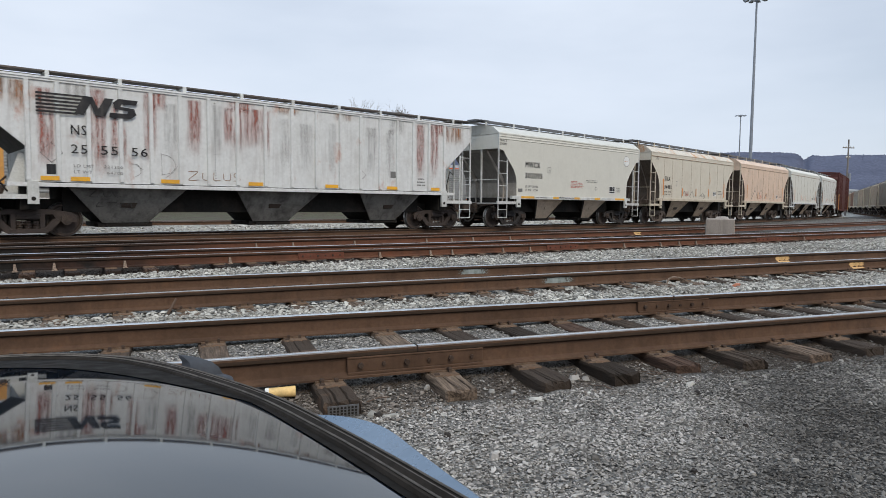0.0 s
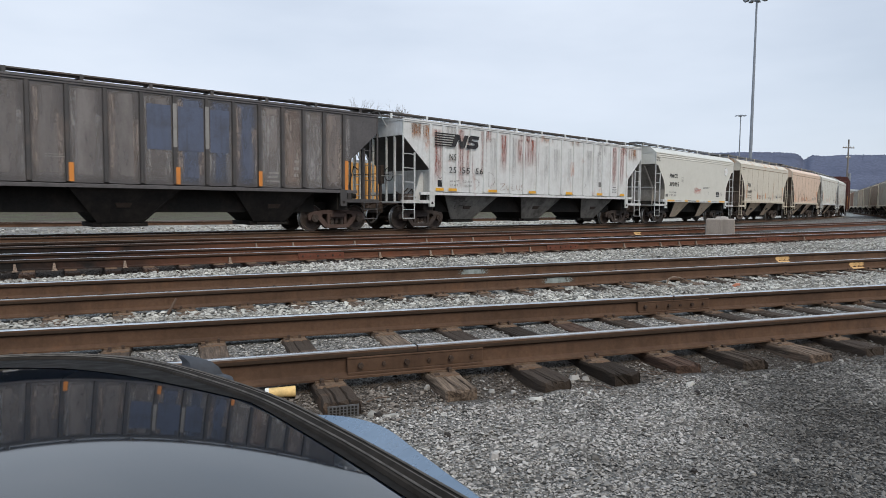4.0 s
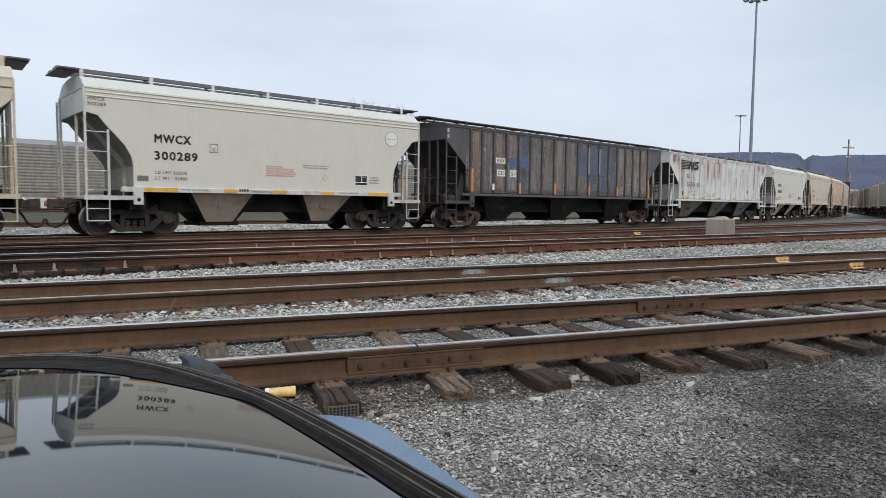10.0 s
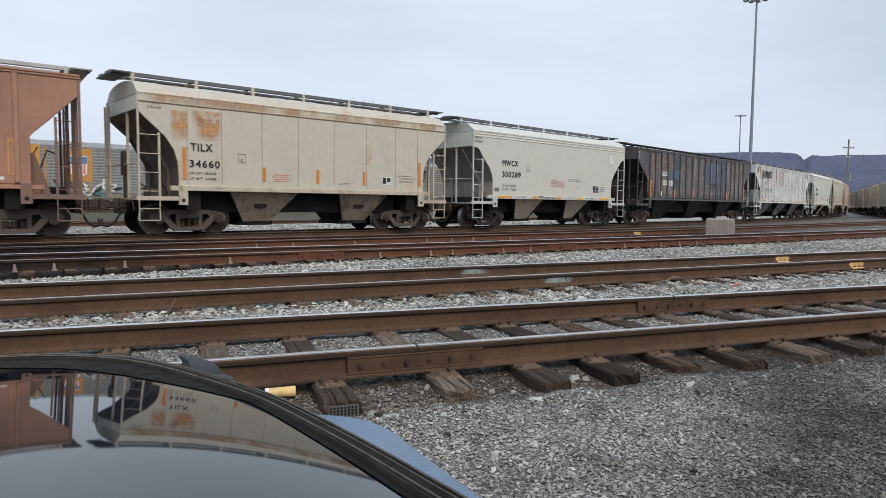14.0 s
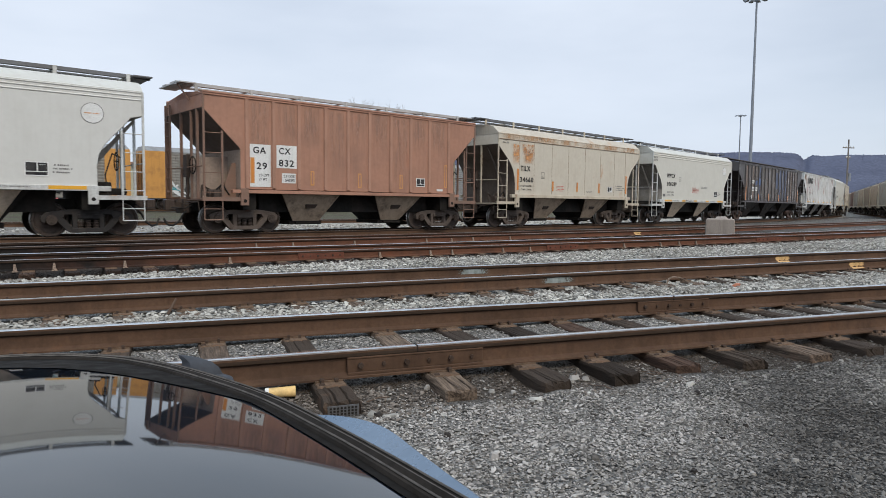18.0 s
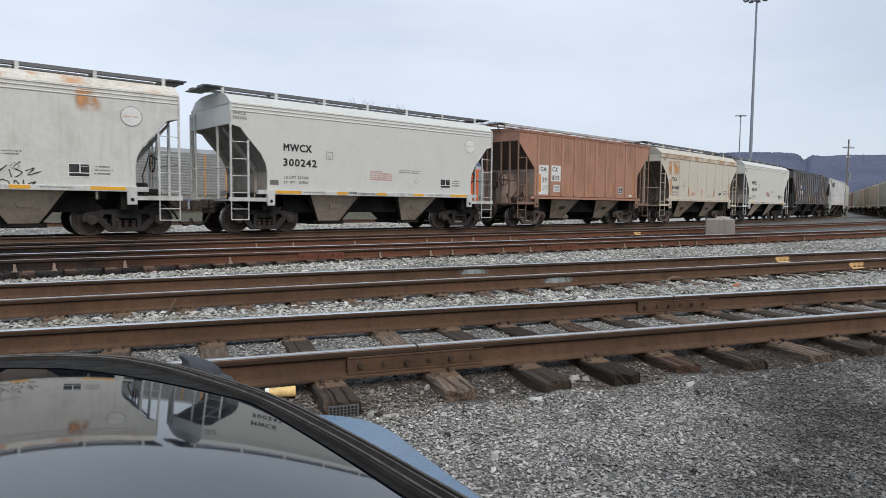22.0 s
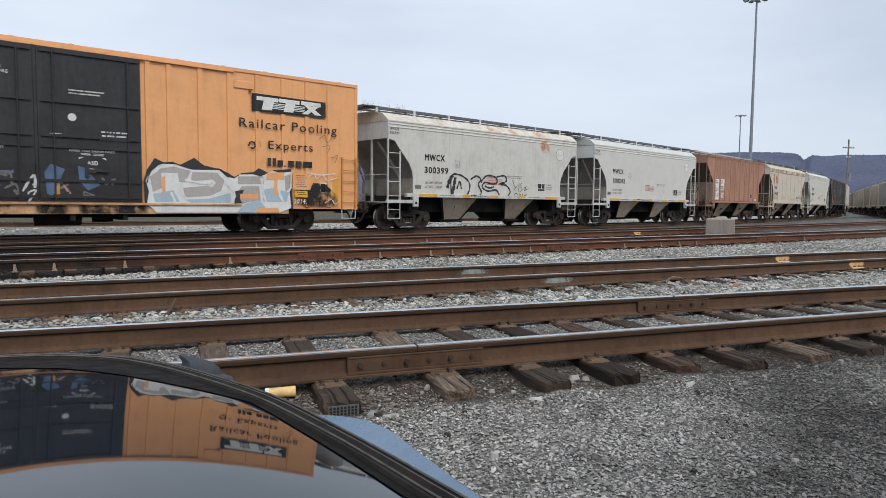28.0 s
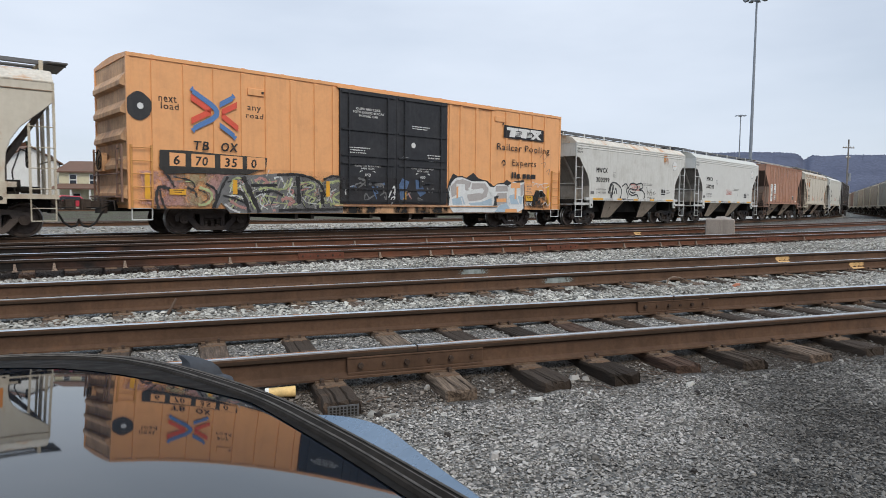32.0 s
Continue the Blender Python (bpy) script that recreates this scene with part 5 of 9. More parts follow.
def round_hopper(label, centre, mark, number, weights, roof=ROOF_PALE, side=PALE, tail=True, length=11.4, rail_number=True):
    car = hopper_car(label, centre, length, 8.65, side, STEEL_W, roof, HOP_GREY, "round", BAYS_2, 1.36, cut=CUT_ROUND, end_grime_shade=RECESS_PALE, casting=TRUCK_BLACK, end_low=RECESS_LOW)
    y, ys = -1.557, -1.601
    letters(mark, -3.9, -2.87, 2.64, 2.89, y, INK, car, bold=0.042)
    letters(number, -3.91, -2.68, 2.16, 2.41, y, INK, car, bold=0.042)
    letters("LD LMT " + weights[0], -3.89, -3.0, 1.76, 1.85, y, INK_GREY, car)
    letters("LT WT   " + weights[1], -3.89, -3.0, 1.60, 1.69, y, INK_GREY, car)
    frame_c = Shape()
    for a, b, c, d in ((-2.32, -2.07, 2.70, 2.715), (-2.32, -2.07, 2.455, 2.47), (-2.32, -2.305, 2.455, 2.715), (-2.085, -2.07, 2.455, 2.715)):
        frame_c.add([(a, y, c), (b, y, c), (b, y, d), (a, y, d)], [(0, 1, 2, 3)])
    part("plate_frame", frame_c, INK_GREY, car)
    letters("C", -2.23, -2.15, 2.49, 2.59, y, INK_GREY, car)
    for k, (row, end) in enumerate((("WARNING", 0.02), ("DO NOT APPLY VIBRATORS", 0.42), ("TO ANY PART OF CAR BODY", 0.48), ("EXCEPT VIBRATOR BRACKETS", 0.53))):
        letters(row, -0.51, end, 2.105 - 0.074 * k, 2.155 - 0.074 * k, y, INK_RED, car, bold=0.02)
    bars(1, -0.51, 0.46, 1.81, 1.855, y, INK_RED, car, seed=3)
    bars(2, 0.76, 1.81, 2.08, 2.23, y, INK_GREY, car, seed=4)
    bars(3, 3.40, 3.95, 1.64, 1.92, y, INK_GREY, car, seed=5)
    flat([(2.80, 1.60), (3.34, 1.60), (3.34, 1.97), (2.80, 1.97)], y, INK_WHITE, car, "stencil_panel")
    for a, b, c, d in ((2.83, 3.07, 1.73, 1.945), (3.10, 3.31, 1.73, 1.945), (2.83, 3.31, 1.63, 1.705)):
        flat([(a, c), (b, c), (b, d), (a, d)], y - 0.003, INK, car, "consolidated_stencil")
    bars(1, 3.13, 3.28, 1.88, 1.90, y - 0.006, INK_WHITE, car)
    for a, b in ((-4.21, -3.29), (-1.92, -1.48), (-0.25, 0.19), (1.48, 1.94), (3.31, 4.20)):
        flat([(a, 1.275), (b, 1.275), (b, 1.37), (a, 1.37)], ys, STRIPE, car, "reflective_stripe")
    bars(1, -1.43, -1.12, 1.285, 1.385, ys, INK, car)
    letters("THROUGH SILL", -1.06, -0.29, 1.285, 1.352, ys, INK, car)
    for a, b in ((-3.2, -2.4), (2.15, 2.9)):
        bars(1, a, b, 1.31, 1.34, ys, INK_GREY, car)
    disc = [(4.39 + 0.285 * math.cos(2 * math.pi * i / 28), 3.32 + 0.275 * math.sin(2 * math.pi * i / 28)) for i in range(28)]
    flat(disc, y, INK_GREY, car, "round_emblem_rim")
    flat([(4.39 + (a - 4.39) * 0.94, 3.32 + (b - 3.32) * 0.94) for a, b in disc], y - 0.003, INK_WHITE, car, "round_emblem")
    bars(1, 4.19, 4.59, 3.29, 3.33, y - 0.006, STRIPE_FADED, car)
    dia = [(1.62, 1.72), (1.73, 1.83), (1.62, 1.94), (1.51, 1.83)]
    flat(dia, y, INK_GREY, car, "diamond_mark")
    flat([(1.62 + (a - 1.62) * 0.85, 1.83 + (b - 1.83) * 0.85) for a, b in dia], y - 0.003, side, car, "diamond_field")
    flat([(-4.38, 1.55), (-4.08, 1.55), (-4.08, 1.70), (-4.38, 1.70)], y, INK_GREY, car, "builder_plate")
    # mark repeated on the end sheet's side panel
    letters(mark, -5.58, -5.16, 3.66, 3.76, y, INK_GREY, car)
    letters(number, -5.60, -5.14, 3.52, 3.62, y, INK_GREY, car)
    return car


def oval_hopper(label, centre, mark, number, weights, side=CREAM, roof=ROOF_RUST, length=11.4, paint=STEEL_C, extra=True):
    car = hopper_car(label, centre, length, 8.2, side, paint, roof, HOP_TAN, "round", BAYS_OVAL, 1.42, cut=CUT_OVAL, ridge=4.46, board=4.70, end_grime_shade=RECESS_DUN, beads=False, casting=TRUCK_DUST)
    y = -1.557
    for x in (-4.3, -3.27, -1.97, -0.70, 0.66, 1.99, 3.26, 4.3):
        part("panel_seam", Shape().box(x - 0.006, x + 0.006, -1.556, -1.545, 1.5, 3.76), SEAM, car)
    if mark:
        letters(mark, -4.22, -3.56, 2.47, 2.70, y - 0.008, INK, car)
        letters(number, -4.25, -3.34, 1.99, 2.21, y - 0.008, INK, car)
        letters("LD LMT " + weights[0], -4.25, -3.46, 1.79, 1.86, y - 0.008, INK, car)
        letters("LT WT  " + weights[1], -4.25, -3.46, 1.63, 1.70, y - 0.008, INK, car)
        letters(mark, -5.4, -5.05, 3.72, 3.80, y, INK_GREY, car)
        letters(number, -5.42, -5.02, 3.60, 3.68, y, INK_GREY, car)
    for x, z0, z1 in ((-4.40, 1.63, 2.56), (-1.90, 1.63, 2.08), (0.02, 1.63, 2.08), (1.88, 1.63, 2.09), (4.39, 1.61, 2.54)):
        flat([(x - 0.055, z0), (x + 0.055, z0), (x + 0.055, z1), (x - 0.055, z1)], y - 0.009, STRIPE_O, car, "reflective_stripe")
    flat([(2.65, 1.67), (3.07, 1.67), (3.07, 1.95), (2.65, 1.95)], y - 0.004, INK_WHITE, car, "stencil_panel")
    flat([(2.68, 1.70), (2.84, 1.70), (2.84, 1.92), (2.68, 1.92)], y - 0.007, INK, car, "consolidated_stencil")
    flat([(2.88, 1.76), (3.03, 1.76), (3.03, 1.92), (2.88, 1.92)], y - 0.007, INK, car, "consolidated_stencil")
    bars(3, 3.36, 4.2, 1.72, 2.02, y, INK_GREY, car, seed=8)
    bars(4, -1.65, -0.95, 1.60, 1.88, y, INK_RED, car, seed=9)
    bars(2, 0.75, 1.35, 1.58, 1.68, y, INK_GREY, car, seed=10)
    fc = Shape()
    for a, b, c, d in ((-2.76, -2.52, 2.45, 2.465), (-2.76, -2.52, 2.185, 2.20), (-2.76, -2.745, 2.185, 2.465), (-2.535, -2.52, 2.185, 2.465)):
        fc.add([(a, y, c), (b, y, c), (b, y, d), (a, y, d)], [(0, 1, 2, 3)])
    part("plate_frame", fc, INK_GREY, car)
    letters("C", -2.68, -2.60, 2.22, 2.32, y, INK_GREY, car)
    return car


def long_hopper(label, centre, side, paint, hop, casting, recess):
    ribs = [(x, 0.13) for x in (-7.0, -6.32, -5.6, -4.8, -4.0, -3.2, -2.36, -1.47, -0.55, 0.38, 1.28, 2.21, 3.04, 3.87, 4.65, 5.40, 6.16, 6.93)]
    return hopper_car(label, centre, 16.75, 13.95, side, paint, side, hop, "panel", BAYS_3, 1.45, ribs=ribs, eave=4.13, ridge=4.30, board=4.47, cut=CUT_LONG, casting=casting, end_grime_shade=recess, rib_paint=STEEL_B if side is BLACK_CAR else None, walk_paint=GRATE_RUST, end_low=STEEL_W if side is WHITE_RUN else None)


RIB_BROWN = surface("dusty_brown_ribs", (0.40, 0.225, 0.16), 0.75, dirt=(0.2, 0.12, 0.085), dirty=0.5, streak=0.4)


DUST_WEB = surface("brown_dust_covered_web", (0.34, 0.265, 0.215), 0.85, dirt=(0.14, 0.10, 0.08), dirty=0.6, streak=0.5, grain=14, bump=0.1)


def panel_hopper(label, centre):
    ribs = [(x, 0.14) for x in (-4.22, -3.32, -2.42, -1.42, -0.52, 0.38, 1.32, 2.24, 3.15, 4.13)]
    car = hopper_car(label, centre, 11.2, 8.15, BROWN_CAR, STEEL_R, BROWN_CAR, HOP_TAN, "panel", BAYS_2, 1.38, ribs=ribs, eave=4.26, ridge=4.40, board=4.62, cut=CUT_STRAIGHT, end_grime_shade=RECESS_BROWN, rib_paint=RIB_BROWN, walk_paint=GRATE_PALE, end_low=DUST_WEB, casting=TRUCK_DUST)
    # dust-covered web under the slope sheet of the trailing end
    part("bolster_web", Shape().prism([(-5.54, 1.08), (-4.44, 1.08), (-4.44, 2.42), (-5.54, 2.34)], -0.62, -0.58), DUST_WEB, car, "dust-covered bolster web")
    return car


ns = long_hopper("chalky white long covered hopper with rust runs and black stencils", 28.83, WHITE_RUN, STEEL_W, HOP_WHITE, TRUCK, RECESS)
black = long_hopper("sooty black ribbed long covered hopper with orange stripes", 11.07, BLACK_CAR, STEEL_B, HOP_BLACK, TRUCK_RUST, RECESS_SOOT_SHADE)
round_hopper("clean pale grey round-sided covered hopper with yellow sill stripes", -4.26, "MWCX", "300289", ("233200", "52800"))
til = oval_hopper("cream covered hopper with rusting eaves and orange stripes", -17.1, "TILX", "34660", ("232300", "53700"), roof=ROOF_CREAM)
gac = panel_hopper("oxide brown ribbed covered hopper with white number panels", -29.7)
round_hopper("pale grey round-sided covered hopper beside the brown hopper", -42.55, "MWCX", "300242", ("233300", "52900"), side=PALE_COOL)
m399 = round_hopper("pale grey covered hopper with rusty roof and black graffiti", -55.35, "MWCX", "300399", ("233500", "52500"), roof=ROOF_RUST, side=PALE_WORN)
tail = oval_hopper("cream covered hopper coupled behind the orange boxcar", -88.45, "", "", ("", ""))
round_hopper("pale grey covered hopper ahead of the white one", 44.45, "MWCX", "302095", ("233300", "52700"))
til2 = oval_hopper("cream covered hopper with faint graffiti near the head", 57.3, "TILX", "34402", ("232300", "53700"), length=11.9)
tanh = oval_hopper("tan covered hopper far up the train", 70.5, "", "", ("", ""), side=TAN, roof=TAN, length=12.0)
oval_hopper("pale grey covered hopper far up the train", 83.3, "", "", ("", ""), side=PALE, roof=PALE, paint=STEEL_W, length=12.0)
oval_hopper("pale grey covered hopper behind the red car", 95.9, "", "", ("", ""), side=PALE_WORN, roof=PALE, paint=STEEL_W, length=10.7)



def sliver_run(car, x0, x1, z0, z1, y, material, name="rust_run"):
    """A stain that runs down the side."""
    x0, x1, z0 = x0 - 0.07, x1 + 0.07, z0 - 0.15 * (z1 - z0)
    return part(name, Shape().add([(x0, y, z0), (x1, y, z0), (x1, y, z1), (x0, y, z1)], [(0, 1, 2, 3)]), material, car)


STAIN_RED = stain("red_rust_stain", (0.36, 0.13, 0.10), 0.9)
STAIN_BROWN = stain("brown_rust_stain", (0.36, 0.17, 0.08), 0.9, 0.5)
STAIN_GREY = stain("grey_grime_stain", (0.27, 0.25, 0.24), 0.38)
CHALK = surface("grey_chalk_marks", (0.26, 0.25, 0.24), 0.7, dirty=0.5, streak=0.4, bump=0)
DUST_BROWN = stain("brown_dust_run", (0.31, 0.265, 0.24), 0.95, 0.2)
DUST_GREY = stain("grey_dust_run", (0.32, 0.305, 0.30), 0.9, 0.2)
STENCIL_DULL = surface("dull_white_label", (0.42, 0.42, 0.41), 0.7, dirty=0.5, streak=0.4, bump=0)
PANEL_TINTS = [stain("faded_panel_" + k, c, a, 0.1, True, True) for k, c, a in (("brown", (0.245, 0.192, 0.168), 1.1), ("grey", (0.225, 0.206, 0.200), 1.1), ("blue", (0.135, 0.155, 0.215), 1.05), ("dusty", (0.30, 0.262, 0.245), 0.9))]
STAIN_ORANGE = stain("orange_rust_bloom", (0.66, 0.315, 0.125), 1.15, 0.5, False)
STAIN_SEEP = stain("orange_seep", (0.58, 0.35, 0.19), 0.65, 0.3, False)
STAIN_PINK = stain("pale_dusty_fade", (0.42, 0.28, 0.215), 0.45, 0.6)


def stripes(car, rows, z0, z1, y, material):
    for a, b in rows:
        flat([(a, z0), (b, z0), (b, z1), (a, z1)], y, material, car, "reflective_stripe")


SCRAWL = surface("brown_paint_stick", (0.26, 0.17, 0.12), 0.7, dirty=0.3, streak=0.3, bump=0)
# white long hopper: emblem, number, stripes, runs
y = -1.558
for k in range(6):
    z = 3.72 - k * 0.092
    flat([(-6.81, z - 0.026), (-5.62 - 0.05 * k, z - 0.026), (-5.58 - 0.05 * k, z + 0.026), (-6.81, z + 0.026)], y - 0.057, INK, ns, "emblem_bar")
EMB = [[(-5.95, 3.25), (-5.72, 3.25), (-5.55, 3.55), (-5.42, 3.25), (-5.20, 3.25), (-4.98, 3.74), (-5.20, 3.74), (-5.36, 3.44), (-5.50, 3.74), (-5.72, 3.74)],
       [(-5.10, 3.24), (-4.55, 3.24), (-4.40, 3.36), (-4.46, 3.52), (-4.80, 3.55), (-4.78, 3.62), (-4.40, 3.62), (-4.36, 3.75), (-4.86, 3.76), (-5.00, 3.64), (-4.94, 3.48), (-4.62, 3.44), (-4.64, 3.37), (-5.08, 3.37)]]
for poly in EMB:
    flat(poly, y - 0.059, INK, ns, "emblem_shape")
letters("NS", -6.03, -5.66, 2.71, 2.97, y - 0.057, INK, ns, bold=0.010)
for txt, a, b in (("25", -6.04, -5.65), ("55", -5.33, -4.89), ("56", -4.55, -4.12)):
    letters(txt, a, b, 2.22, 2.46, y - 0.057, INK, ns, bold=0.010)
letters("LD LMT", -5.98, -5.50, 1.86, 1.94, y - 0.057, INK_GREY, ns, bold=0.01)
letters("221300", -5.25, -4.78, 1.86, 1.94, y - 0.057, INK_GREY, ns, bold=0.01)
letters("LT WT", -5.98, -5.55, 1.70, 1.78, y - 0.057, INK_GREY, ns, bold=0.01)
letters("64700", -5.18, -4.78, 1.70, 1.78, y - 0.057, INK_GREY, ns, bold=0.01)
for cx, cz, r in ((-6.48, 2.22, 0.26), (3.12, 1.98, 0.14)):
    stroke([(cx, cz - r), (cx + r, cz), (cx, cz + r), (cx - r, cz), (cx, cz - r)], 0.022, y - 0.002, INK_GREY, ns, "diamond_mark", steps=1)
for pts in ([(-3.74, 2.36), (-3.72, 1.72)], [(-3.74, 2.34), (-3.46, 2.24), (-3.34, 2.02), (-3.46, 1.82), (-3.74, 1.74)], [(-3.62, 1.66), (-3.40, 1.84), (-3.30, 2.0)], [(-4.55, 2.02), (-4.36, 1.98), (-4.30, 1.78), (-4.44, 1.66)], [(-4.40, 1.98), (-4.24, 1.86)]):
    stroke(pts, 0.014, y - 0.002, CHALK, ns)
for rx in (-2.16, 2.27):
    rv = Shape()
    for k in range(30):
        rv.box(rx - 0.012, rx + 0.012, -1.562, -1.55, 1.60 + 0.08 * k, 1.624 + 0.08 * k)
    part("rivet_row", rv, INK_GREY, ns, "row of dark rivets")
stripes(ns, ((-6.75, -6.32), (-6.06, -5.60), (-3.77, -3.25), (-1.14, -0.66), (1.59, 2.10), (4.16, 4.63), (6.24, 6.67)), 1.50, 1.61, -1.61, STRIPE)
flat([(-6.60, 1.66), (-6.36, 1.66), (-6.36, 1.92), (-6.60, 1.92)], y, INK, ns, "consolidated_stencil")
flat([(4.35, 1.92), (4.62, 1.92), (4.62, 2.16), (4.35, 2.16)], y, INK_GREY, ns, "consolidated_stencil")
bars(3, 5.55, 6.05, 1.6, 1.95, y, INK_GREY, ns, seed=6)
for k, pts in enumerate(([(-2.98, 1.86), (-2.70, 1.87), (-2.97, 1.62), (-2.66, 1.63)], [(-2.55, 1.84), (-2.55, 1.66), (-2.38, 1.64), (-2.34, 1.84)], [(-2.22, 1.86), (-2.22, 1.64), (-2.02, 1.63)], [(-1.92, 1.84), (-1.90, 1.66), (-1.72, 1.65), (-1.70, 1.85)], [(-1.40, 1.84), (-1.56, 1.86), (-1.58, 1.76), (-1.42, 1.72), (-1.42, 1.64), (-1.60, 1.63)])):
    stroke(pts, 0.025, y - 0.002, SCRAWL, ns)
for k, pts in enumerate(([(-5.6, 1.28), (-5.4, 1.28), (-5.58, 1.1), (-5.36, 1.1)], [(-5.25, 1.26), (-5.2, 1.1), (-5.05, 1.12), (-5.03, 1.28)], [(-4.95, 1.26), (-4.93, 1.1), (-4.8, 1.1)], [(-5.3, 0.95), (-5.38, 0.82), (-5.2, 0.84)], [(-5.1, 0.93), (-4.85, 0.93)], [(-4.75, 0.78), (-4.72, 0.92), (-4.6, 0.86), (-4.5, 0.93), (-4.45, 0.78)])):
    stroke(pts, 0.025, -1.435 + 0.55 * (1.39 - max(p[1] for p in pts)) / 1.0 - 0.02, INK, ns)
RUNS = ((-7.95, -7.45, 3.45, 4.0, STAIN_BROWN, 40), (-7.35, -6.95, 3.3, 4.0, STAIN_BROWN, 16), (-6.75, -6.45, 2.0, 3.9, STAIN_RED, 16), (-5.52, -5.2, 1.9, 4.0, STAIN_RED, 20), (-5.0, -4.7, 2.2, 3.6, STAIN_RED, 8), (-4.15, -3.9, 2.3, 4.0, STAIN_RED, 14),
        (-3.6, -3.3, 2.4, 3.8, STAIN_GREY, 8), (-2.95, -2.62, 2.5, 3.98, STAIN_RED, 24), (-2.25, -2.0, 2.4, 3.9, STAIN_GREY, 8), (-1.85, -1.6, 2.8, 3.85, STAIN_RED, 14), (-1.55, -1.35, 2.6, 3.9, STAIN_RED, 10), (-1.25, -0.75, 2.8, 3.9, STAIN_RED, 26),
        (-0.65, -0.45, 2.5, 3.9, STAIN_RED, 10), (0.0, 0.25, 2.2, 3.7, STAIN_GREY, 8), (0.7, 1.1, 2.2, 3.6, STAIN_GREY, 8), (1.8, 2.0, 2.1, 3.7, STAIN_GREY, 6), (3.3, 3.7, 2.1, 3.7, STAIN_GREY, 8), (4.2, 4.5, 2.0, 3.7, STAIN_GREY, 8), (5.6, 5.9, 2.2, 4.0, STAIN_RED, 5), (6.2, 6.6, 2.2, 4.0, STAIN_RED, 8), (6.9, 7.9, 3.4, 4.0, STAIN_BROWN, 26))
for a, b, c, d, mt, _ in RUNS:
    sliver_run(ns, a, b, c, d, y + 0.002, mt)
eave_rnd = random.Random(19)
for k in range(8):
    a = -8.1 + 2.05 * k + eave_rnd.uniform(-0.2, 0.2)
    sliver_run(ns, a, a + eave_rnd.uniform(0.4, 0.9), eave_rnd.uniform(3.5, 3.85), 4.04, y + 0.001, eave_rnd.choice((STAIN_BROWN, STAIN_RED, STAIN_GREY)))

# black long hopper: panels, stripes, faded patches
for a, b, c, d in ((-5.47, -4.86, 2.73, 2.97), (-5.40, -4.86, 2.19, 2.47), (-4.55, -4.13, 2.18, 2.48)):
    flat([(a, c), (b, c), (b, d), (a, d)], y, INK_WHITE, black, "number_panel")
for txt, a, b, c, d in (("AEX", -5.42, -4.91, 2.77, 2.93), ("220", -5.35, -4.91, 2.24, 2.42), ("51", -4.48, -4.21, 2.23, 2.42)):
    letters(txt, a, b, c, d, y - 0.003, INK, black)
for a, c, d in ((-6.93, 1.51, 2.44), (-3.92, 1.48, 1.94), (-1.40, 1.49, 1.99), (1.35, 1.48, 1.98), (3.88, 1.49, 1.96), (7.02, 1.44, 2.44)):
    flat([(a - 0.06, c), (a + 0.06, c), (a + 0.06, d), (a - 0.06, d)], -1.612 if abs(a) < 6.9 else y - 0.056, STRIPE_O, black, "reflective_stripe")
PANEL_EDGES = (-7.0, -6.32, -5.6, -4.8, -4.0, -3.2, -2.36, -1.47, -0.55, 0.38, 1.28, 2.21, 3.04, 3.87, 4.65, 5.40, 6.16, 6.93)
for i, k in enumerate((0, 1, 0, 1, 2, 1, 1, 1, 1, 1, 2, 2, 2, 3, 0, 3, 3)):
    a, b = PANEL_EDGES[i] + 0.08, PANEL_EDGES[i + 1] - 0.08
    flat([(a, 1.47), (b, 1.47), (b, 4.02), (a, 4.02)], y + 0.0055, PANEL_TINTS[k], black, "faded_panel")
for i, x in enumerate(PANEL_EDGES):
    for k in (-1, 1):
        a, b = sorted((x + k * 0.06, x + k * 0.27))
        flat([(a, 1.5), (b, 1.5), (b, 3.95 if k > 0 else 3.3), (a, 3.95 if k > 0 else 3.3)], y + 0.0045, (DUST_GREY, DUST_BROWN)[(i + (k > 0)) % 2], black, "dust_run")
for a, b, c, d in ((-3.84, -3.30, 2.62, 3.09), (-4.62, -4.14, 2.62, 2.95), (0.52, 1.18, 2.46, 3.74), (1.38, 2.12, 2.46, 3.74), (2.32, 2.90, 2.46, 3.74)):
    flat([(a, c), (b, c), (b, d), (a, d)], y + 0.002, FADED_BLUE if a < 0 else FADED_GREY, black, "faded_patch")
for x, c, d in ((1.28, 2.55, 3.80), (2.21, 2.55, 3.80)):
    flat([(x - 0.055, c), (x + 0.055, c), (x + 0.055, d), (x - 0.055, d)], -1.609, CHALK, black, "chalky_strip")
bars(2, -4.62, -4.2, 2.70, 2.92, y - 0.002, FADED_BLUE, black, seed=24)
bars(2, -3.78, -3.38, 2.28, 2.5, y - 0.002, INK_SOOT, black, seed=25)
flat([(-5.72, 1.60), (-5.58, 1.60), (-5.58, 1.86), (-5.72, 1.86)], -1.609, INK_WHITE, black, "white_label")
for i, (a, b, c, d) in enumerate(((-5.5, -4.95, 2.95, 4.0), (-4.7, -4.1, 1.6, 2.1), (-4.72, -4.3, 3.0, 4.0), (4.0, 4.5, 1.6, 3.8), (4.8, 5.3, 1.6, 3.8), (5.6, 6.1, 1.6, 3.8))):
    sliver_run(black, a, b, c, d, y + 0.003, (DUST_BROWN, DUST_GREY)[i % 2], "dust_run")
bars(2, -2.0, -1.5, 2.08, 2.2, y, CHALK, black, seed=21)
bars(3, 4.1, 4.55, 1.55, 1.95, y, CHALK, black, seed=22)
bars(4, 5.05, 5.3, 1.7, 2.6, y, CHALK, black, seed=23)
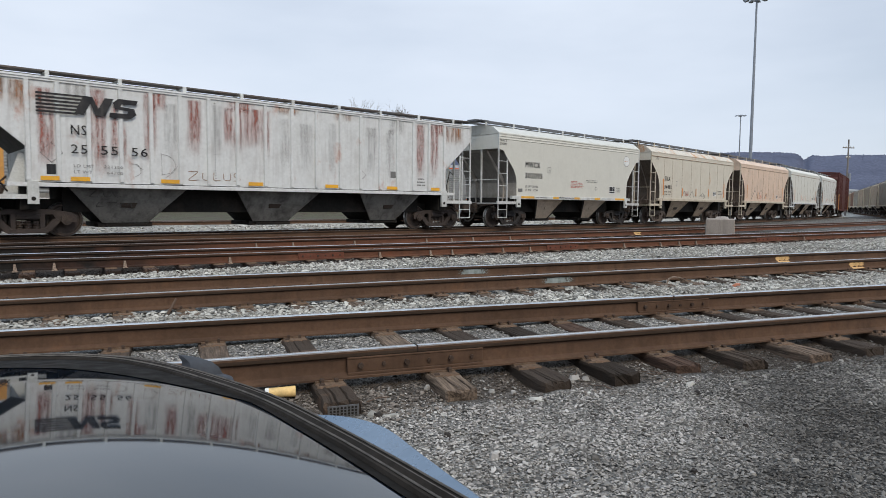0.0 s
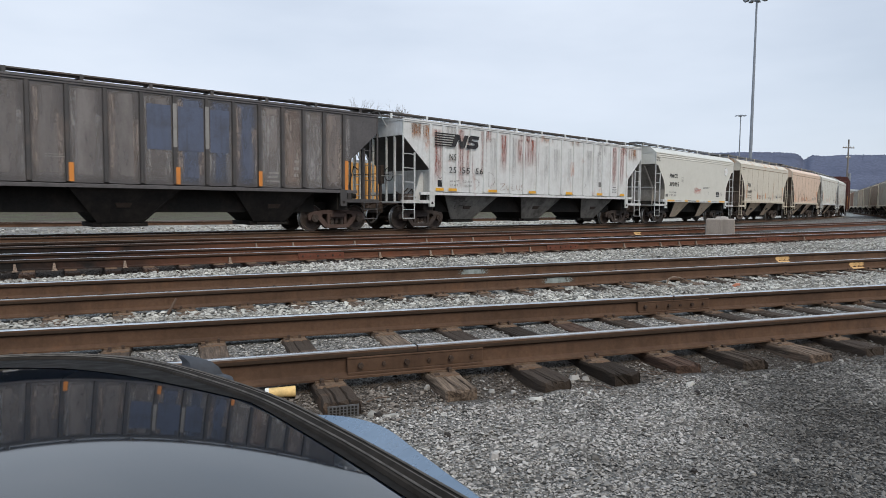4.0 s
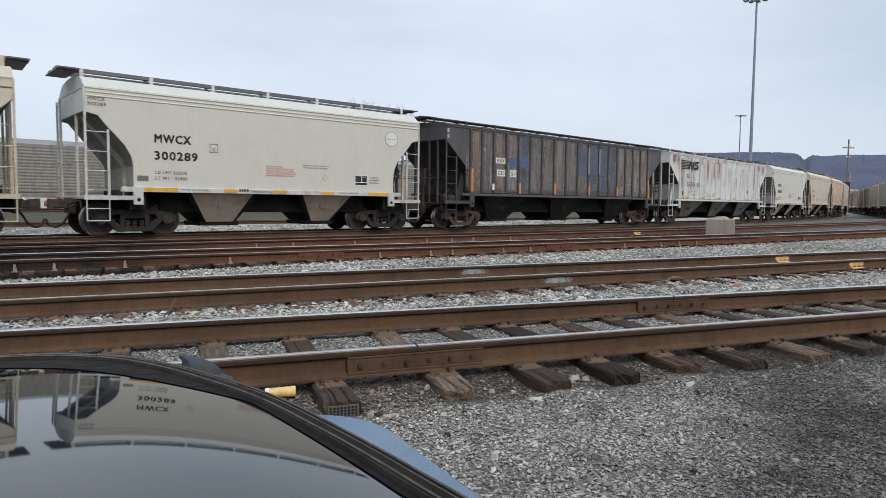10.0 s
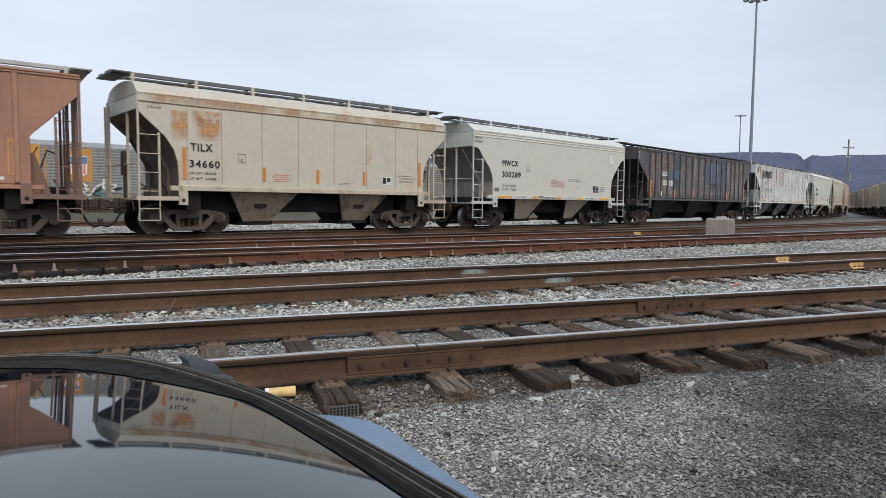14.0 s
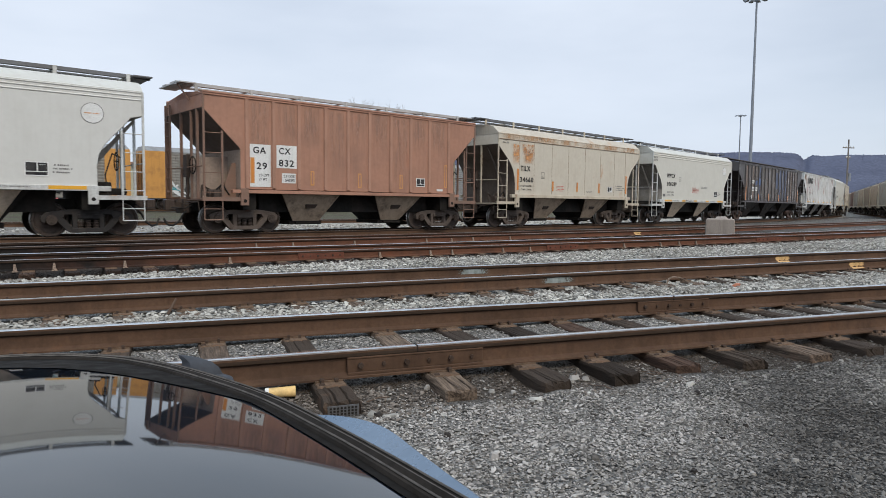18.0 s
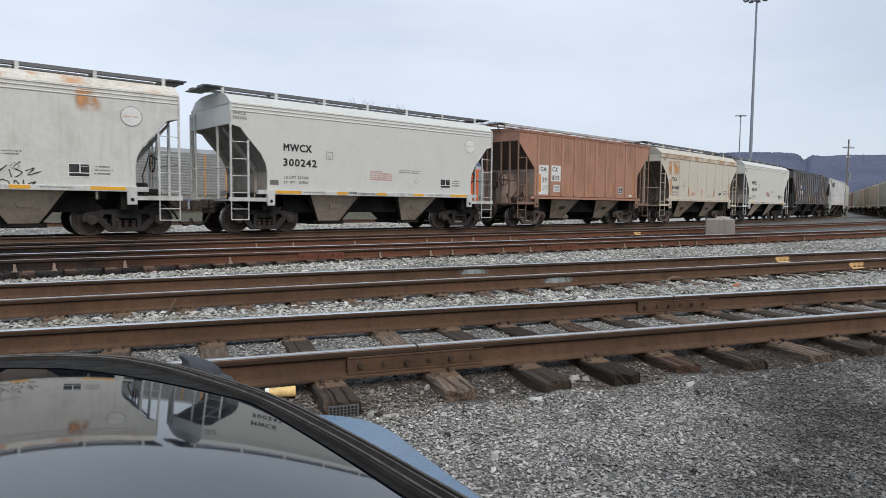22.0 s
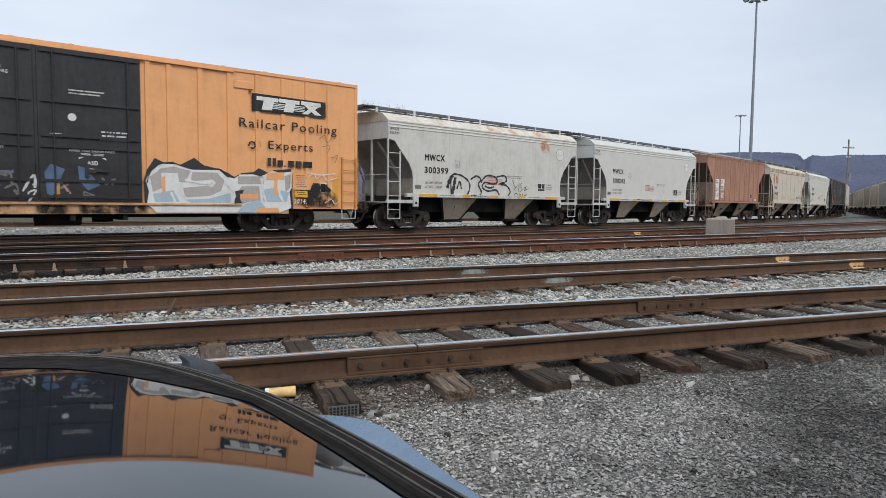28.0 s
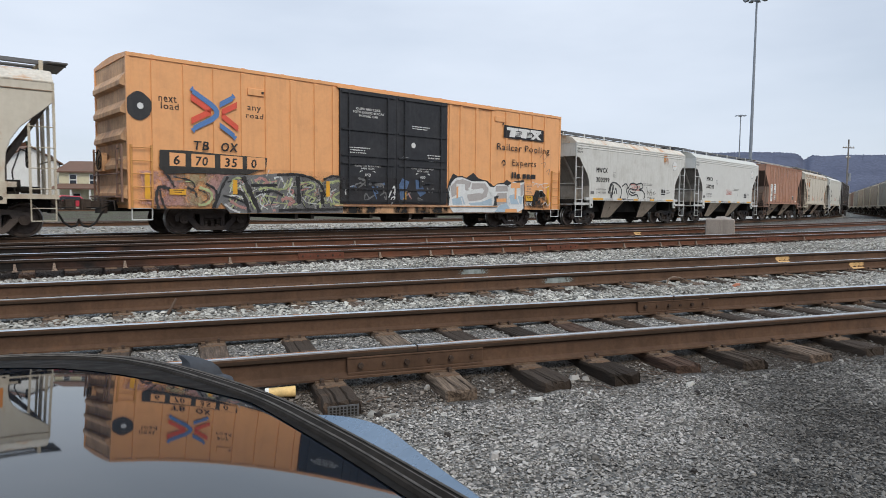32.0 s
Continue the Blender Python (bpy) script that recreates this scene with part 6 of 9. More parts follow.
for c in (3.58, 3.80):
    flat([(-8.33, c), (-8.20, c), (-8.20, c + 0.15), (-8.33, c + 0.15)], y, STENCIL_DULL, black, "white_label")

# brown hopper: two white number panels and hollow stripes
for a, b, c, d in ((-4.12, -3.42, 1.47, 2.80), (-3.22, -2.50, 2.09, 2.82), (-3.03, -2.54, 1.61, 1.93)):
    flat([(a, c), (b, c), (b, d), (a, d)], y, INK_WHITE, gac, "number_panel")
for txt, a, b, c, d in (("GA", -4.02, -3.58, 2.51, 2.72), ("29", -3.90, -3.55, 2.02, 2.24), ("CX", -3.14, -2.72, 2.53, 2.74), ("832", -3.14, -2.60, 2.14, 2.36)):
    letters(txt, a, b, c, d, y - 0.003, INK, gac)
letters("LD LMT", -3.82, -3.48, 1.80, 1.88, y - 0.003, INK, gac)
letters("LT WT", -3.82, -3.55, 1.67, 1.75, y - 0.003, INK, gac)
letters("231500", -2.98, -2.58, 1.79, 1.88, y - 0.003, INK, gac)
letters("54500", -2.92, -2.58, 1.66, 1.75, y - 0.003, INK, gac)
for x, c, d in ((-4.04, 1.58, 2.38), (-1.92, 1.56, 2.04), (-0.03, 1.52, 2.03), (1.80, 1.53, 2.05), (4.0, 1.62, 2.51)):
    flat([(x - 0.07, c), (x + 0.07, c), (x + 0.07, d), (x - 0.07, d)], y - 0.005, STRIPE_FADED, gac, "reflective_stripe")
    flat([(x - 0.035, c + 0.04), (x + 0.035, c + 0.04), (x + 0.035, d - 0.04), (x - 0.035, d - 0.04)], y - 0.008, STRIPE_O if x < -3.5 else BROWN_CAR, gac, "stripe_core")
flat([(2.52, 1.63), (2.95, 1.63), (2.95, 1.95), (2.52, 1.95)], y, INK_WHITE, gac, "stencil_panel")
for a, b, c, d in ((2.55, 2.72, 1.74, 1.92), (2.75, 2.92, 1.74, 1.92), (2.55, 2.92, 1.66, 1.72)):
    flat([(a, c), (b, c), (b, d), (a, d)], y - 0.003, INK, gac, "consolidated_stencil")
flat([(3.55, 1.48), (3.85, 1.48), (3.85, 1.56), (3.55, 1.56)], y, INK_WHITE, gac, "white_label")

for i, x in enumerate((-4.22, -3.32, -2.42, -1.42, -0.52, 0.38, 1.32, 2.24, 3.15)):
    sliver_run(gac, x + 0.12, x + 0.8, 2.9 if i % 3 else 1.8, 4.15, y + 0.003, STAIN_PINK, "faded_run")
# cream hopper: orange rust blooms
for i, (a, b, c, d) in enumerate(((-4.72, -4.34, 2.85, 3.62), (-4.1, -3.30, 3.22, 3.66), (-4.0, -3.34, 2.85, 3.45))):
    sliver_run(til, a, b, c, d, y - 0.006, STAIN_ORANGE, "rust_bloom")
for a in (-5.4, -4.2, -3.0, -1.4, 0.4, 2.2, 3.9):
    sliver_run(til, a, a + 1.5, 3.80, 4.04, y - 0.004, STAIN_SEEP, "rust_bloom")

# black outline lettering sprayed on the last grey hopper
for pts in ([(-2.5, 1.4), (-2.5, 2.1), (-2.0, 2.15), (-1.5, 1.85), (-1.6, 1.4), (-2.1, 1.25), (-2.5, 1.4)], [(-2.2, 1.6), (-2.05, 1.9), (-1.95, 1.6)], [(-1.42, 2.0), (-1.1, 2.15), (-0.85, 2.02), (-0.98, 1.8), (-0.8, 1.5), (-0.95, 1.28)],
            [(-0.85, 1.9), (-0.5, 2.18), (0.0, 2.15), (0.15, 1.95), (-0.1, 1.85), (-0.6, 1.9), (-0.75, 1.7), (-0.4, 1.55), (0.1, 1.6), (0.3, 1.35)], [(-0.6, 1.75), (-0.3, 1.68), (-0.05, 1.74)],
            [(0.1, 2.15), (0.6, 2.22), (0.72, 2.0), (0.4, 1.85), (0.75, 1.8), (0.98, 1.55), (0.8, 1.32)], [(0.3, 1.85), (0.5, 1.92), (0.62, 1.88)]):
    stroke(pts, 0.085, y - 0.002, T_BLACK, m399)
for pts in ([(-2.72, 1.62), (-2.60, 1.95), (-2.42, 2.14)], [(-2.46, 1.36), (-2.36, 1.72), (-2.30, 2.06)]):
    stroke(pts, 0.17, y - 0.004, T_BLACK, m399)
for pts in ([(1.12, 2.05), (1.30, 1.75), (1.45, 1.85), (1.2, 1.6)], [(1.5, 1.75), (1.55, 1.55)], [(1.75, 1.95), (1.6, 1.8), (1.78, 1.68), (1.62, 1.55)], [(1.85, 1.72), (2.05, 1.8), (1.9, 1.62), (2.2, 1.72)], [(1.35, 1.5), (1.22, 1.38), (1.38, 1.3), (1.5, 1.42), (1.35, 1.5)], [(1.6, 1.3), (1.62, 1.48), (1.78, 1.3), (1.8, 1.5)], [(1.9, 1.4), (2.08, 1.45), (1.92, 1.32), (2.15, 1.3)]):
    stroke(pts, 0.03, y - 0.002, T_BLACK, m399)
sliver_run(m399, 3.05, 3.6, 3.4, 3.95, y + 0.001, STAIN_ORANGE, "rust_bloom")
for pts in ([(-1.9, 1.6), (-1.6, 1.9), (-1.4, 1.6), (-1.2, 1.9)], [(-0.9, 1.6), (-0.5, 1.9), (-0.3, 1.55)], [(0.6, 1.6), (1.0, 1.8), (1.4, 1.6), (1.1, 1.5)]):
    stroke(pts, 0.04, y - 0.002, INK_GREY, til2)
for pts in ([(-3.4, 1.55), (-2.6, 2.2), (-2.0, 1.6)], [(-1.6, 1.55), (-1.5, 2.1), (-1.0, 2.2), (-0.8, 1.6)], [(-0.4, 1.6), (0.1, 2.0), (0.4, 1.6)]):
    stroke(pts, 0.06, y - 0.002, INK_GREY, tanh)


# ---- the orange boxcar ----
def boxcar(label, centre, length, paint, end_paint, detailed=True):
    car = thing("boxcar", label, "railcar")
    e, w, top, low = length / 2, 1.60, 5.05, 0.78
    MOVING_CARS.append((car, centre, length - 5.15))
    part("body", Shape().box(-e + 0.06, e - 0.06, -w, w, low, top - 0.06), paint, car)
    part("side_sill", Shape().box(-e + 2.9, e - 2.6, -w - 0.02, -w + 0.06, 0.62, 0.84), end_paint, car, bevel=0.01)
    part("side_sill", Shape().box(-e + 2.9, e - 2.6, w - 0.06, w + 0.03, 0.62, 0.92), paint, car, bevel=0.01)
    rf = Shape()
    ring = [(-w - 0.03, top - 0.10), (-w - 0.03, top), (-0.7, top + 0.07), (0, top + 0.09), (0.7, top + 0.07), (w + 0.03, top), (w + 0.03, top - 0.10)]
    for x in (-e, e):
        rf.v += [(x, a, b) for a, b in ring]
    rf.f = [(i, 7 + i, 8 + i, i + 1) for i in range(6)] + [tuple(range(7)), tuple(range(13, 6, -1)), (0, 6, 13, 7)]
    rf.m = [0] * len(rf.f)
    part("roof", rf, paint, car)
    for k in range(14):
        x = -e + 0.7 + k * (length - 1.4) / 13
        part("roof_rib", Shape().box(x - 0.05, x + 0.05, -w - 0.02, w + 0.02, top - 0.02, top + 0.018).box(x - 0.05, x + 0.05, -0.75, 0.75, top + 0.05, top + 0.11), paint, car)
    left = (-8.68, -7.80, -6.92, -6.05, -5.25, -4.38, -3.50, -2.80)
    right = (2.52, 3.10, 3.98, 4.86, 5.75, 6.62, 7.46, 8.28)
    for x in left + right:
        for s in (-1, 1):
            h = 0.075
            part("rib", Shape().hull([(x - h, s * w, low + 0.04), (x + h, s * w, low + 0.04), (x + h * 0.85, s * (w + 0.045), low + 0.07), (x - h * 0.85, s * (w + 0.045), low + 0.07)][::s],
                                     [(x - h, s * w, top - 0.12), (x + h, s * w, top - 0.12), (x + h * 0.85, s * (w + 0.045), top - 0.15), (x - h * 0.85, s * (w + 0.045), top - 0.15)][::s]), paint, car)
    for k in (-1, 1):
        for s in (-1, 1):
            part("corner_post", Shape().box(*sorted((k * (e - 0.10), k * (e + 0.01))), *sorted((s * (w - 0.06), s * (w + 0.02))), low - 0.02, top - 0.02), paint, car, bevel=0.01)
        part("end_sheet", Shape().box(*sorted((k * (e - 0.08), k * (e - 0.03))), -w + 0.05, w - 0.05, low + 0.1, top - 0.05), end_paint, car)
        for z in (1.15, 1.95, 2.75, 3.50, 4.25):
            x0, x1 = k * (e - 0.04), k * (e + 0.11)
            part("end_corrugation", Shape().hull([(x0, -w + 0.12, z - 0.12), (x0, w - 0.12, z - 0.12), (x0, w - 0.12, z + 0.30), (x0, -w + 0.12, z + 0.30)][::k],
                                                 [(x1, -w + 0.2, z - 0.06), (x1, w - 0.2, z - 0.06), (x1, w - 0.2, z + 0.06), (x1, -w + 0.2, z + 0.06)][::k]), end_paint, car)
        ladder(car, *sorted((k * (e - 0.08), k * (e - 0.62))), -w - 0.06, 0.8, 2.55, STEEL_O, 5)
        stirrup(car, *sorted((k * (e - 0.08), k * (e - 0.62))), -w - 0.02, 0.46, STEEL_W)
        cross_ladder(car, k * (e + 0.12), -1.45, -1.0, 0.95, 2.55, STEEL_R, 5)
        cross_ladder(car, k * (e + 0.12), 0.95, 1.4, 0.95, 2.55, STEEL_R, 5)
        part("crossover_platform", Shape().box(*sorted((k * e, k * (e + 0.28))), -1.35, 1.35, 1.08, 1.13).tube((k * (e + 0.14), -1.4, 1.75), (k * (e + 0.14), 1.4, 1.75), 0.02, 6), STEEL_R, car)
        part("draft_sill", Shape().box(*sorted((k * (e - 2.2), k * (e + 0.25))), -0.35, 0.35, 0.68, 1.0), UNDER, car)
        coupler(car, k * (e + 0.28), k)
        if k < 0:
            ringp = [(k * (e + 0.2), 0.55 + 0.28 * math.cos(a), 2.2 + 0.28 * math.sin(a)) for a in np.linspace(0, 2 * math.pi, 17)]
            bw = Shape().line(ringp, 0.018, 5)
            for a in range(5):
                bw.tube((k * (e + 0.2), 0.55, 2.2), (k * (e + 0.2), 0.55 + 0.28 * math.cos(a * 1.257), 2.2 + 0.28 * math.sin(a * 1.257)), 0.013, 5)
            part("brake_wheel", bw, UNDER, car)
            part("brake_housing", Shape().box(-e - 0.18, -e - 0.02, 0.3, 0.85, 1.85, 2.4), end_paint, car, bevel=0.02)
    part("centre_sill", Shape().box(-e + 2, e - 2, -0.3, 0.3, 0.5, 0.8), UNDER, car)
    for x in (-4.2, -3.6, -1.2, 0.6, 1.9):
        part("cross_bearer", Shape().box(x - 0.06, x + 0.06, -w + 0.05, w - 0.05, 0.45, 0.8), UNDER, car)
    part("brake_reservoir", Shape().tube((-0.2, -0.9, 0.5), (0.9, -0.9, 0.5), 0.2, 12).tube((1.2, -0.9, 0.52), (1.7, -0.9, 0.52), 0.14, 10), UNDER, car)
    for s in (-1, 1):
        truck(car, s * (length - 5.15) / 2, TRUCK)
    return car


tbox = boxcar("tall orange-yellow boxcar with black doors and sprayed graffiti", -71.74, 18.8, ORANGE, ORANGE_END)
y = -1.606
# pair of black plug doors
for a, b in ((-2.60, -0.24), (-0.16, 2.32)):
    door = part("door", Shape().box(a, b, -1.68, -1.58, 0.96, 4.90), DOOR_BLACK, tbox, "black double plug door", bevel=0.01)
    for z in (4.80, 3.54, 2.66, 2.38, 1.50, 1.08):
        part("door_rib", Shape().box(a + 0.06, b - 0.06, -1.725, -1.68, z - 0.035, z + 0.035), DOOR_BLACK, door)
    for x in (a + 0.35, b - 0.35):
        part("lock_rod", Shape().tube((x, -1.72, 0.98), (x, -1.72, 4.86), 0.025, 6), DOOR_BLACK, door)
    part("door_handle", Shape().box(a + 1.1, a + 1.6, -1.76, -1.71, 1.75, 1.82).box(a + 1.05, a + 1.15, -1.75, -1.68, 1.6, 1.95), DOOR_BLACK, door)
yd = -1.686
part("door_seam", Shape().box(-0.235, -0.165, -1.668, -1.60, 0.97, 4.89), DOOR_BLACK, tbox)
part("door_track", Shape().box(-2.8, 5.2, -1.70, -1.60, 0.88, 0.93), ORANGE_END, tbox)
part("door_track", Shape().box(-2.7, 5.0, -1.68, -1.60, 4.90, 4.96), ORANGE, tbox)
for i, row in enumerate(("CLOSE AND LOCK", "BOTH DOORS BEFORE", "MOVING CAR")):
    hw = (0.52, 0.66, 0.40)[i]
    letters(row, -1.42 - hw, -1.42 + hw, 4.24 - i * 0.12, 4.32 - i * 0.12, yd, INK_WHITE, tbox)
for cx in (-1.45, 1.08):
    letters("CLOSE THIS DOOR FIRST" if cx < 0 else "OPEN THIS DOOR FIRST", cx - 0.55, cx + 0.55, 2.27, 2.33, yd, INK_WHITE, tbox)
    letters("OPEN  CLOSE", cx - 0.28, cx + 0.28, 2.18, 2.24, yd, INK_WHITE, tbox)
    letters("ASD", cx - 0.13, cx + 0.13, 1.93, 2.04, yd, INK_WHITE, tbox)
    flat([(cx - 0.1, 1.72), (cx + 0.08, 1.72), (cx + 0.08, 1.82), (cx - 0.1, 1.86)], yd, INK_WHITE, tbox, "white_label")
    for s in (-1, 1):
        flat([(cx + s * 0.2, 2.14), (cx + s * 0.34, 2.07), (cx + s * 0.32, 2.13)], yd, INK_WHITE, tbox, "arrow_mark")
bars(3, -2.25, -1.35, 2.68, 2.94, yd, INK_WHITE, tbox, seed=31)
bars(2, 0.55, 1.45, 3.72, 3.88, yd, INK_WHITE, tbox, seed=32)
bars(3, 1.25, 2.1, 2.55, 2.85, yd, INK_WHITE, tbox, seed=33)
bars(2, 0.05, 0.42, 2.58, 2.72, yd, INK_WHITE, tbox, seed=34)
dot = [(0.62 + 0.1 * math.cos(a), 3.16 + 0.1 * math.sin(a)) for a in np.linspace(0, 2 * math.pi, 20)[:-1]]
flat(dot, yd, INK_WHITE, tbox, "round_label")
# lettering and emblems of the orange side
letters("next", -8.55, -8.05, 3.80, 3.98, y, INK, tbox, bold=0.012)
letters("load", -8.49, -7.99, 3.60, 3.79, y, INK, tbox, bold=0.012)
letters("any", -5.90, -5.46, 3.76, 3.95, y, INK, tbox, bold=0.012)
letters("road", -5.95, -5.38, 3.58, 3.74, y, INK, tbox, bold=0.012)
letters("TB", -7.63, -7.15, 2.50, 2.76, y - 0.048, INK, tbox, slant=0.15)
letters("OX", -6.79, -6.27, 2.50, 2.77, y - 0.048, INK, tbox, slant=0.15)
rag = [(-8.57, 2.44), (-7.82, 2.46), (-6.94, 2.42), (-5.29, 2.38), (-5.32, 2.09), (-5.94, 1.83), (-6.89, 1.82), (-7.67, 1.82), (-8.41, 1.76), (-8.59, 1.94)]
flat(rag, y - 0.068, INK_SOOT, tbox, "painted_over_band")
for x0, x1, txt, w0, w1 in ((-8.30, -7.85, "6", -8.2, -8.02), (-7.68, -6.98, "70", -7.57, -7.2), (-6.81, -6.11, "35", -6.68, -6.3), (-5.96, -5.36, "0", -5.84, -5.66)):
    flat([(x0, 2.0), (x1, 2.0), (x1, 2.37), (x0, 2.38)], y - 0.070, ORANGE, tbox, "number_panel")
    letters(txt, w0, w1, 2.04, 2.31, y - 0.072, INK, tbox, slant=0.1)


def straight(a, b, w, y0, material, name="emblem_arm"):
    """A straight painted bar with upright ends."""
    return flat([(a[0], a[1] - w), (b[0], b[1] - w), (b[0], b[1] + w), (a[0], a[1] + w)], y0, material, tbox, name)


# crossed arrows: a blue bend with red wedges inside, broken blue and red arms on its other side
stroke([(-7.20, 3.945), (-7.05, 3.85), (-6.92, 3.72), (-6.90, 3.58), (-7.02, 3.45), (-7.18, 3.35)], 0.185, y - 0.051, BLUE, tbox, "emblem_bend", wobble=0.0)
for a, b, w, mt, lift in (((-7.62, 4.20), (-7.15, 3.915), 0.085, BLUE, 0.049), ((-7.60, 3.11), (-7.14, 3.375), 0.085, BLUE, 0.049), ((-6.80, 3.88), (-6.38, 4.13), 0.085, BLUE, 0.047), ((-6.80, 3.28), (-6.34, 2.98), 0.085, BLUE, 0.047),
                          ((-7.66, 4.02), (-7.06, 3.66), 0.095, RED, 0.045), ((-7.65, 3.33), (-7.06, 3.66), 0.095, RED, 0.045), ((-6.74, 3.66), (-6.26, 3.93), 0.095, RED, 0.045), ((-6.74, 3.58), (-6.22, 3.22), 0.095, RED, 0.045)):
    straight(a, b, w, y - lift, mt)
for tx, tz, sx, sz in ((-7.60, 4.19, -1, 1), (-7.58, 3.12, -1, -1), (-6.40, 4.12, 1, 1), (-6.36, 2.99, 1, -1)):
    flat([(tx - sx * 0.01, tz + sz * 0.15), (tx + sx * 0.10, tz + sz * 0.02), (tx - sx * 0.04, tz - sz * 0.04)][::int(sx * sz)], y - 0.052, BLUE, tbox, "emblem_point")
eye_ring = [(-9.09 + 0.36 * math.cos(a) * (1 + 0.04 * math.sin(5 * a)), 3.62 + 0.38 * math.sin(a) * (1 + 0.05 * math.cos(4 * a))) for a in np.linspace(0, 2 * math.pi, 31)[:-1]]
flat([(max(a, -9.40), b) for a, b in eye_ring], -1.626, T_BLACK, tbox, "sprayed_disc")
flat([(-9.05 + 0.085 * math.cos(a), 3.62 + 0.09 * math.sin(a)) for a in np.linspace(0, 2 * math.pi, 15)[:-1]], -1.629, T_WHITE, tbox, "sprayed_dot")
flat([(5.56, 3.82), (8.14, 3.80), (8.14, 4.32), (5.56, 4.36)], y - 0.047, INK, tbox, "emblem_field")
for a in (5.72, 6.46, 7.24):
    flat([(a, 4.16), (a + 0.72, 4.15), (a + 0.72, 4.27), (a, 4.28)], y - 0.050, INK_WHITE, tbox, "emblem_block")
    if a < 7:
        flat([(a + 0.16, 3.88), (a + 0.5, 3.88), (a + 0.58, 4.17), (a + 0.24, 4.17)], y - 0.050, INK_WHITE, tbox, "emblem_block")
    else:
        flat([(a + 0.02, 3.87), (a + 0.24, 3.87), (a + 0.74, 4.2), (a + 0.5, 4.2)], y - 0.050, INK_WHITE, tbox, "emblem_block")
        flat([(a + 0.5, 3.87), (a + 0.74, 3.87), (a + 0.28, 4.2), (a + 0.04, 4.2)], y - 0.052, INK_WHITE, tbox, "emblem_block")
letters("Railcar Pooling", 5.15, 8.56, 3.20, 3.57, y - 0.05, INK, tbox, bold=0.006)
letters("Experts", 6.10, 7.66, 2.58, 2.93, y - 0.05, INK, tbox, bold=0.006)
stroke([(5.44, 2.72), (5.5, 2.84), (5.6, 2.84), (5.66, 2.74), (5.6, 2.66), (5.5, 2.68)], 0.055, y - 0.05, INK, tbox, "sprayed_curl")
for k in range(4):
    flat([(5.98, 3.94 + 0.05 * k), (7.36, 3.93 + 0.05 * k), (7.36, 3.955 + 0.05 * k), (5.98, 3.965 + 0.05 * k)], y - 0.0485, INK_WHITE, tbox, "emblem_line")
for k, (wd, hi) in enumerate(((0.11, 2.39), (0.11, 2.39), (0.19, 2.33), (0.05, 2.17), (0.21, 2.33), (0.22, 2.33), (0.33, 2.33))):
    a = 6.07 + (0, 0.17, 0.33, 0.56, 0.70, 0.96, 1.23)[k]
    flat([(a, 2.13), (a + wd, 2.13), (a + wd, hi), (a, hi)], y - 0.05, INK, tbox, "stencil_bar")
stroke([(5.62, 2.82), (5.78, 2.90), (5.82, 2.74), (5.68, 2.66)], 0.07, y, INK, tbox)
for a, b, c, d in ((-5.9, -5.35, 4.28, 4.50), (5.02, 5.62, 4.46, 4.68)):
    part("route_board", Shape().box(a, b, -1.64, -1.60, c, d), ORANGE, tbox, bevel=0.01)
for x, c, d in ((-8.92, 1.05, 1.78), (-6.36, 1.22, 1.66), (-3.08, 1.20, 1.72), (0.22, 1.14, 1.68), (3.0, 1.2, 1.7), (8.55, 1.0, 1.9)):
    flat([(x - 0.07, c), (x + 0.07, c), (x + 0.07, d), (x - 0.07, d)], y - (0.080 if x < -2.7 else 0.012) if abs(x) > 2.7 else yd - 0.002, STRIPE, tbox, "reflective_stripe")
letters("LD LMT", -8.28, -7.85, 1.66, 1.74, y - 0.078, INK_GREY, tbox)
letters("LT WT", -8.28, -7.92, 1.52, 1.60, y - 0.078, INK_GREY, tbox)
flat([(-8.32, 1.18), (-7.85, 1.18), (-7.85, 1.34), (-8.32, 1.34)], y - 0.080, STRIPE, tbox, "yellow_label")
bars(2, -8.28, -7.9, 1.2, 1.32, y - 0.083, INK, tbox, seed=42)
flat([(7.0, 1.30), (7.42, 1.30), (7.42, 1.50), (7.0, 1.50)], y - 0.008, STRIPE, tbox, "yellow_label")
flat([(7.95, 1.32), (8.38, 1.32), (8.38, 1.66), (7.95, 1.66)], y - 0.008, INK_WHITE, tbox, "stencil_panel")
flat([(7.98, 1.35), (8.15, 1.35), (8.15, 1.63), (7.98, 1.63)], y - 0.011, INK, tbox, "consolidated_stencil")
flat([(8.18, 1.45), (8.34, 1.45), (8.34, 1.63), (8.18, 1.63)], y - 0.011, INK, tbox, "consolidated_stencil")
bars(5, 6.95, 7.35, 1.6, 2.1, y, STRIPE, tbox, seed=43)


def blob(rnd, x, z, rx, rz, n=11, rough=0.3):
    return [(x + rx * math.cos(2 * math.pi * i / n) * (1 + rnd.uniform(-rough, rough)), z + rz * math.sin(2 * math.pi * i / n) * (1 + rnd.uniform(-rough, rough))) for i in range(n)]


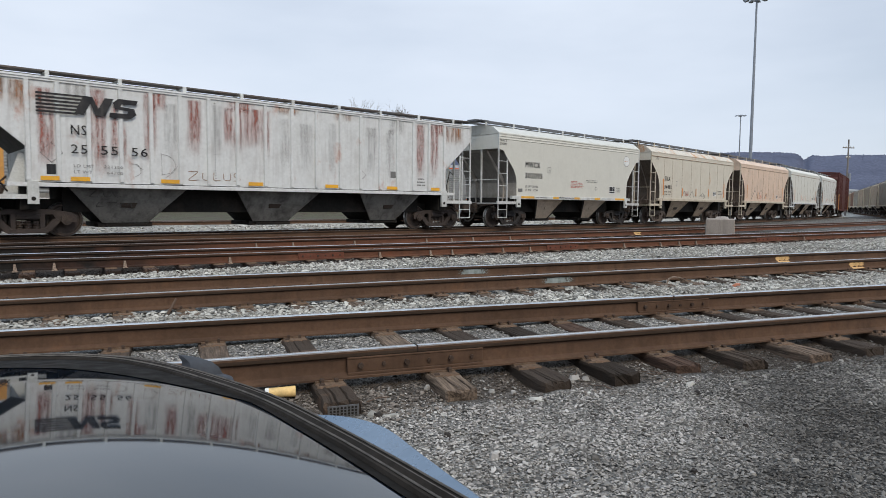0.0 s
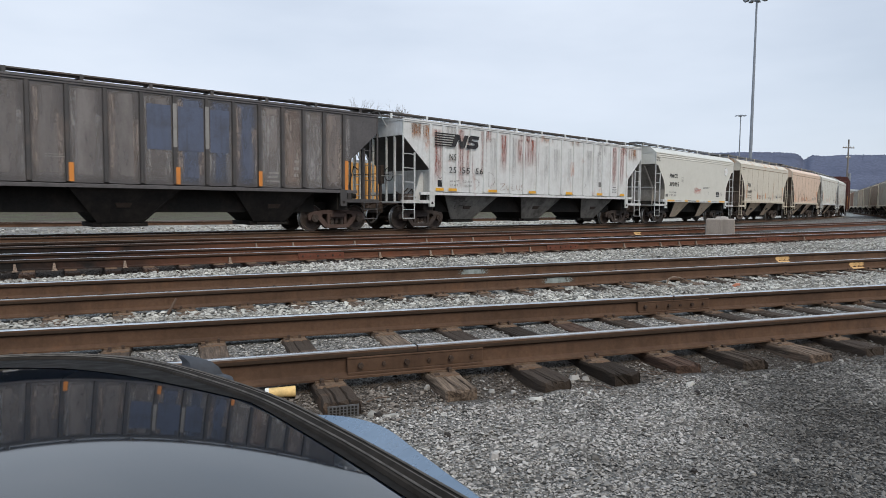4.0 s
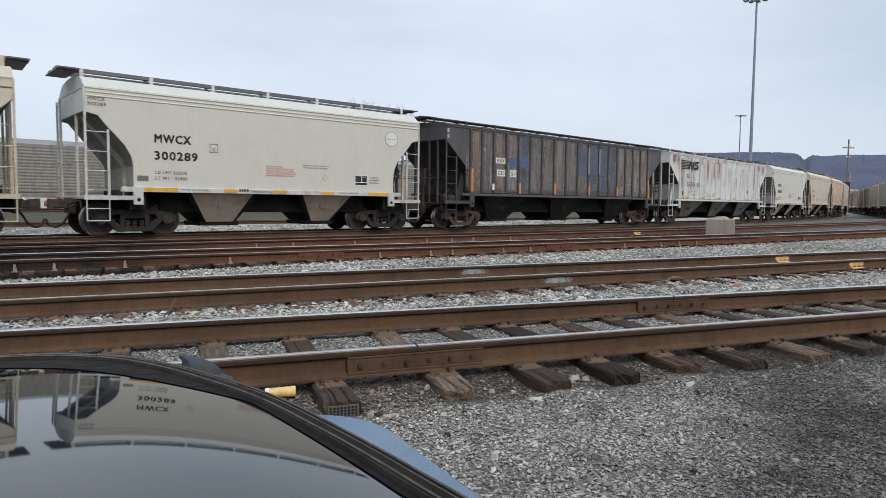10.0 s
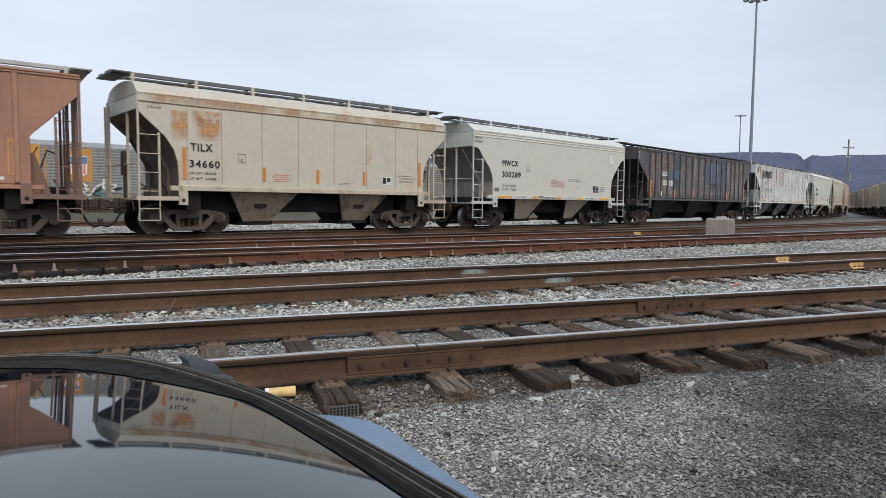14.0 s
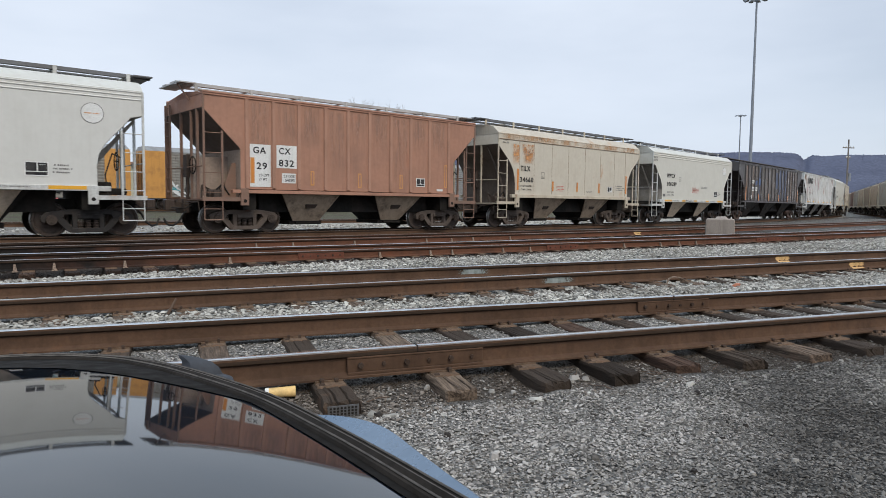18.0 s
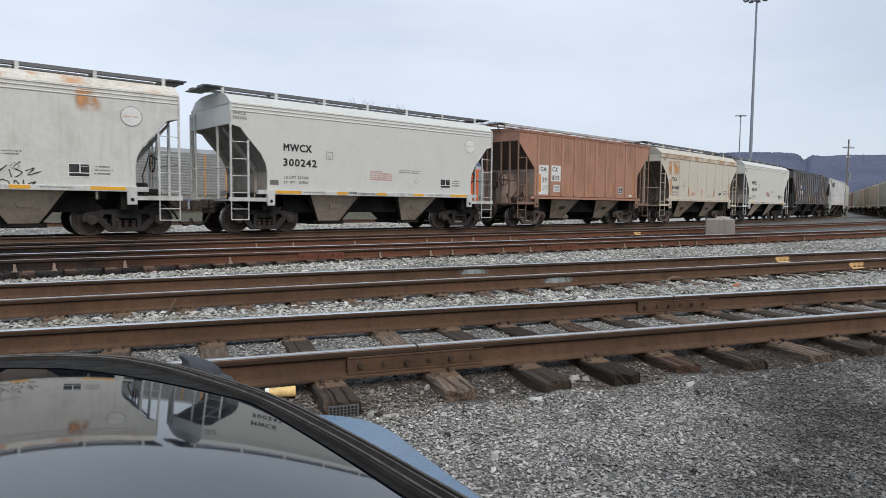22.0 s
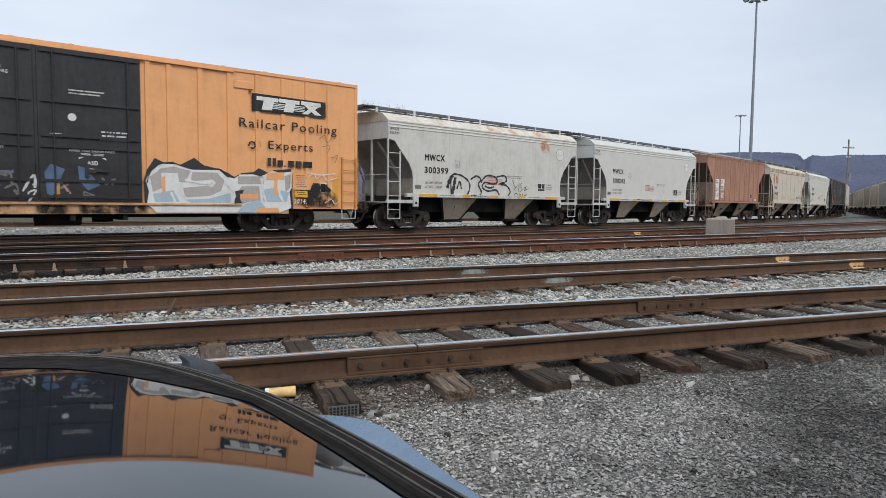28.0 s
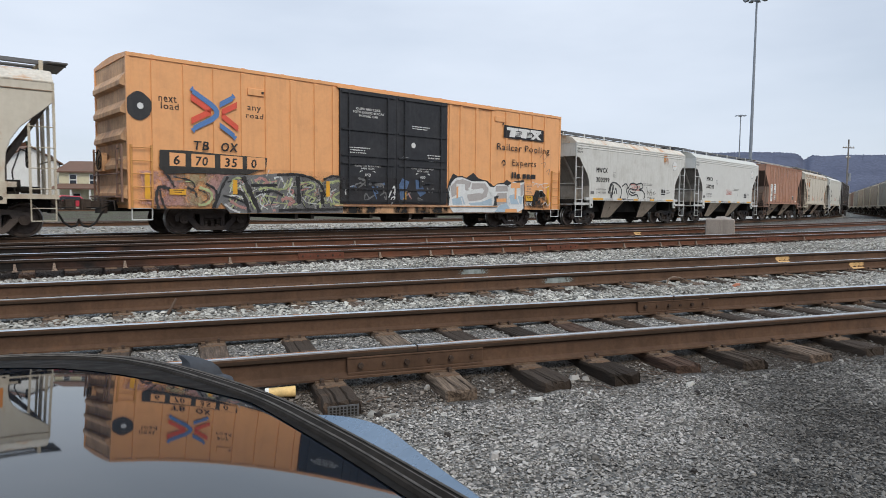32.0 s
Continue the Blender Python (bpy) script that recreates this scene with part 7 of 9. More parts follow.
# wildstyle lettering along the lower left half: washes, a dark ground, angular bars, then the heavy outlines
rnd = random.Random(77)
PINK_WASH = stain("pink_spray_wash", (0.60, 0.36, 0.33), 1.1, 0.12, False)
OLIVE_WASH = stain("olive_spray_wash", (0.50, 0.42, 0.26), 1.0, 0.12, False)
for a, b, c, d, mt in ((-9.2, -8.1, 0.82, 1.86, PINK_WASH), (-8.6, -7.4, 0.82, 1.60, PINK_WASH), (-8.0, -6.6, 0.82, 1.80, OLIVE_WASH), (-7.3, -6.3, 1.0, 1.9, PINK_WASH)):
    flat([(a, c), (b, c), (b, d), (a, d)], y - 0.0462 - 0.0004 * (a + 9.2), mt, tbox, "sprayed_wash")
flat([(-6.69, 1.77), (-6.31, 1.82), (-5.79, 1.82), (-4.96, 1.91), (-4.22, 1.95), (-3.7, 1.86), (-3.29, 1.65), (-3, 1.89), (-2.47, 1.86), (-2.47, 0.65), (-6.51, 0.65), (-6.79, 0.97), (-6.93, 0.76), (-7, 1.17)], y - 0.0485, T_GREY, tbox, "sprayed_ground")
for i in range(250):
    x, z = rnd.uniform(-6.55, -2.85), rnd.uniform(0.86, 1.68)
    lean, reach = rnd.choice((0.25, 0.45, 1.0, 1.25, 1.9, 2.1)) + rnd.uniform(-0.12, 0.12), rnd.uniform(0.07, 0.20)
    dx, dz = reach * math.cos(lean), reach * math.sin(lean)
    ends = [(min(max(x + k * dx, -6.8), -2.7), min(max(z + k * dz, 0.72), 1.76)) for k in (-1, 0.1, 1)]
    stroke(ends, rnd.uniform(0.020, 0.055), y - 0.050 - 0.00003 * i, rnd.choice((T_LIME, T_STONE, T_LIME, T_WHITE, T_STONE, T_PINK, T_GREY, T_BLACK, T_BLACK)), tbox, steps=2)
for k, (pts, mt, wd) in enumerate((([(-5.71, 1.65), (-5.48, 1.74), (-5.27, 1.61), (-5.43, 1.55)], T_PINK, 0.1),
             ([(-4.8, 1.05), (-4.58, 1.13), (-4.37, 1.02), (-4.58, 0.91)], T_PINK, 0.13),
             ([(-4.58, 1.44), (-4.37, 1.36), (-4.46, 1.22)], T_PINK, 0.07),
             ([(-6.51, 1.02), (-6.26, 0.87), (-6, 0.79)], T_PINK, 0.09),
             ([(-6.88, 1.84), (-6.79, 1.64)], T_PINK, 0.08),
             ([(-5.11, 0.72), (-5.01, 0.74)], T_PINK, 0.09),
             ([(-6.51, 1.44), (-6.36, 1.7), (-6.1, 1.71)], T_LIME, 0.07),
             ([(-6.1, 1.45), (-5.84, 1.03), (-5.58, 0.69)], T_LIME, 0.05),
             ([(-7.86, 1.57), (-7.59, 1.56)], T_LIME, 0.04),
             ([(-7.45, 1.41), (-7.14, 1.29), (-7.09, 1.09), (-7.26, 0.91), (-7.49, 0.89)], T_LIME, 0.09),
             ([(-5.58, 1.38), (-5.27, 1.45), (-4.85, 1.4), (-4.58, 1.49), (-4.43, 1.78)], T_LIME, 0.07),
             ([(-4.11, 1.62), (-3.7, 1.66), (-3.58, 1.47), (-3.93, 1.29), (-3.58, 1.12), (-3.82, 0.95)], T_LIME, 0.07),
             ([(-3.06, 1.66), (-2.62, 1.73), (-2.5, 1.44), (-2.87, 1.19), (-2.56, 1.02)], T_LIME, 0.09),
             ([(-3, 0.96), (-2.47, 0.93)], T_LIME, 0.08),
             ([(-5.38, 1.2), (-4.96, 1.15)], T_LIME, 0.05),
             ([(-5.11, 0.99), (-4.58, 0.94)], T_LIME, 0.04),
             ([(-6.69, 0.92), (-6.46, 0.76), (-6.21, 0.66)], T_WHITE, 0.07),
             ([(-6.58, 1.15), (-6.31, 1.18), (-6.1, 1.08)], T_WHITE, 0.05),
             ([(-5.48, 1.14), (-5.53, 0.93), (-5.27, 0.77)], T_WHITE, 0.04),
             ([(-5.06, 1.75), (-4.85, 1.81), (-4.75, 1.65)], T_WHITE, 0.07),
             ([(-4.4, 1.61), (-4.52, 1.33), (-4.34, 1.16)], T_WHITE, 0.05),
             ([(-3.99, 1.51), (-3.7, 1.49)], T_WHITE, 0.05),
             ([(-4.05, 1.17), (-3.88, 1), (-3.52, 0.95)], T_WHITE, 0.04),
             ([(-5.79, 1.09), (-5.48, 1.25)], T_WHITE, 0.04),
             ([(-2.94, 1.37), (-2.75, 1.46)], T_WHITE, 0.05),
             ([(-6.21, 1.5), (-6.1, 1.29)], T_WHITE, 0.06),
             ([(-5.32, 1.8), (-5.22, 2.02)], T_WHITE, 0.03),
             ([(-8.62, 0.76), (-8.68, 1.09), (-8.6, 1.38), (-8.36, 1.36), (-8.26, 1.27)], T_BLACK, 0.1),
             ([(-8.43, 0.76), (-8.55, 1.09), (-8.58, 1.31)], T_BLACK, 0.07),
             ([(-8.45, 1.82), (-8.3, 1.63), (-8.17, 1.39)], T_BLACK, 0.08),
             ([(-8.19, 1.69), (-7.73, 1.6), (-7.59, 1.43), (-7.73, 1.28)], T_BLACK, 0.05),
             ([(-7.81, 1.4), (-7.59, 1.28), (-7.54, 1.11)], T_BLACK, 0.07),
             ([(-7.26, 1.52), (-7, 1.37), (-6.93, 1.12), (-7.07, 0.79)], T_BLACK, 0.08),
             ([(-7.49, 1.34), (-7.26, 1.24), (-7.21, 1.07), (-7.38, 0.96)], T_BLACK, 0.03),
             ([(-6.58, 1.75), (-6.79, 1.38), (-7, 0.81)], T_BLACK, 0.08),
             ([(-6.1, 1.77), (-5.84, 1.25), (-5.56, 0.66)], T_BLACK, 0.16),
             ([(-6.41, 1.36), (-6.1, 1.21), (-5.9, 0.66)], T_BLACK, 0.13),
             ([(-6.74, 1.18), (-6.31, 1.08), (-6, 0.93)], T_BLACK, 0.06),
             ([(-5.84, 1.51), (-4.96, 1.54)], T_BLACK, 0.1),
             ([(-5.69, 1.25), (-5.11, 1.34), (-4.75, 1.21)], T_BLACK, 0.08),
             ([(-4.96, 1.86), (-4.28, 1.9), (-3.7, 1.8), (-3.35, 1.59), (-3.2, 1.24)], T_BLACK, 0.1),
             ([(-4.22, 1.84), (-4.17, 0.94)], T_BLACK, 0.17),
             ([(-3.32, 1.36), (-3.29, 0.95)], T_BLACK, 0.15),
             ([(-3.26, 1.76), (-2.87, 1.9), (-2.47, 1.8), (-2.47, 1.47), (-2.47, 1.02)], T_BLACK, 0.08),
             ([(-2.47, 1.56), (-2.47, 1.02)], T_BLACK, 0.13),
             ([(-4.91, 0.73), (-4.17, 0.75), (-3.29, 0.76), (-2.5, 0.78)], T_BLACK, 0.1))):
    stroke(pts, wd, y - 0.059 - 0.0003 * k, mt, tbox)
for i in range(16):
    x, z = rnd.uniform(-2.4, 2.1), rnd.uniform(1.1, 1.8)
    pts = [(x, z)] + [(min(max(x + rnd.uniform(-0.3, 0.3), -2.5), 2.2), z + rnd.uniform(-0.25, 0.25)) for _ in range(3)]
    stroke(pts, rnd.uniform(0.04, 0.09), yd - 0.001 - 0.0004 * i, rnd.choice([T_GREY, T_WHITE, T_BLACK, T_COBALT, T_PINK, T_GREY]), tbox)
flat([(0.0, 1.15), (0.12, 1.1), (0.42, 1.8), (0.1, 1.92), (-0.05, 1.7)], yd - 0.009, T_COBALT, tbox, "sprayed_fill")
flat([(0.75, 1.5), (0.95, 1.25), (1.25, 1.4), (0.9, 1.85), (0.72, 1.9)], yd - 0.009, T_COBALT, tbox, "sprayed_fill")
SOOT_SPRAY = stain("black_overspray", (0.03, 0.029, 0.028), 1.6, 0.15, False)
VEIL = stain("sooty_road_film", (0.065, 0.056, 0.052), 0.22, 0.1, False)
for a, b, c, d, dy in ((-9.2, -5.6, 0.62, 2.0, 0.075), (-6.2, -2.4, 0.62, 2.05, 0.077), (-4.6, -2.2, 0.62, 1.9, 0.079)):
    flat([(a, c), (b, c), (b, d), (a, d)], y - dy, VEIL, tbox, "road_film")
for a, b in ((-2.75, 0.3), (-0.3, 2.6)):
    flat([(a, 0.8), (b, 0.8), (b, 1.95), (a, 1.95)], yd - 0.046 - 0.002 * (a > -1), VEIL, tbox, "road_film")
for a, b in ((-2.7, -1.5), (-1.6, -0.6), (-0.3, 0.5), (0.7, 1.7), (1.5, 2.5)):
    flat([(a, 0.62), (b, 0.62), (b, 0.86), (a, 0.86)], -1.6225, SOOT_SPRAY, tbox, "soot_run")
for a in (-5.40, 5.52):
    part("board_catch", Shape().box(a - 0.05, a + 0.03, -1.66, -1.64, 4.36, 4.42), SPRING, tbox, "rusty spring catch")
# pale block piece on the lower right
flat([(2.36, 1.56), (2.46, 1.88), (2.67, 2.21), (2.93, 2.09), (3.19, 2.13), (3.29, 2.0), (3.78, 2.27), (4.06, 2.06), (4.51, 1.97), (4.8, 1.86), (4.98, 1.75), (5.22, 1.88), (5.59, 1.92), (5.77, 2.05), (6.09, 1.92), (6.28, 2.01), (6.88, 2.07), (6.94, 0.78), (2.38, 0.93)], y - 0.046, T_BLACK, tbox, "sprayed_shadow")
flat([(2.42, 1.56), (2.51, 1.78), (2.82, 2.05), (3.21, 2.06), (3.72, 1.92), (4.51, 1.94), (4.74, 1.75), (4.98, 1.7), (5.16, 1.83), (5.59, 1.85), (5.83, 1.79), (6.22, 1.98), (6.48, 1.93), (6.89, 1.98), (6.89, 1.46), (6.81, 1.33), (6.87, 0.81), (6.47, 0.66), (2.69, 0.66), (2.44, 0.93), (2.5, 1.25)], y - 0.049, T_WHITE, tbox, "sprayed_outline")
PIECE = (([(2.53, 1.67), (2.82, 1.92), (3.19, 1.99), (3.67, 1.88), (3.5, 1.54), (3.33, 1.54), (3.3, 1.8), (2.84, 1.8), (2.85, 1.36), (2.6, 1.25)], T_STONE), ([(3.71, 1.85), (4.45, 1.86), (4.67, 1.63), (4.56, 1.31), (4.21, 1.16), (3.49, 1.1), (3.44, 1.38), (4.16, 1.46), (4.3, 1.42), (4.4, 1.56), (4.31, 1.66), (3.66, 1.57)], T_STONE),
         ([(5.1, 1.77), (5.91, 1.8), (5.93, 1.56), (5.09, 1.53)], T_STONE), ([(5.21, 1.47), (5.77, 1.49), (5.83, 1.02), (5.45, 1.0), (5.21, 0.92), (4.97, 0.96), (5.06, 1.29)], T_STONE), ([(6.64, 1.84), (6.86, 1.9), (6.84, 1.48), (6.67, 1.3)], T_STONE),
         ([(2.6, 1.19), (3.17, 1.31), (3.34, 0.98), (2.66, 0.96)], T_SKY), ([(3.49, 1.04), (4.21, 1.08), (4.85, 1.26), (4.88, 0.96), (3.65, 0.95)], T_SKY), ([(5.05, 0.67), (5.33, 0.94), (5.76, 1.06), (5.98, 0.83), (5.7, 0.66)], T_SKY), ([(5.86, 1.37), (6.21, 1.44), (6.79, 1.32), (6.72, 1.01), (5.92, 1.01)], T_SKY),
         ([(2.85, 1.68), (2.95, 1.7), (2.94, 1.24), (2.85, 1.22)], ORANGE), ([(5.0, 1.32), (5.29, 1.37), (5.15, 1.1), (5.21, 0.96), (4.97, 0.93)], T_BLACK), ([(6.03, 1.92), (6.62, 1.95), (6.62, 1.72), (6.02, 1.7)], ORANGE), ([(6.27, 1.71), (6.39, 1.72), (6.38, 1.23), (6.26, 1.23)], ORANGE), ([(5.15, 1.24), (5.74, 1.25), (5.74, 1.1), (5.15, 1.09)], ORANGE), ([(5.7, 0.81), (6.4, 0.81), (6.44, 0.66), (5.67, 0.66)], ORANGE))
for k, (poly, mt) in enumerate(PIECE):
    flat(poly, y - 0.052 - 0.0006 * k, mt, tbox, "sprayed_fill")
for pts, mt, wd in (([(2.45, 1.5), (2.55, 1.82), (2.85, 2.06), (3.2, 2.08), (3.7, 1.95), (4.5, 1.97), (4.78, 1.72)], T_BLACK, 0.035), ([(3.34, 1.55), (3.35, 1.3), (3.55, 1.05)], T_WHITE, 0.09), ([(3.5, 1.62), (4.1, 1.52), (4.3, 1.6)], T_WHITE, 0.07), ([(4.7, 1.6), (4.95, 1.3), (4.9, 0.95)], T_WHITE, 0.12), ([(5.85, 1.75), (5.9, 1.3), (6.0, 1.0)], T_WHITE, 0.09), ([(6.5, 1.7), (6.45, 1.3), (6.6, 1.0)], T_WHITE, 0.09), ([(3.1, 1.25), (3.2, 0.9), (2.9, 0.75)], T_WHITE, 0.08)):
    stroke(pts, wd, y - 0.064, mt, tbox)
flat([(6.92, 1.39), (7.56, 1.41), (7.67, 1.66), (8.14, 1.6), (8.58, 1.24), (8.65, 0.84), (6.92, 0.8)], y - 0.047, SOOT_SPRAY, tbox, "sprayed_shadow")
flat([(6.94, 1.41), (7.53, 1.41), (7.53, 1.92), (6.94, 1.92)], y - 0.050, ORANGE, tbox, "stencil_panel")
bars(6, 7.0, 7.46, 1.46, 1.88, y - 0.053, INK_GREY, tbox, seed=44)
flat([(7.01, 1.16), (7.46, 1.16), (7.46, 1.37), (7.01, 1.37)], y - 0.050, STRIPE, tbox, "yellow_label")
bars(2, 7.05, 7.42, 1.2, 1.33, y - 0.053, INK, tbox, seed=45)
letters("2014.", 6.96, 7.42, 0.95, 1.11, y - 0.052, T_WHITE, tbox, slant=0.15)
for pts in ([(7.4, 2.0), (7.9, 1.92), (8.5, 1.98)], [(7.5, 1.84), (7.7, 1.95), (7.8, 1.78), (8.0, 1.93), (8.2, 1.75), (8.6, 1.85)], [(8.1, 0.98), (8.35, 1.1), (8.5, 0.95), (8.7, 1.1)]):
    stroke(pts, 0.03, y - 0.052, T_WHITE, tbox)
for pts in ([(7.9, 3.1), (8.1, 3.25), (8.2, 3.0), (8.4, 3.2)], [(8.0, 2.85), (8.3, 2.9), (8.2, 2.65)], [(8.35, 2.5), (8.6, 2.6), (8.5, 2.35)]):
    stroke(pts, 0.022, y - 0.049, INK_GREY, tbox)

boxcar("dull red boxcar far up the train", 111.0, 16.5, RED_CAR, RED_CAR)


# ---- passing rack train on the far main track ----
RACK_LEN = 28.3


def rack_run(t):
    """Metres that the slowing rack train has gone since its first gap passed."""
    return 12.156 * (t - 1.35) - 0.01813 * (t - 1.35) ** 2


RACK_START = -5.2  # x on its line where a gap stands at its passing time


def rack_place(n):
    def place(t):
        d = (RACK_LEN / 2 + RACK_LEN * n - rack_run(t)) * math.cos(REAR_TH)
        x, y, th = LINE_7(RACK_START + d)
        return pose(x, y, REAR_Z, 0, 0, math.degrees(th))
    return place


def panel_mesh(width, z0, z1, ridges, material, name):
    h = (z1 - z0) / ridges
    prof = [(0.0, z0)] + [(yy, z0 + (k + f) * h) for k in range(ridges) for yy, f in ((-0.035, 0.25), (-0.035, 0.6), (0.0, 0.85), (0.0, 1.0))]
    n = len(prof)
    sh = Shape().add([(x, yy, zz) for x in (-width / 2, width / 2) for yy, zz in prof], [(i, n + i, n + i + 1, i + 1) for i in range(n - 1)])
    return sh.mesh(name, [material])


RACK_PANELS = {}


def rack_car(n, label, sheet, trim, posts, marks):
    car = thing("rack_car", label, "railcar", group="rack cars of the passing train")
    REAR_CARS.append((car, rack_place(n)))
    half, w, top = RACK_LEN / 2 - 0.55, 1.52, 5.35
    if sheet.name not in RACK_PANELS:
        RACK_PANELS[sheet.name] = panel_mesh(1.18, 1.35, 5.2, 15, sheet, "rack_panel")
    part("core", Shape().box(-half + 0.1, half - 0.1, -w + 0.08, w - 0.08, 1.2, top - 0.1), STEEL_B, car)
    part("deck", Shape().box(-half, half, -w, w, 0.95, 1.32), AUTO_DULL, car, bevel=0.02)
    part("roof", Shape().hull([(-half, -w, top - 0.14), (half, -w, top - 0.14), (half, w, top - 0.14), (-half, w, top - 0.14)], [(-half + 0.2, -0.8, top + 0.36), (half - 0.2, -0.8, top + 0.36), (half - 0.2, 0.8, top + 0.36), (-half + 0.2, 0.8, top + 0.36)]), AUTO_GREY, car)
    part("top_rail", Shape().box(-half, half, -w - 0.04, -w + 0.06, top - 0.20, top - 0.08), trim if trim is AUTO_RED else AUTO_GREY, car)
    count = 20
    pitch = (2 * half - 3.2) / count
    for k in range(count):
        part("rack_panel", RACK_PANELS[sheet.name], sheet, car, m=pose(-half + 1.6 + (k + 0.5) * pitch, -w - 0.005, 0) @ Matrix.Diagonal((pitch * 0.985 / 1.18, 1, 1, 1)))
    for x in posts:
        part("rack_post", Shape().box(x * half - 0.07, x * half + 0.07, -w - 0.07, -w + 0.02, 1.3, 5.2), trim, car)
    for k in (-1, 1):
        part("end_door", Shape().box(*sorted((k * half, k * (half - 2.1))), -w - 0.055, w + 0.055, 1.0, top - 0.08), trim, car, bevel=0.03)
        for yy in (-0.9, 0.0, 0.9):
            part("door_seam", Shape().box(*sorted((k * half, k * (half + 0.03))), yy - 0.03, yy + 0.03, 1.1, top - 0.2), UNDER, car)
        part("coupler", Shape().box(*sorted((k * (half - 0.3), k * (half + 0.62))), -0.12, 0.12, 0.72, 1.0), UNDER, car)
        fr = part("truck_frame", FRAME_MESHES[TRUCK.name], TRUCK, car, m=pose(k * (half - 2.6), 0, 0))
        for dx in (-0.89, 0.89):
            part("wheelset", WHEEL_MESH, WHEEL, fr, m=pose(dx, 0, WHEEL_R))
    rnd = random.Random(500 + n)
    for kind, x in marks:
        yy = -w - 0.05
        if kind == "shield":
            flat([(x - 1.05, 2.35), (x + 1.05, 2.35), (x + 1.05, 5.1), (x - 1.05, 5.1)], yy, AUTO_YELLOW, car, "yellow_panel")
            flat([(x - 0.62, 3.0), (x, 2.6), (x + 0.62, 3.0), (x + 0.68, 4.5), (x - 0.68, 4.5)], yy - 0.003, INK_WHITE, car, "shield_emblem")
            flat([(x - 0.64, 3.85), (x + 0.64, 3.85), (x + 0.66, 4.42), (x - 0.66, 4.42)], yy - 0.006, BLUE, car, "shield_band")
            for k in range(4):
                flat([(x - 0.5 + k * 0.28, 3.0), (x - 0.36 + k * 0.28, 3.0), (x - 0.36 + k * 0.28, 3.82), (x - 0.5 + k * 0.28, 3.82)], yy - 0.006, RED, car, "shield_stripe")
        if kind == "block":
            flat([(x - 0.85, 3.28), (x + 0.85, 3.28), (x + 0.85, 4.12), (x - 0.85, 4.12)], yy, SPRING, car, "emblem_field")
            for k in range(3):
                gx = x - 0.76 + k * 0.52
                flat([(gx, 3.36), (gx + 0.46, 3.36), (gx + 0.46, 4.04), (gx, 4.04)], yy - 0.003, AUTO_YELLOW, car, "emblem_block")
                flat([(gx + 0.14, 3.54), (gx + 0.46, 3.58), (gx + 0.46, 3.66), (gx + 0.14, 3.62)], yy - 0.006, SPRING, car, "emblem_slot")
                flat([(gx, 3.76), (gx + 0.32, 3.80), (gx + 0.32, 3.88), (gx, 3.84)], yy - 0.006, SPRING, car, "emblem_slot")
        if kind == "tag":
            for i in range(12):
                cx, cz = x + rnd.uniform(-2.4, 2.4), rnd.uniform(1.5, 2.2)
                pts = [(cx, cz)] + [(cx + rnd.uniform(-0.8, 0.8), cz + rnd.uniform(-0.5, 0.5)) for _ in range(4)]
                stroke(pts, 0.14, yy - 0.001 * i, rnd.choice([T_WHITE, T_BLACK, T_WHITE, T_BLACK, T_WHITE, T_TEAL]), car)
        if kind == "piece":
            for i in range(6):
                cx = x - 2.6 + i * 1.05
                flat(blob(rnd, cx, 2.8, 0.55, 1.15, 9, 0.18), yy - 0.001 * i, rnd.choice([T_PINK, T_PINK, T_GREY]), car, "sprayed_fill")
                stroke([(cx - 0.4, 1.9), (cx - 0.2, 3.6), (cx + 0.3, 3.3), (cx, 2.6), (cx + 0.4, 1.9)], 0.14, yy - 0.012, T_BLACK, car)
    return car


GREY_LABEL, RED_LABEL = "galvanised enclosed rack car with yellow ends and posts", "galvanised enclosed rack car with vermilion ends and posts"
for n, sheet, trim, posts, marks in ((-2, AUTO_GREY, AUTO_YELLOW, (-0.5, 0.5), ()), (-1, AUTO_GREY, AUTO_YELLOW, (-0.6, 0.0, 0.62), ()), (0, AUTO_GREY, AUTO_RED, (-0.8, -0.62, -0.2, 0.3, 0.72), ()), (1, AUTO_GREY, AUTO_YELLOW, (-0.5, 0.2, 0.75), ()),
                                  (2, AUTO_DULL, AUTO_YELLOW, (-0.7, 0.1, 0.6), ()), (3, AUTO_DULL, AUTO_YELLOW, (-0.48, -0.44, 0.1, 0.55, 0.78), (("tag", 8.0),)), (4, AUTO_DULL, AUTO_YELLOW, (-0.74, -0.1, 0.5), (("tag", -5.0),)), (5, AUTO_GREY, AUTO_YELLOW, (-0.82, -0.58, -0.1, 0.4), (("shield", -8.7), ("tag", -8.5))),
                                  (6, AUTO_DULL, AUTO_YELLOW, (-0.7, 0.35, 0.62), (("block", -6.75), ("tag", -6.6), ("tag", -4.2), ("tag", 7.5))), (7, AUTO_DULL, AUTO_YELLOW, (-0.6, 0.0, 0.7), (("tag", -8.5), ("piece", 8.6))), (8, AUTO_GREY, AUTO_YELLOW, (-0.68, -0.46, 0.0, 0.35, 0.7), (("block", -6.8),)), (9, AUTO_GREY, AUTO_RED, (-0.84, -0.5, 0.1, 0.6), (("tag", 4.5),)), (10, AUTO_GREY, AUTO_RED, (-0.5, 0.2, 0.7), ())):
    rack_car(n, RED_LABEL if trim is AUTO_RED else GREY_LABEL, sheet, trim, posts, marks)


# ---- the parked car under the camera ----
RIGHT, AHEAD = Vector((0.93124, -0.36440, 0)), Vector((0.36440, 0.93124, 0))
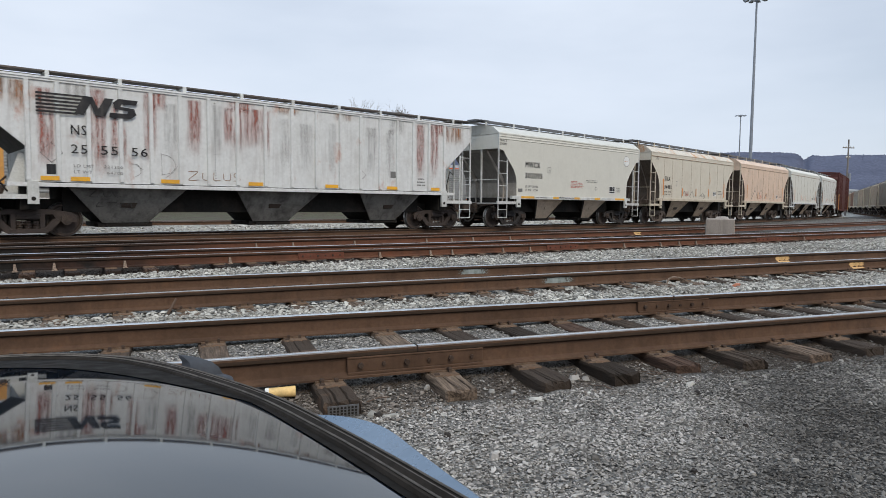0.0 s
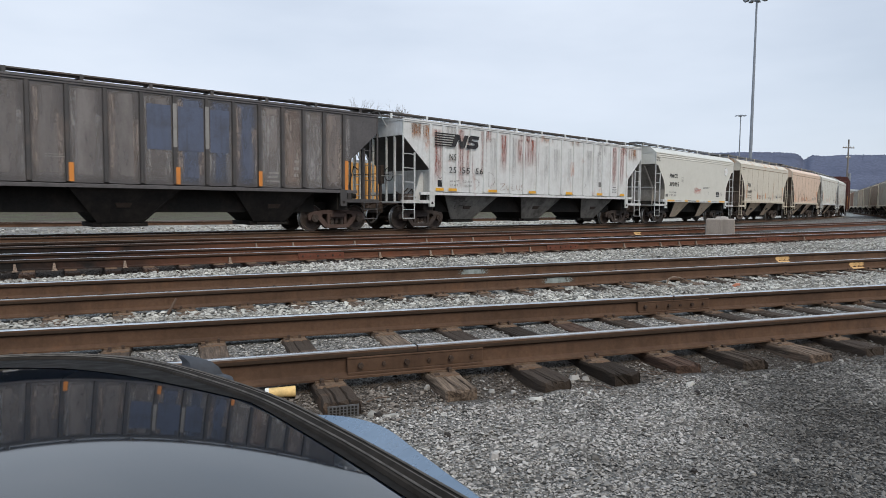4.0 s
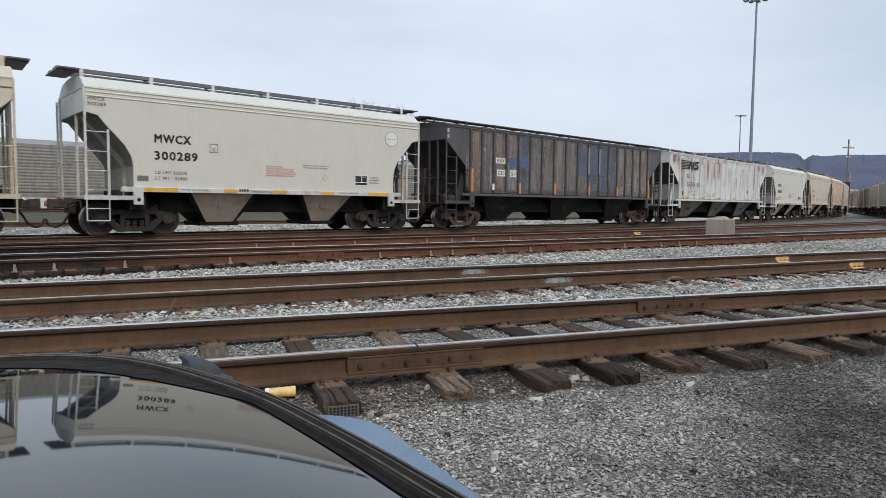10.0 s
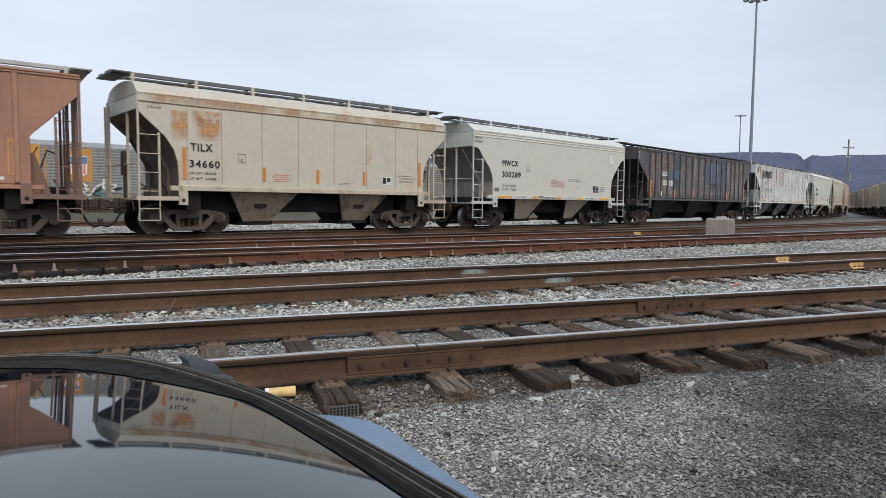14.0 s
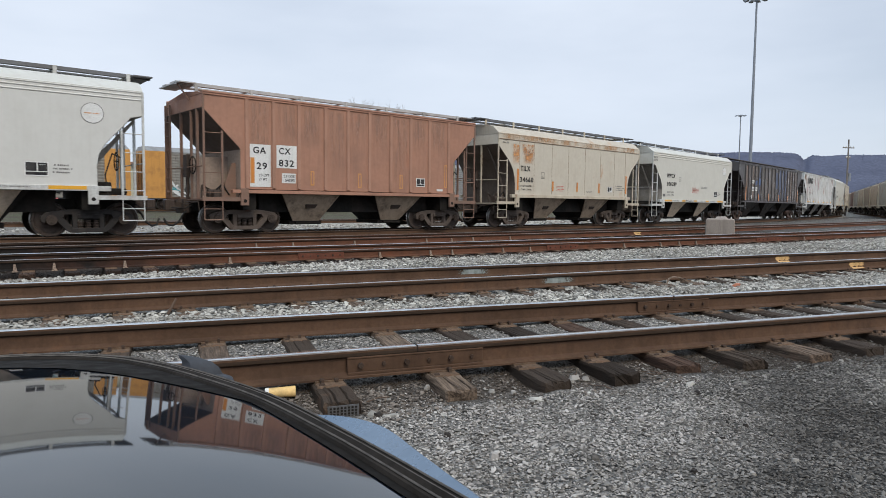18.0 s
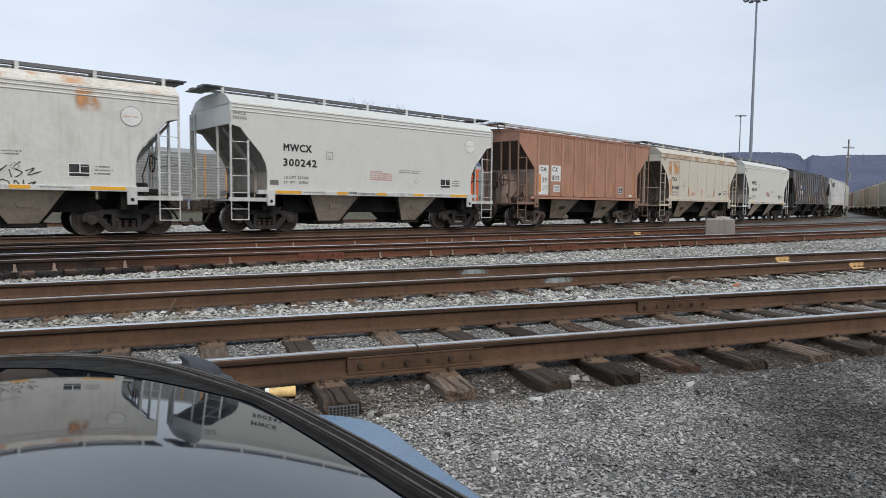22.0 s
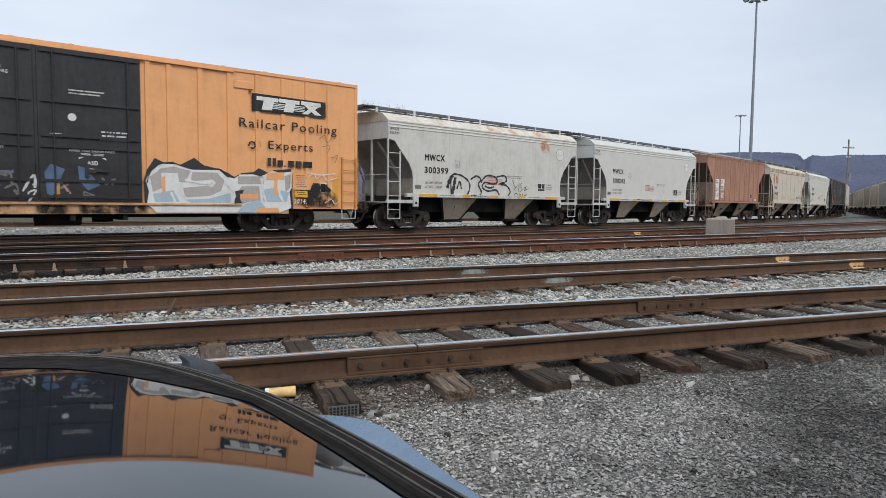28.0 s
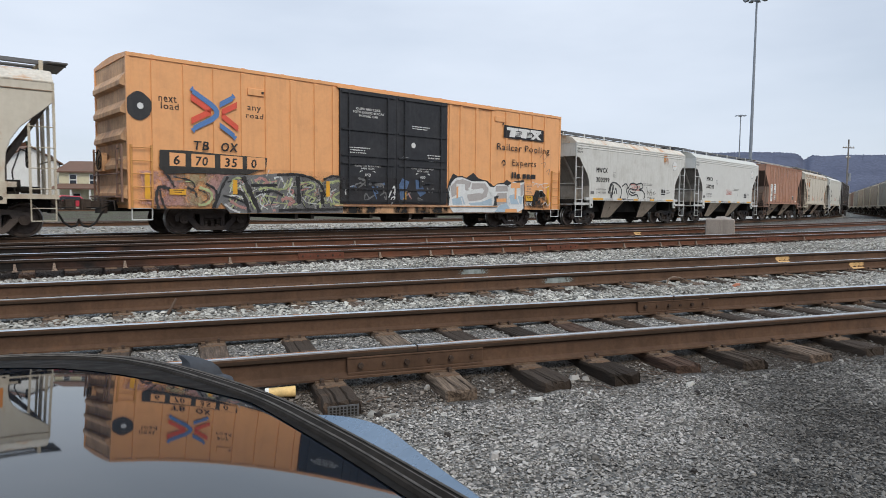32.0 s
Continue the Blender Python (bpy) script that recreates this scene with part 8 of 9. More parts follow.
# the hood is laid out in units of 0.55 m about the eye; the car heads 37 degrees to the left of the view
CAR_UNIT, CAR_MID = 0.55, -0.71
CAR_C, CAR_S = math.cos(radians(37)), math.sin(radians(37))


def hood_z(u, w):
    f, r = w * CAR_C - u * CAR_S, u * CAR_C + w * CAR_S
    r = max(r, 2 * CAR_MID - r)
    du, dw = r * CAR_C - f * CAR_S + 0.5, r * CAR_S + f * CAR_C - 1.2
    return -0.42 - 0.11314 * dw - 0.06482 * dw * dw - 0.04974 * du - 0.12221 * du * du - 0.12893 * du * dw


def hood_point(u, w, lift=0.0):
    return EYE + RIGHT * u + AHEAD * w + Vector((0, 0, hood_z(u, w) + lift))


def on_car(f, r):
    return Vector((r * CAR_C - f * CAR_S, r * CAR_S + f * CAR_C))


# rim of the hood: from the middle of its front edge round the corner and back along the side
RIM = [on_car(3.05, CAR_MID), on_car(2.98, -0.40), (-1.5, 2.203), (-1.1, 2.166), (-0.85, 2.02), (-0.59, 1.77), (-0.38, 1.54), (-0.205, 1.292), (-0.078, 1.106), (0.017, 0.963), on_car(0.55, 0.585), on_car(0.2, 0.57), on_car(-0.25, 0.55)]


def smooth_run(pts, steps=8):
    p = [Vector(q) for q in pts]
    ext, out = [p[0]] + p + [p[-1]], []
    for i in range(1, len(ext) - 2):
        a, b, c, d = ext[i - 1:i + 3]
        for k in range(steps):
            t = k / steps
            out.append(0.5 * (2 * b + (c - a) * t + (2 * a - 5 * b + 4 * c - d) * t * t + (3 * b - a - 3 * c + d) * t ** 3))
    return out + [p[-1]]


parked = thing("parked_car", "dark glossy hood of a blue-grey car with ribbed seal", "car", Matrix.Translation(EYE) @ Matrix.Scale(CAR_UNIT, 4) @ Matrix.Translation(-EYE))
half_rim = smooth_run(RIM)
mirrored = []
for q in half_rim[:0:-1]:
    f, r = q.y * CAR_C - q.x * CAR_S, q.x * CAR_C + q.y * CAR_S
    mirrored.append(on_car(f, 2 * CAR_MID - r))
rim = mirrored + half_rim
cowl = smooth_run([rim[-1], on_car(-0.38, CAR_MID), rim[0]], 10)
whole = rim + cowl[1:]
inner = on_car(1.4, CAR_MID)
hs, rings = Shape(), 44
for j in range(rings + 1):
    for q in whole:
        a = inner.lerp(q, 1 - (1 - j / rings) * 0.985)
        hs.v.append(tuple(hood_point(a.x, a.y)))
n = len(whole)
hs.f = [(j * n + i, (j + 1) * n + i, (j + 1) * n + i + 1, j * n + i + 1) for j in range(rings) for i in range(n - 1)] + [tuple(range(n))]
hs.m = [0] * len(hs.f)
part("hood", hs, HOOD, parked, "mirror-bright dark hood panel")


def rim_band(offsets, pts=None):
    """A strip that follows the rim: cross-section as (out, lift)."""
    sh, m, pts = Shape(), len(offsets), pts or rim
    for i, q in enumerate(pts):
        t = (pts[min(i + 1, len(pts) - 1)] - pts[max(i - 1, 0)]).normalized()
        o = Vector((t.y, -t.x))
        if o.dot(q - inner) < 0:
            o = -o
        slim = 0.70 + 0.30 * min(1.0, max(0.0, (q.y - 1.2) / 0.8))
        for d, lift in offsets:
            c = q + o * d * slim
            sh.v.append(tuple(EYE + RIGHT * c.x + AHEAD * c.y + Vector((0, 0, hood_z(*(c if -0.1 < d < 0 else q)) + lift))))
    sh.f = [(i * m + k, i * m + (k + 1) % m, (i + 1) * m + (k + 1) % m, (i + 1) * m + k) for i in range(len(pts) - 1) for k in range(m)]
    sh.m = [0] * len(sh.f)
    return sh


part("hood_seal", rim_band([(-0.088, -0.004), (-0.080, 0.009), (-0.062, 0.013), (-0.052, 0.002), (-0.036, 0.014), (-0.026, 0.002), (-0.010, 0.012), (0.004, 0.0), (0.006, -0.06), (-0.06, -0.06)]), SEAL, parked, "ribbed black rubber seal")
for d in (-0.070, -0.034, -0.010):
    part("seal_ridge", rim_band([(d - 0.0025, 0.0125), (d, 0.0155), (d + 0.0025, 0.0125), (d, 0.011)]), WORN, parked, "dusty worn ridge of the seal")
# strip inside the seal, painted dark in place of a reflection
bs, nb, n = Shape(), 6, len(rim)
for i, q in enumerate(rim):
    tg = (rim[min(i + 1, n - 1)] - rim[max(i - 1, 0)]).normalized()
    o = Vector((tg.y, -tg.x))
    if o.dot(q - inner) < 0:
        o = -o
    wide = 0.030 + 0.21 * min(1.0, max(0.0, (q.y - 1.55) / 0.6))
    for k in range(nb + 1):
        c = q - o * (0.05 + wide * k / nb)
        bs.v.append(tuple(hood_point(c.x, c.y, 0.002)))
bs.f = [(i * (nb + 1) + k, (i + 1) * (nb + 1) + k, (i + 1) * (nb + 1) + k + 1, i * (nb + 1) + k + 1) for i in range(n - 1) for k in range(nb)]
bs.m = [0] * len(bs.f)
part("border", bs, DARK_BAND, parked, "matt black strip painted for the dark reflection inside the seal")
# blue-grey fender that swells out beyond the seal
RIDGE = smooth_run([(-0.45, 1.545), (-0.311, 1.525), (-0.214, 1.505), (-0.127, 1.437), (-0.046, 1.295), (0.021, 1.173), (0.075, 1.075), (0.16, 0.90), (0.22, 0.6), (0.25, 0.2)], 6)
BACK = smooth_run([(-0.47, 1.50), (-0.36, 1.46), (-0.27, 1.37), (-0.19, 1.26), (-0.11, 1.14), (-0.05, 1.05), (0.0, 0.97), (0.07, 0.80), (0.11, 0.55), (0.13, 0.2)], 6)
fs, m = Shape(), 7
for p, q in zip(BACK, RIDGE):
    o = (q - p).normalized()
    for d, z in ((0.0, -0.055), (0.55, -0.030), (1.0, -0.0)):
        c = p.lerp(q, d)
        fs.v.append(tuple(EYE + RIGHT * c.x + AHEAD * c.y + Vector((0, 0, -0.50 + z))))
    for d, z in ((0.03, -0.02), (0.055, -0.08), (0.07, -0.3), (0.03, -0.95)):
        c = q + o * d
        fs.v.append(tuple(EYE + RIGHT * c.x + AHEAD * c.y + Vector((0, 0, -0.50 + z))))
fs.f = [(i * m + k, i * m + k + 1, (i + 1) * m + k + 1, (i + 1) * m + k) for i in range(len(RIDGE) - 1) for k in range(m - 1)]
fs.m = [0] * len(fs.f)
part("fender", fs, FENDER, parked, "smooth blue-grey fender")
# small dark plastic fin beyond the seal
FIN = surface("dark_grey_plastic", (0.052, 0.057, 0.066), 0.7, streak=0, dirty=0.2)
fin_m = Matrix.Translation(EYE + RIGHT * -0.738 + AHEAD * 1.96 + Vector((0, 0, -0.535))) @ Matrix((( RIGHT.x, AHEAD.x, 0, 0), (RIGHT.y, AHEAD.y, 0, 0), (0, 0, 1, 0), (0, 0, 0, 1)))
fsh = Shape()
rows_f = [(-0.03, 0.078, 0.034), (-0.005, 0.076, 0.034), (0.018, 0.072, 0.030), (0.036, 0.062, 0.024), (0.052, 0.040, 0.016), (0.064, 0.002, 0.008), (0.070, -0.034, 0.002)]
for k, (z, x1, w) in enumerate(rows_f):
    x0 = (-0.086, -0.078, -0.060, -0.050, -0.050, -0.058, -0.060)[k]
    fsh.v += [(x0, 0, z), ((x0 * 2 + x1) / 3, -w, z), ((x0 + 2 * x1) / 3, -w, z), (x1, 0, z), ((x0 + 2 * x1) / 3, w, z), ((x0 * 2 + x1) / 3, w, z)]
fsh.f = [(k * 6 + i, k * 6 + (i + 1) % 6, (k + 1) * 6 + (i + 1) % 6, (k + 1) * 6 + i) for k in range(len(rows_f) - 1) for i in range(6)] + [tuple(range(36, 42))]
fsh.m = [0] * len(fsh.f)
part("fin", fsh, FIN, parked, "dark grey plastic fin", fin_m)
part("fin_base", Shape().hull([(0.045, -0.022, -0.05), (0.125, -0.022, -0.05), (0.125, 0.022, -0.05), (0.045, 0.022, -0.05)], [(0.055, -0.016, 0.018), (0.098, -0.016, 0.006), (0.098, 0.016, 0.006), (0.055, 0.016, 0.018)]), FIN, parked, m=fin_m, bevel=0.008)
# the rest of the car, in metres from the spot of ground under the eye: x ahead, y to its left
CAR_M = parked.matrix_basis.inverted() @ Matrix.Translation((EYE.x, EYE.y, -0.335)) @ Matrix.Rotation(math.atan2(AHEAD.y, AHEAD.x) + radians(37), 4, "Z") @ pose(0, -CAR_MID * CAR_UNIT, 0)


def car_loft(stations):
    """A shell through cross-sections: x, half width at the shoulder, z of the belly, z of the shoulder, half width and z of the deck."""
    sh = Shape()
    for x, w, z0, z1, wt, zt in stations:
        right = [(x, -w * 0.90, z0), (x, -w, z0 + 0.14), (x, -w * 1.01, (z0 + z1) / 2), (x, -w, z1), (x, -wt, zt)]
        sh.v += right + [(a, -b, c) for a, b, c in right[::-1]]
    n = 10
    sh.f = [(k * n + i, k * n + (i + 1) % n, (k + 1) * n + (i + 1) % n, (k + 1) * n + i) for k in range(len(stations) - 1) for i in range(n)]
    sh.f += [tuple(range(n - 1, -1, -1)), tuple((len(stations) - 1) * n + i for i in range(n))]
    sh.f = [tuple(reversed(q)) for q in sh.f]
    sh.m = [0] * len(sh.f)
    return sh


part("lower_body", car_loft([(1.70, 0.60, 0.32, 0.62, 0.52, 0.70), (1.62, 0.70, 0.24, 0.68, 0.60, 0.78), (1.36, 0.77, 0.22, 0.74, 0.64, 0.86), (0.9, 0.79, 0.22, 0.80, 0.64, 0.92), (0.0, 0.79, 0.22, 0.86, 0.66, 0.98),
                             (-0.25, 0.81, 0.22, 0.96, 0.70, 1.02), (-1.4, 0.82, 0.22, 0.98, 0.72, 1.03), (-2.5, 0.80, 0.24, 0.97, 0.70, 1.03), (-2.85, 0.74, 0.30, 0.90, 0.62, 0.98), (-2.95, 0.66, 0.36, 0.70, 0.56, 0.86)]), FENDER, parked, "blue-grey painted body", CAR_M)
part("cabin", car_loft([(-0.22, 0.66, 1.00, 1.01, 0.62, 1.03), (-0.55, 0.69, 1.0, 1.14, 0.60, 1.33), (-0.92, 0.70, 1.0, 1.22, 0.56, 1.56), (-1.5, 0.70, 1.0, 1.22, 0.55, 1.60), (-2.1, 0.69, 1.0, 1.20, 0.54, 1.55), (-2.62, 0.66, 1.0, 1.05, 0.60, 1.10)]), WINDOW, parked, "dark glazed cabin", CAR_M)
part("roof_panel", Shape().hull([(-0.90, -0.555, 1.565), (-2.12, -0.54, 1.555), (-2.12, 0.54, 1.555), (-0.90, 0.555, 1.565)], [(-0.98, -0.46, 1.60), (-2.0, -0.44, 1.595), (-2.0, 0.44, 1.595), (-0.98, 0.46, 1.60)]), FENDER, parked, "blue-grey painted roof", CAR_M, bevel=0.03)
for s in (-1, 1):
    part("pillar", Shape().tube((-0.90, s * 0.565, 1.555), (-0.26, s * 0.645, 1.025), 0.030, 8), FENDER, parked, m=CAR_M)
    part("pillar", Shape().tube((-1.5, s * 0.575, 1.575), (-1.5, s * 0.705, 1.02), 0.030, 8), FENDER, parked, m=CAR_M)
    part("pillar", Shape().tube((-2.1, s * 0.555, 1.545), (-2.6, s * 0.64, 1.05), 0.036, 8), FENDER, parked, m=CAR_M)
    for x in (0.95, -1.80):
        tyre = part("tyre", Shape().wheel(x, s * 0.715, 0.335, [(-0.1, 0.20, 0), (-0.105, 0.29, 0), (-0.08, 0.335, 0), (0.08, 0.335, 0), (0.105, 0.29, 0), (0.1, 0.20, 0)], 28), TYRE, parked, "black tyre", CAR_M)
        part("rim", Shape().wheel(x, s * 0.715, 0.335, [(0.06, 0.0, 0), (0.05, 0.06, 0), (0.07, 0.19, 0), (0.10, 0.205, 0), (-0.10, 0.205, 0), (-0.07, 0.19, 0), (-0.05, 0.06, 0), (-0.06, 0.0, 0)], 28), MAST, tyre, "grey alloy rim")


# ---- distance ----
def spot(u, w, z=0.0):
    return RIGHT * u + AHEAD * w + Vector((0, 0, z))


def light_mast(u, w, height, r, heads):
    p = spot(u, w)
    m = thing("light_mast", "tall galvanised yard light mast with a ring of lamps", "light mast", pose(p.x, p.y, -0.25), group="yard light masts")
    part("shaft", Shape().tube((0, 0, 0), (0, 0, height), r, 12, r2=r * 0.45), MAST, m)
    part("lamp_ring", Shape().line([(0.9 * math.cos(a), 0.9 * math.sin(a), height + 0.05) for a in np.linspace(0, 2 * math.pi, 13)], 0.05, 5).tube((0, 0, height - 0.3), (0, 0, height + 0.35), 0.35, 10), MAST, m)
    for k in range(heads):
        a = 2 * math.pi * k / heads
        c, s = math.cos(a), math.sin(a)
        part("lamp_head", Shape().hull([(-0.32, -0.3, 0), (0.32, -0.3, 0), (0.32, 0.3, 0), (-0.32, 0.3, 0)], [(-0.25, -0.2, 0.22), (0.25, -0.2, 0.22), (0.25, 0.2, 0.22), (-0.25, 0.2, 0.22)]).box(-0.9, -0.3, -0.05, 0.05, 0.05, 0.13), MAST, m,
             m=pose(c * 1.45, s * 1.45, height - 0.02, 0, 8, math.degrees(a)))
    return m


light_mast(43.1, 93, 30.0, 0.27, 10)
light_mast(95.1, 213, 30.4, 0.30, 6)
pp = spot(65.4, 107)
util = thing("utility_pole", "weathered timber utility pole with crossarms and transformer", "utility pole", pose(pp.x, pp.y, -0.25, 0, 0, -10))
part("pole", Shape().tube((0, 0, 0), (0, 0, 12.3), 0.17, 10, r2=0.11), POLE, util)
for z, w in ((10.9, 1.05), (9.3, 0.45)):
    part("crossarm", Shape().box(-w, w, -0.07, 0.07, z, z + 0.14), POLE, util)
    for x in (-w + 0.1, -w * 0.4, w * 0.4, w - 0.1):
        part("insulator", Shape().tube((x, 0, z + 0.14), (x, 0, z + 0.36), 0.06, 6), INK_WHITE, util)
part("transformer", Shape().tube((0.35, 0, 5.6), (0.35, 0, 6.9), 0.27, 10), MAST, util)


def bare_tree(label, u, w, height, seed, spread_=1.0):
    rnd = random.Random(seed)
    p = spot(u, w)
    tree = thing("bare_tree", label, "tree", pose(p.x, p.y, -0.2), group="bare winter trees")
    trunk, crown = Shape(), Shape()
    trunk.tube((0, 0, 0), (0.1, 0, height * 0.3), height * 0.022, 8, r2=height * 0.017)

    def grow(a, d, length, r, level):
        b = a + d * length
        (trunk if level < 1 else crown).tube(a, b, r, 5 if level < 2 else 3, r2=r * 0.6, caps=False)
        if level >= 5 or len(crown.f) > 14000:
            return
        for _ in range(3 if level < 4 else 4):
            nd = (d + Vector((rnd.uniform(-0.75, 0.75) * spread_, rnd.uniform(-0.75, 0.75) * spread_, rnd.uniform(-0.15, 0.6)))).normalized()
            grow(a.lerp(b, rnd.uniform(0.55, 1.0)), nd, length * rnd.uniform(0.6, 0.82), r * 0.55, level + 1)
    for k in range(4):
        grow(Vector((0.1, 0, height * (0.26 + 0.02 * k))), Vector((math.cos(k * 1.6 + seed) * 0.55, math.sin(k * 1.6 + seed) * 0.55, 1)).normalized(), height * 0.23, height * 0.011, 0)
    k = height / max(v[2] for v in crown.v)
    for sh in (trunk, crown):
        sh.v = [(a * k, b * k, c * k) for a, b, c in sh.v]
    part("trunk", trunk, BARK, tree)
    part("crown", crown, BARK, tree, "fine bare twigs")
    return tree


bare_tree("tall bare deciduous tree behind the tracks", -14.6, 85, 15.1, 3)
bare_tree("tall bare deciduous tree behind the tracks", -7.3, 86, 14.4, 8)
bare_tree("broad bare deciduous tree behind the tracks", -11.0, 90, 13.0, 5)

cp = spot(-58.0, 92)
con = thing("conifer", "dark evergreen conifer behind the houses", "tree", pose(cp.x, cp.y, 0))
part("trunk", Shape().tube((0, 0, 0), (0, 0, 8.8), 0.16, 8, r2=0.03), BARK, con)
rnd, cs = random.Random(12), Shape()
for i in range(900):
    z = rnd.uniform(1.0, 9.0)
    r = (9.2 - z) * 0.32 * math.sqrt(rnd.random()) + 0.05
    a = rnd.uniform(0, 6.283)
    x, yy, sz = r * math.cos(a), r * math.sin(a), rnd.uniform(0.12, 0.3)
    cs.add([(x, yy, z), (x + math.cos(a) * sz * 1.6, yy + math.sin(a) * sz * 1.6, z - sz * 0.5), (x - math.sin(a) * sz, yy + math.cos(a) * sz, z - sz * 0.2), (x, yy, z + sz * 0.8)], [(0, 1, 2), (0, 2, 3), (0, 3, 1)])
part("crown", cs, NEEDLE, con, "ragged dark needles")


def house(label, u, w, width, depth, eave, ridge, wall, roof, turn, windows, porch=False):
    p = spot(u, w)
    hs = thing("house", label, "house", pose(p.x, p.y, 0, 0, 0, turn), group="houses beyond the tracks")
    a, b = width / 2, depth / 2
    part("wall", Shape().hull([(-a, -b, -0.3), (a, -b, -0.3), (a, b, -0.3), (-a, b, -0.3)], [(-a, -b, eave), (a, -b, eave), (a, b, eave), (-a, b, eave)]).add([(-a, -b, eave), (-a, b, eave), (-a, 0, ridge)], [(0, 2, 1)]).add([(a, -b, eave), (a, b, eave), (a, 0, ridge)], [(0, 1, 2)]), wall, hs)
    for s in (-1, 1):
        part("roof", Shape().hull([(-a - 0.4, s * (b + 0.4), eave - 0.22), (a + 0.4, s * (b + 0.4), eave - 0.22), (a + 0.4, 0, ridge), (-a - 0.4, 0, ridge)], [(-a - 0.4, s * (b + 0.4), eave - 0.06), (a + 0.4, s * (b + 0.4), eave - 0.06), (a + 0.4, 0, ridge + 0.16), (-a - 0.4, 0, ridge + 0.16)]), roof, hs)
    part("chimney", Shape().box(-0.3, 0.3, 0.2, 0.8, ridge - 0.6, ridge + 0.7), RAIL_RED, hs)
    for x, z in windows:
        win = part("window", Shape().box(x - 0.5, x + 0.5, -b - 0.05, -b + 0.02, z - 0.75, z + 0.75), SIDING, hs)
        for zz in (-0.34, 0.34):
            part("pane", Shape().box(x - 0.4, x + 0.4, -b - 0.06, -b - 0.04, z + zz - 0.28, z + zz + 0.28), WINDOW, win)
    for z in (1.2, 3.4):
        win = part("window", Shape().box(-a - 0.05, -a + 0.02, -0.5, 0.5, z - 0.7, z + 0.7), SIDING, hs)
        part("pane", Shape().box(-a - 0.06, -a - 0.04, -0.4, 0.4, z - 0.6, z + 0.6), WINDOW, win)
    if porch:
        part("porch_roof", Shape().hull([(-a, -b - 2.2, 2.3), (a, -b - 2.2, 2.3), (a, -b, 2.9), (-a, -b, 2.9)], [(-a, -b - 2.2, 2.45), (a, -b - 2.2, 2.45), (a, -b, 3.05), (-a, -b, 3.05)]), roof, hs)
        for k in range(4):
            x = -a + 0.3 + k * (width - 0.6) / 3
            part("porch_post", Shape().box(x - 0.1, x + 0.1, -b - 2.1, -b - 1.9, -0.2, 2.35), SIDING, hs)
    return hs


house("white two-storey house with brown gable roof", -52.8, 82, 7.0, 6.5, 5.6, 7.4, SIDING, ROOF_BROWN, -60, ((-1.8, 4.1), (1.6, 4.1), (-1.8, 1.5), (1.6, 1.5)), True)
house("cream two-storey house with a low brown roof and porch", -43.5, 84, 7.5, 6.0, 4.6, 5.8, SIDING_Y, ROOF_BROWN, -22, ((-2.0, 3.5), (0.5, 3.5), (2.2, 3.5), (-1.6, 1.2), (1.6, 1.2)), True)
house("pale house with a grey roof farther back", -62.0, 96, 9, 7, 5.0, 7.4, SIDING, ROOF_GREY, -20, ((-2, 3.8), (2, 3.8)))


def street_car(label, paint, u, w, turn):
    p = spot(u, w)
    c = thing("street_car", label, "car", pose(p.x, p.y, REAR_Z - 0.2, 0, 0, turn), group="cars parked beyond the tracks")
    part("body", Shape().prism([(-2.1, 0.3), (2.1, 0.3), (2.15, 0.75), (1.3, 0.88), (0.75, 1.38), (-0.9, 1.42), (-1.7, 0.95), (-2.15, 0.85)], -0.85, 0.85), paint, c, bevel=0.08)
    part("side_glass", Shape().prism([(1.1, 0.92), (0.68, 1.3), (-0.85, 1.34), (-1.4, 0.98)][::-1], -0.862, 0.862), WINDOW, c)
    for x in (-1.35, 1.35):
        for s in (-1, 1):
            part("wheel", Shape().tube((x, s * 0.7, 0.32), (x, s * 0.88, 0.32), 0.32, 16), TYRE, c)


PAINT_RED = surface("red_car_paint", (0.45, 0.03, 0.05), 0.3, streak=0, dirty=0.1, bump=0)
PAINT_WHITE = surface("white_car_paint", (0.7, 0.7, 0.7), 0.3, streak=0, dirty=0.1, bump=0)
street_car("red car parked beyond the tracks", PAINT_RED, -37.5, 66, 20)
street_car("white car parked beyond the tracks", PAINT_WHITE, -43.5, 66, 20)

# parked cut of hoppers on the next curve, with its track
PARK_DIR = (RIGHT * 31 + AHEAD * 56).normalized()
PARK_TURN = math.degrees(math.atan2(PARK_DIR.y, PARK_DIR.x))
park_from = spot(52.3, 75)


def park_line(s, off=0.0):
    th = radians(PARK_TURN)
    q = park_from + PARK_DIR * s
    return q.x - off * math.sin(th), q.y + off * math.cos(th), th


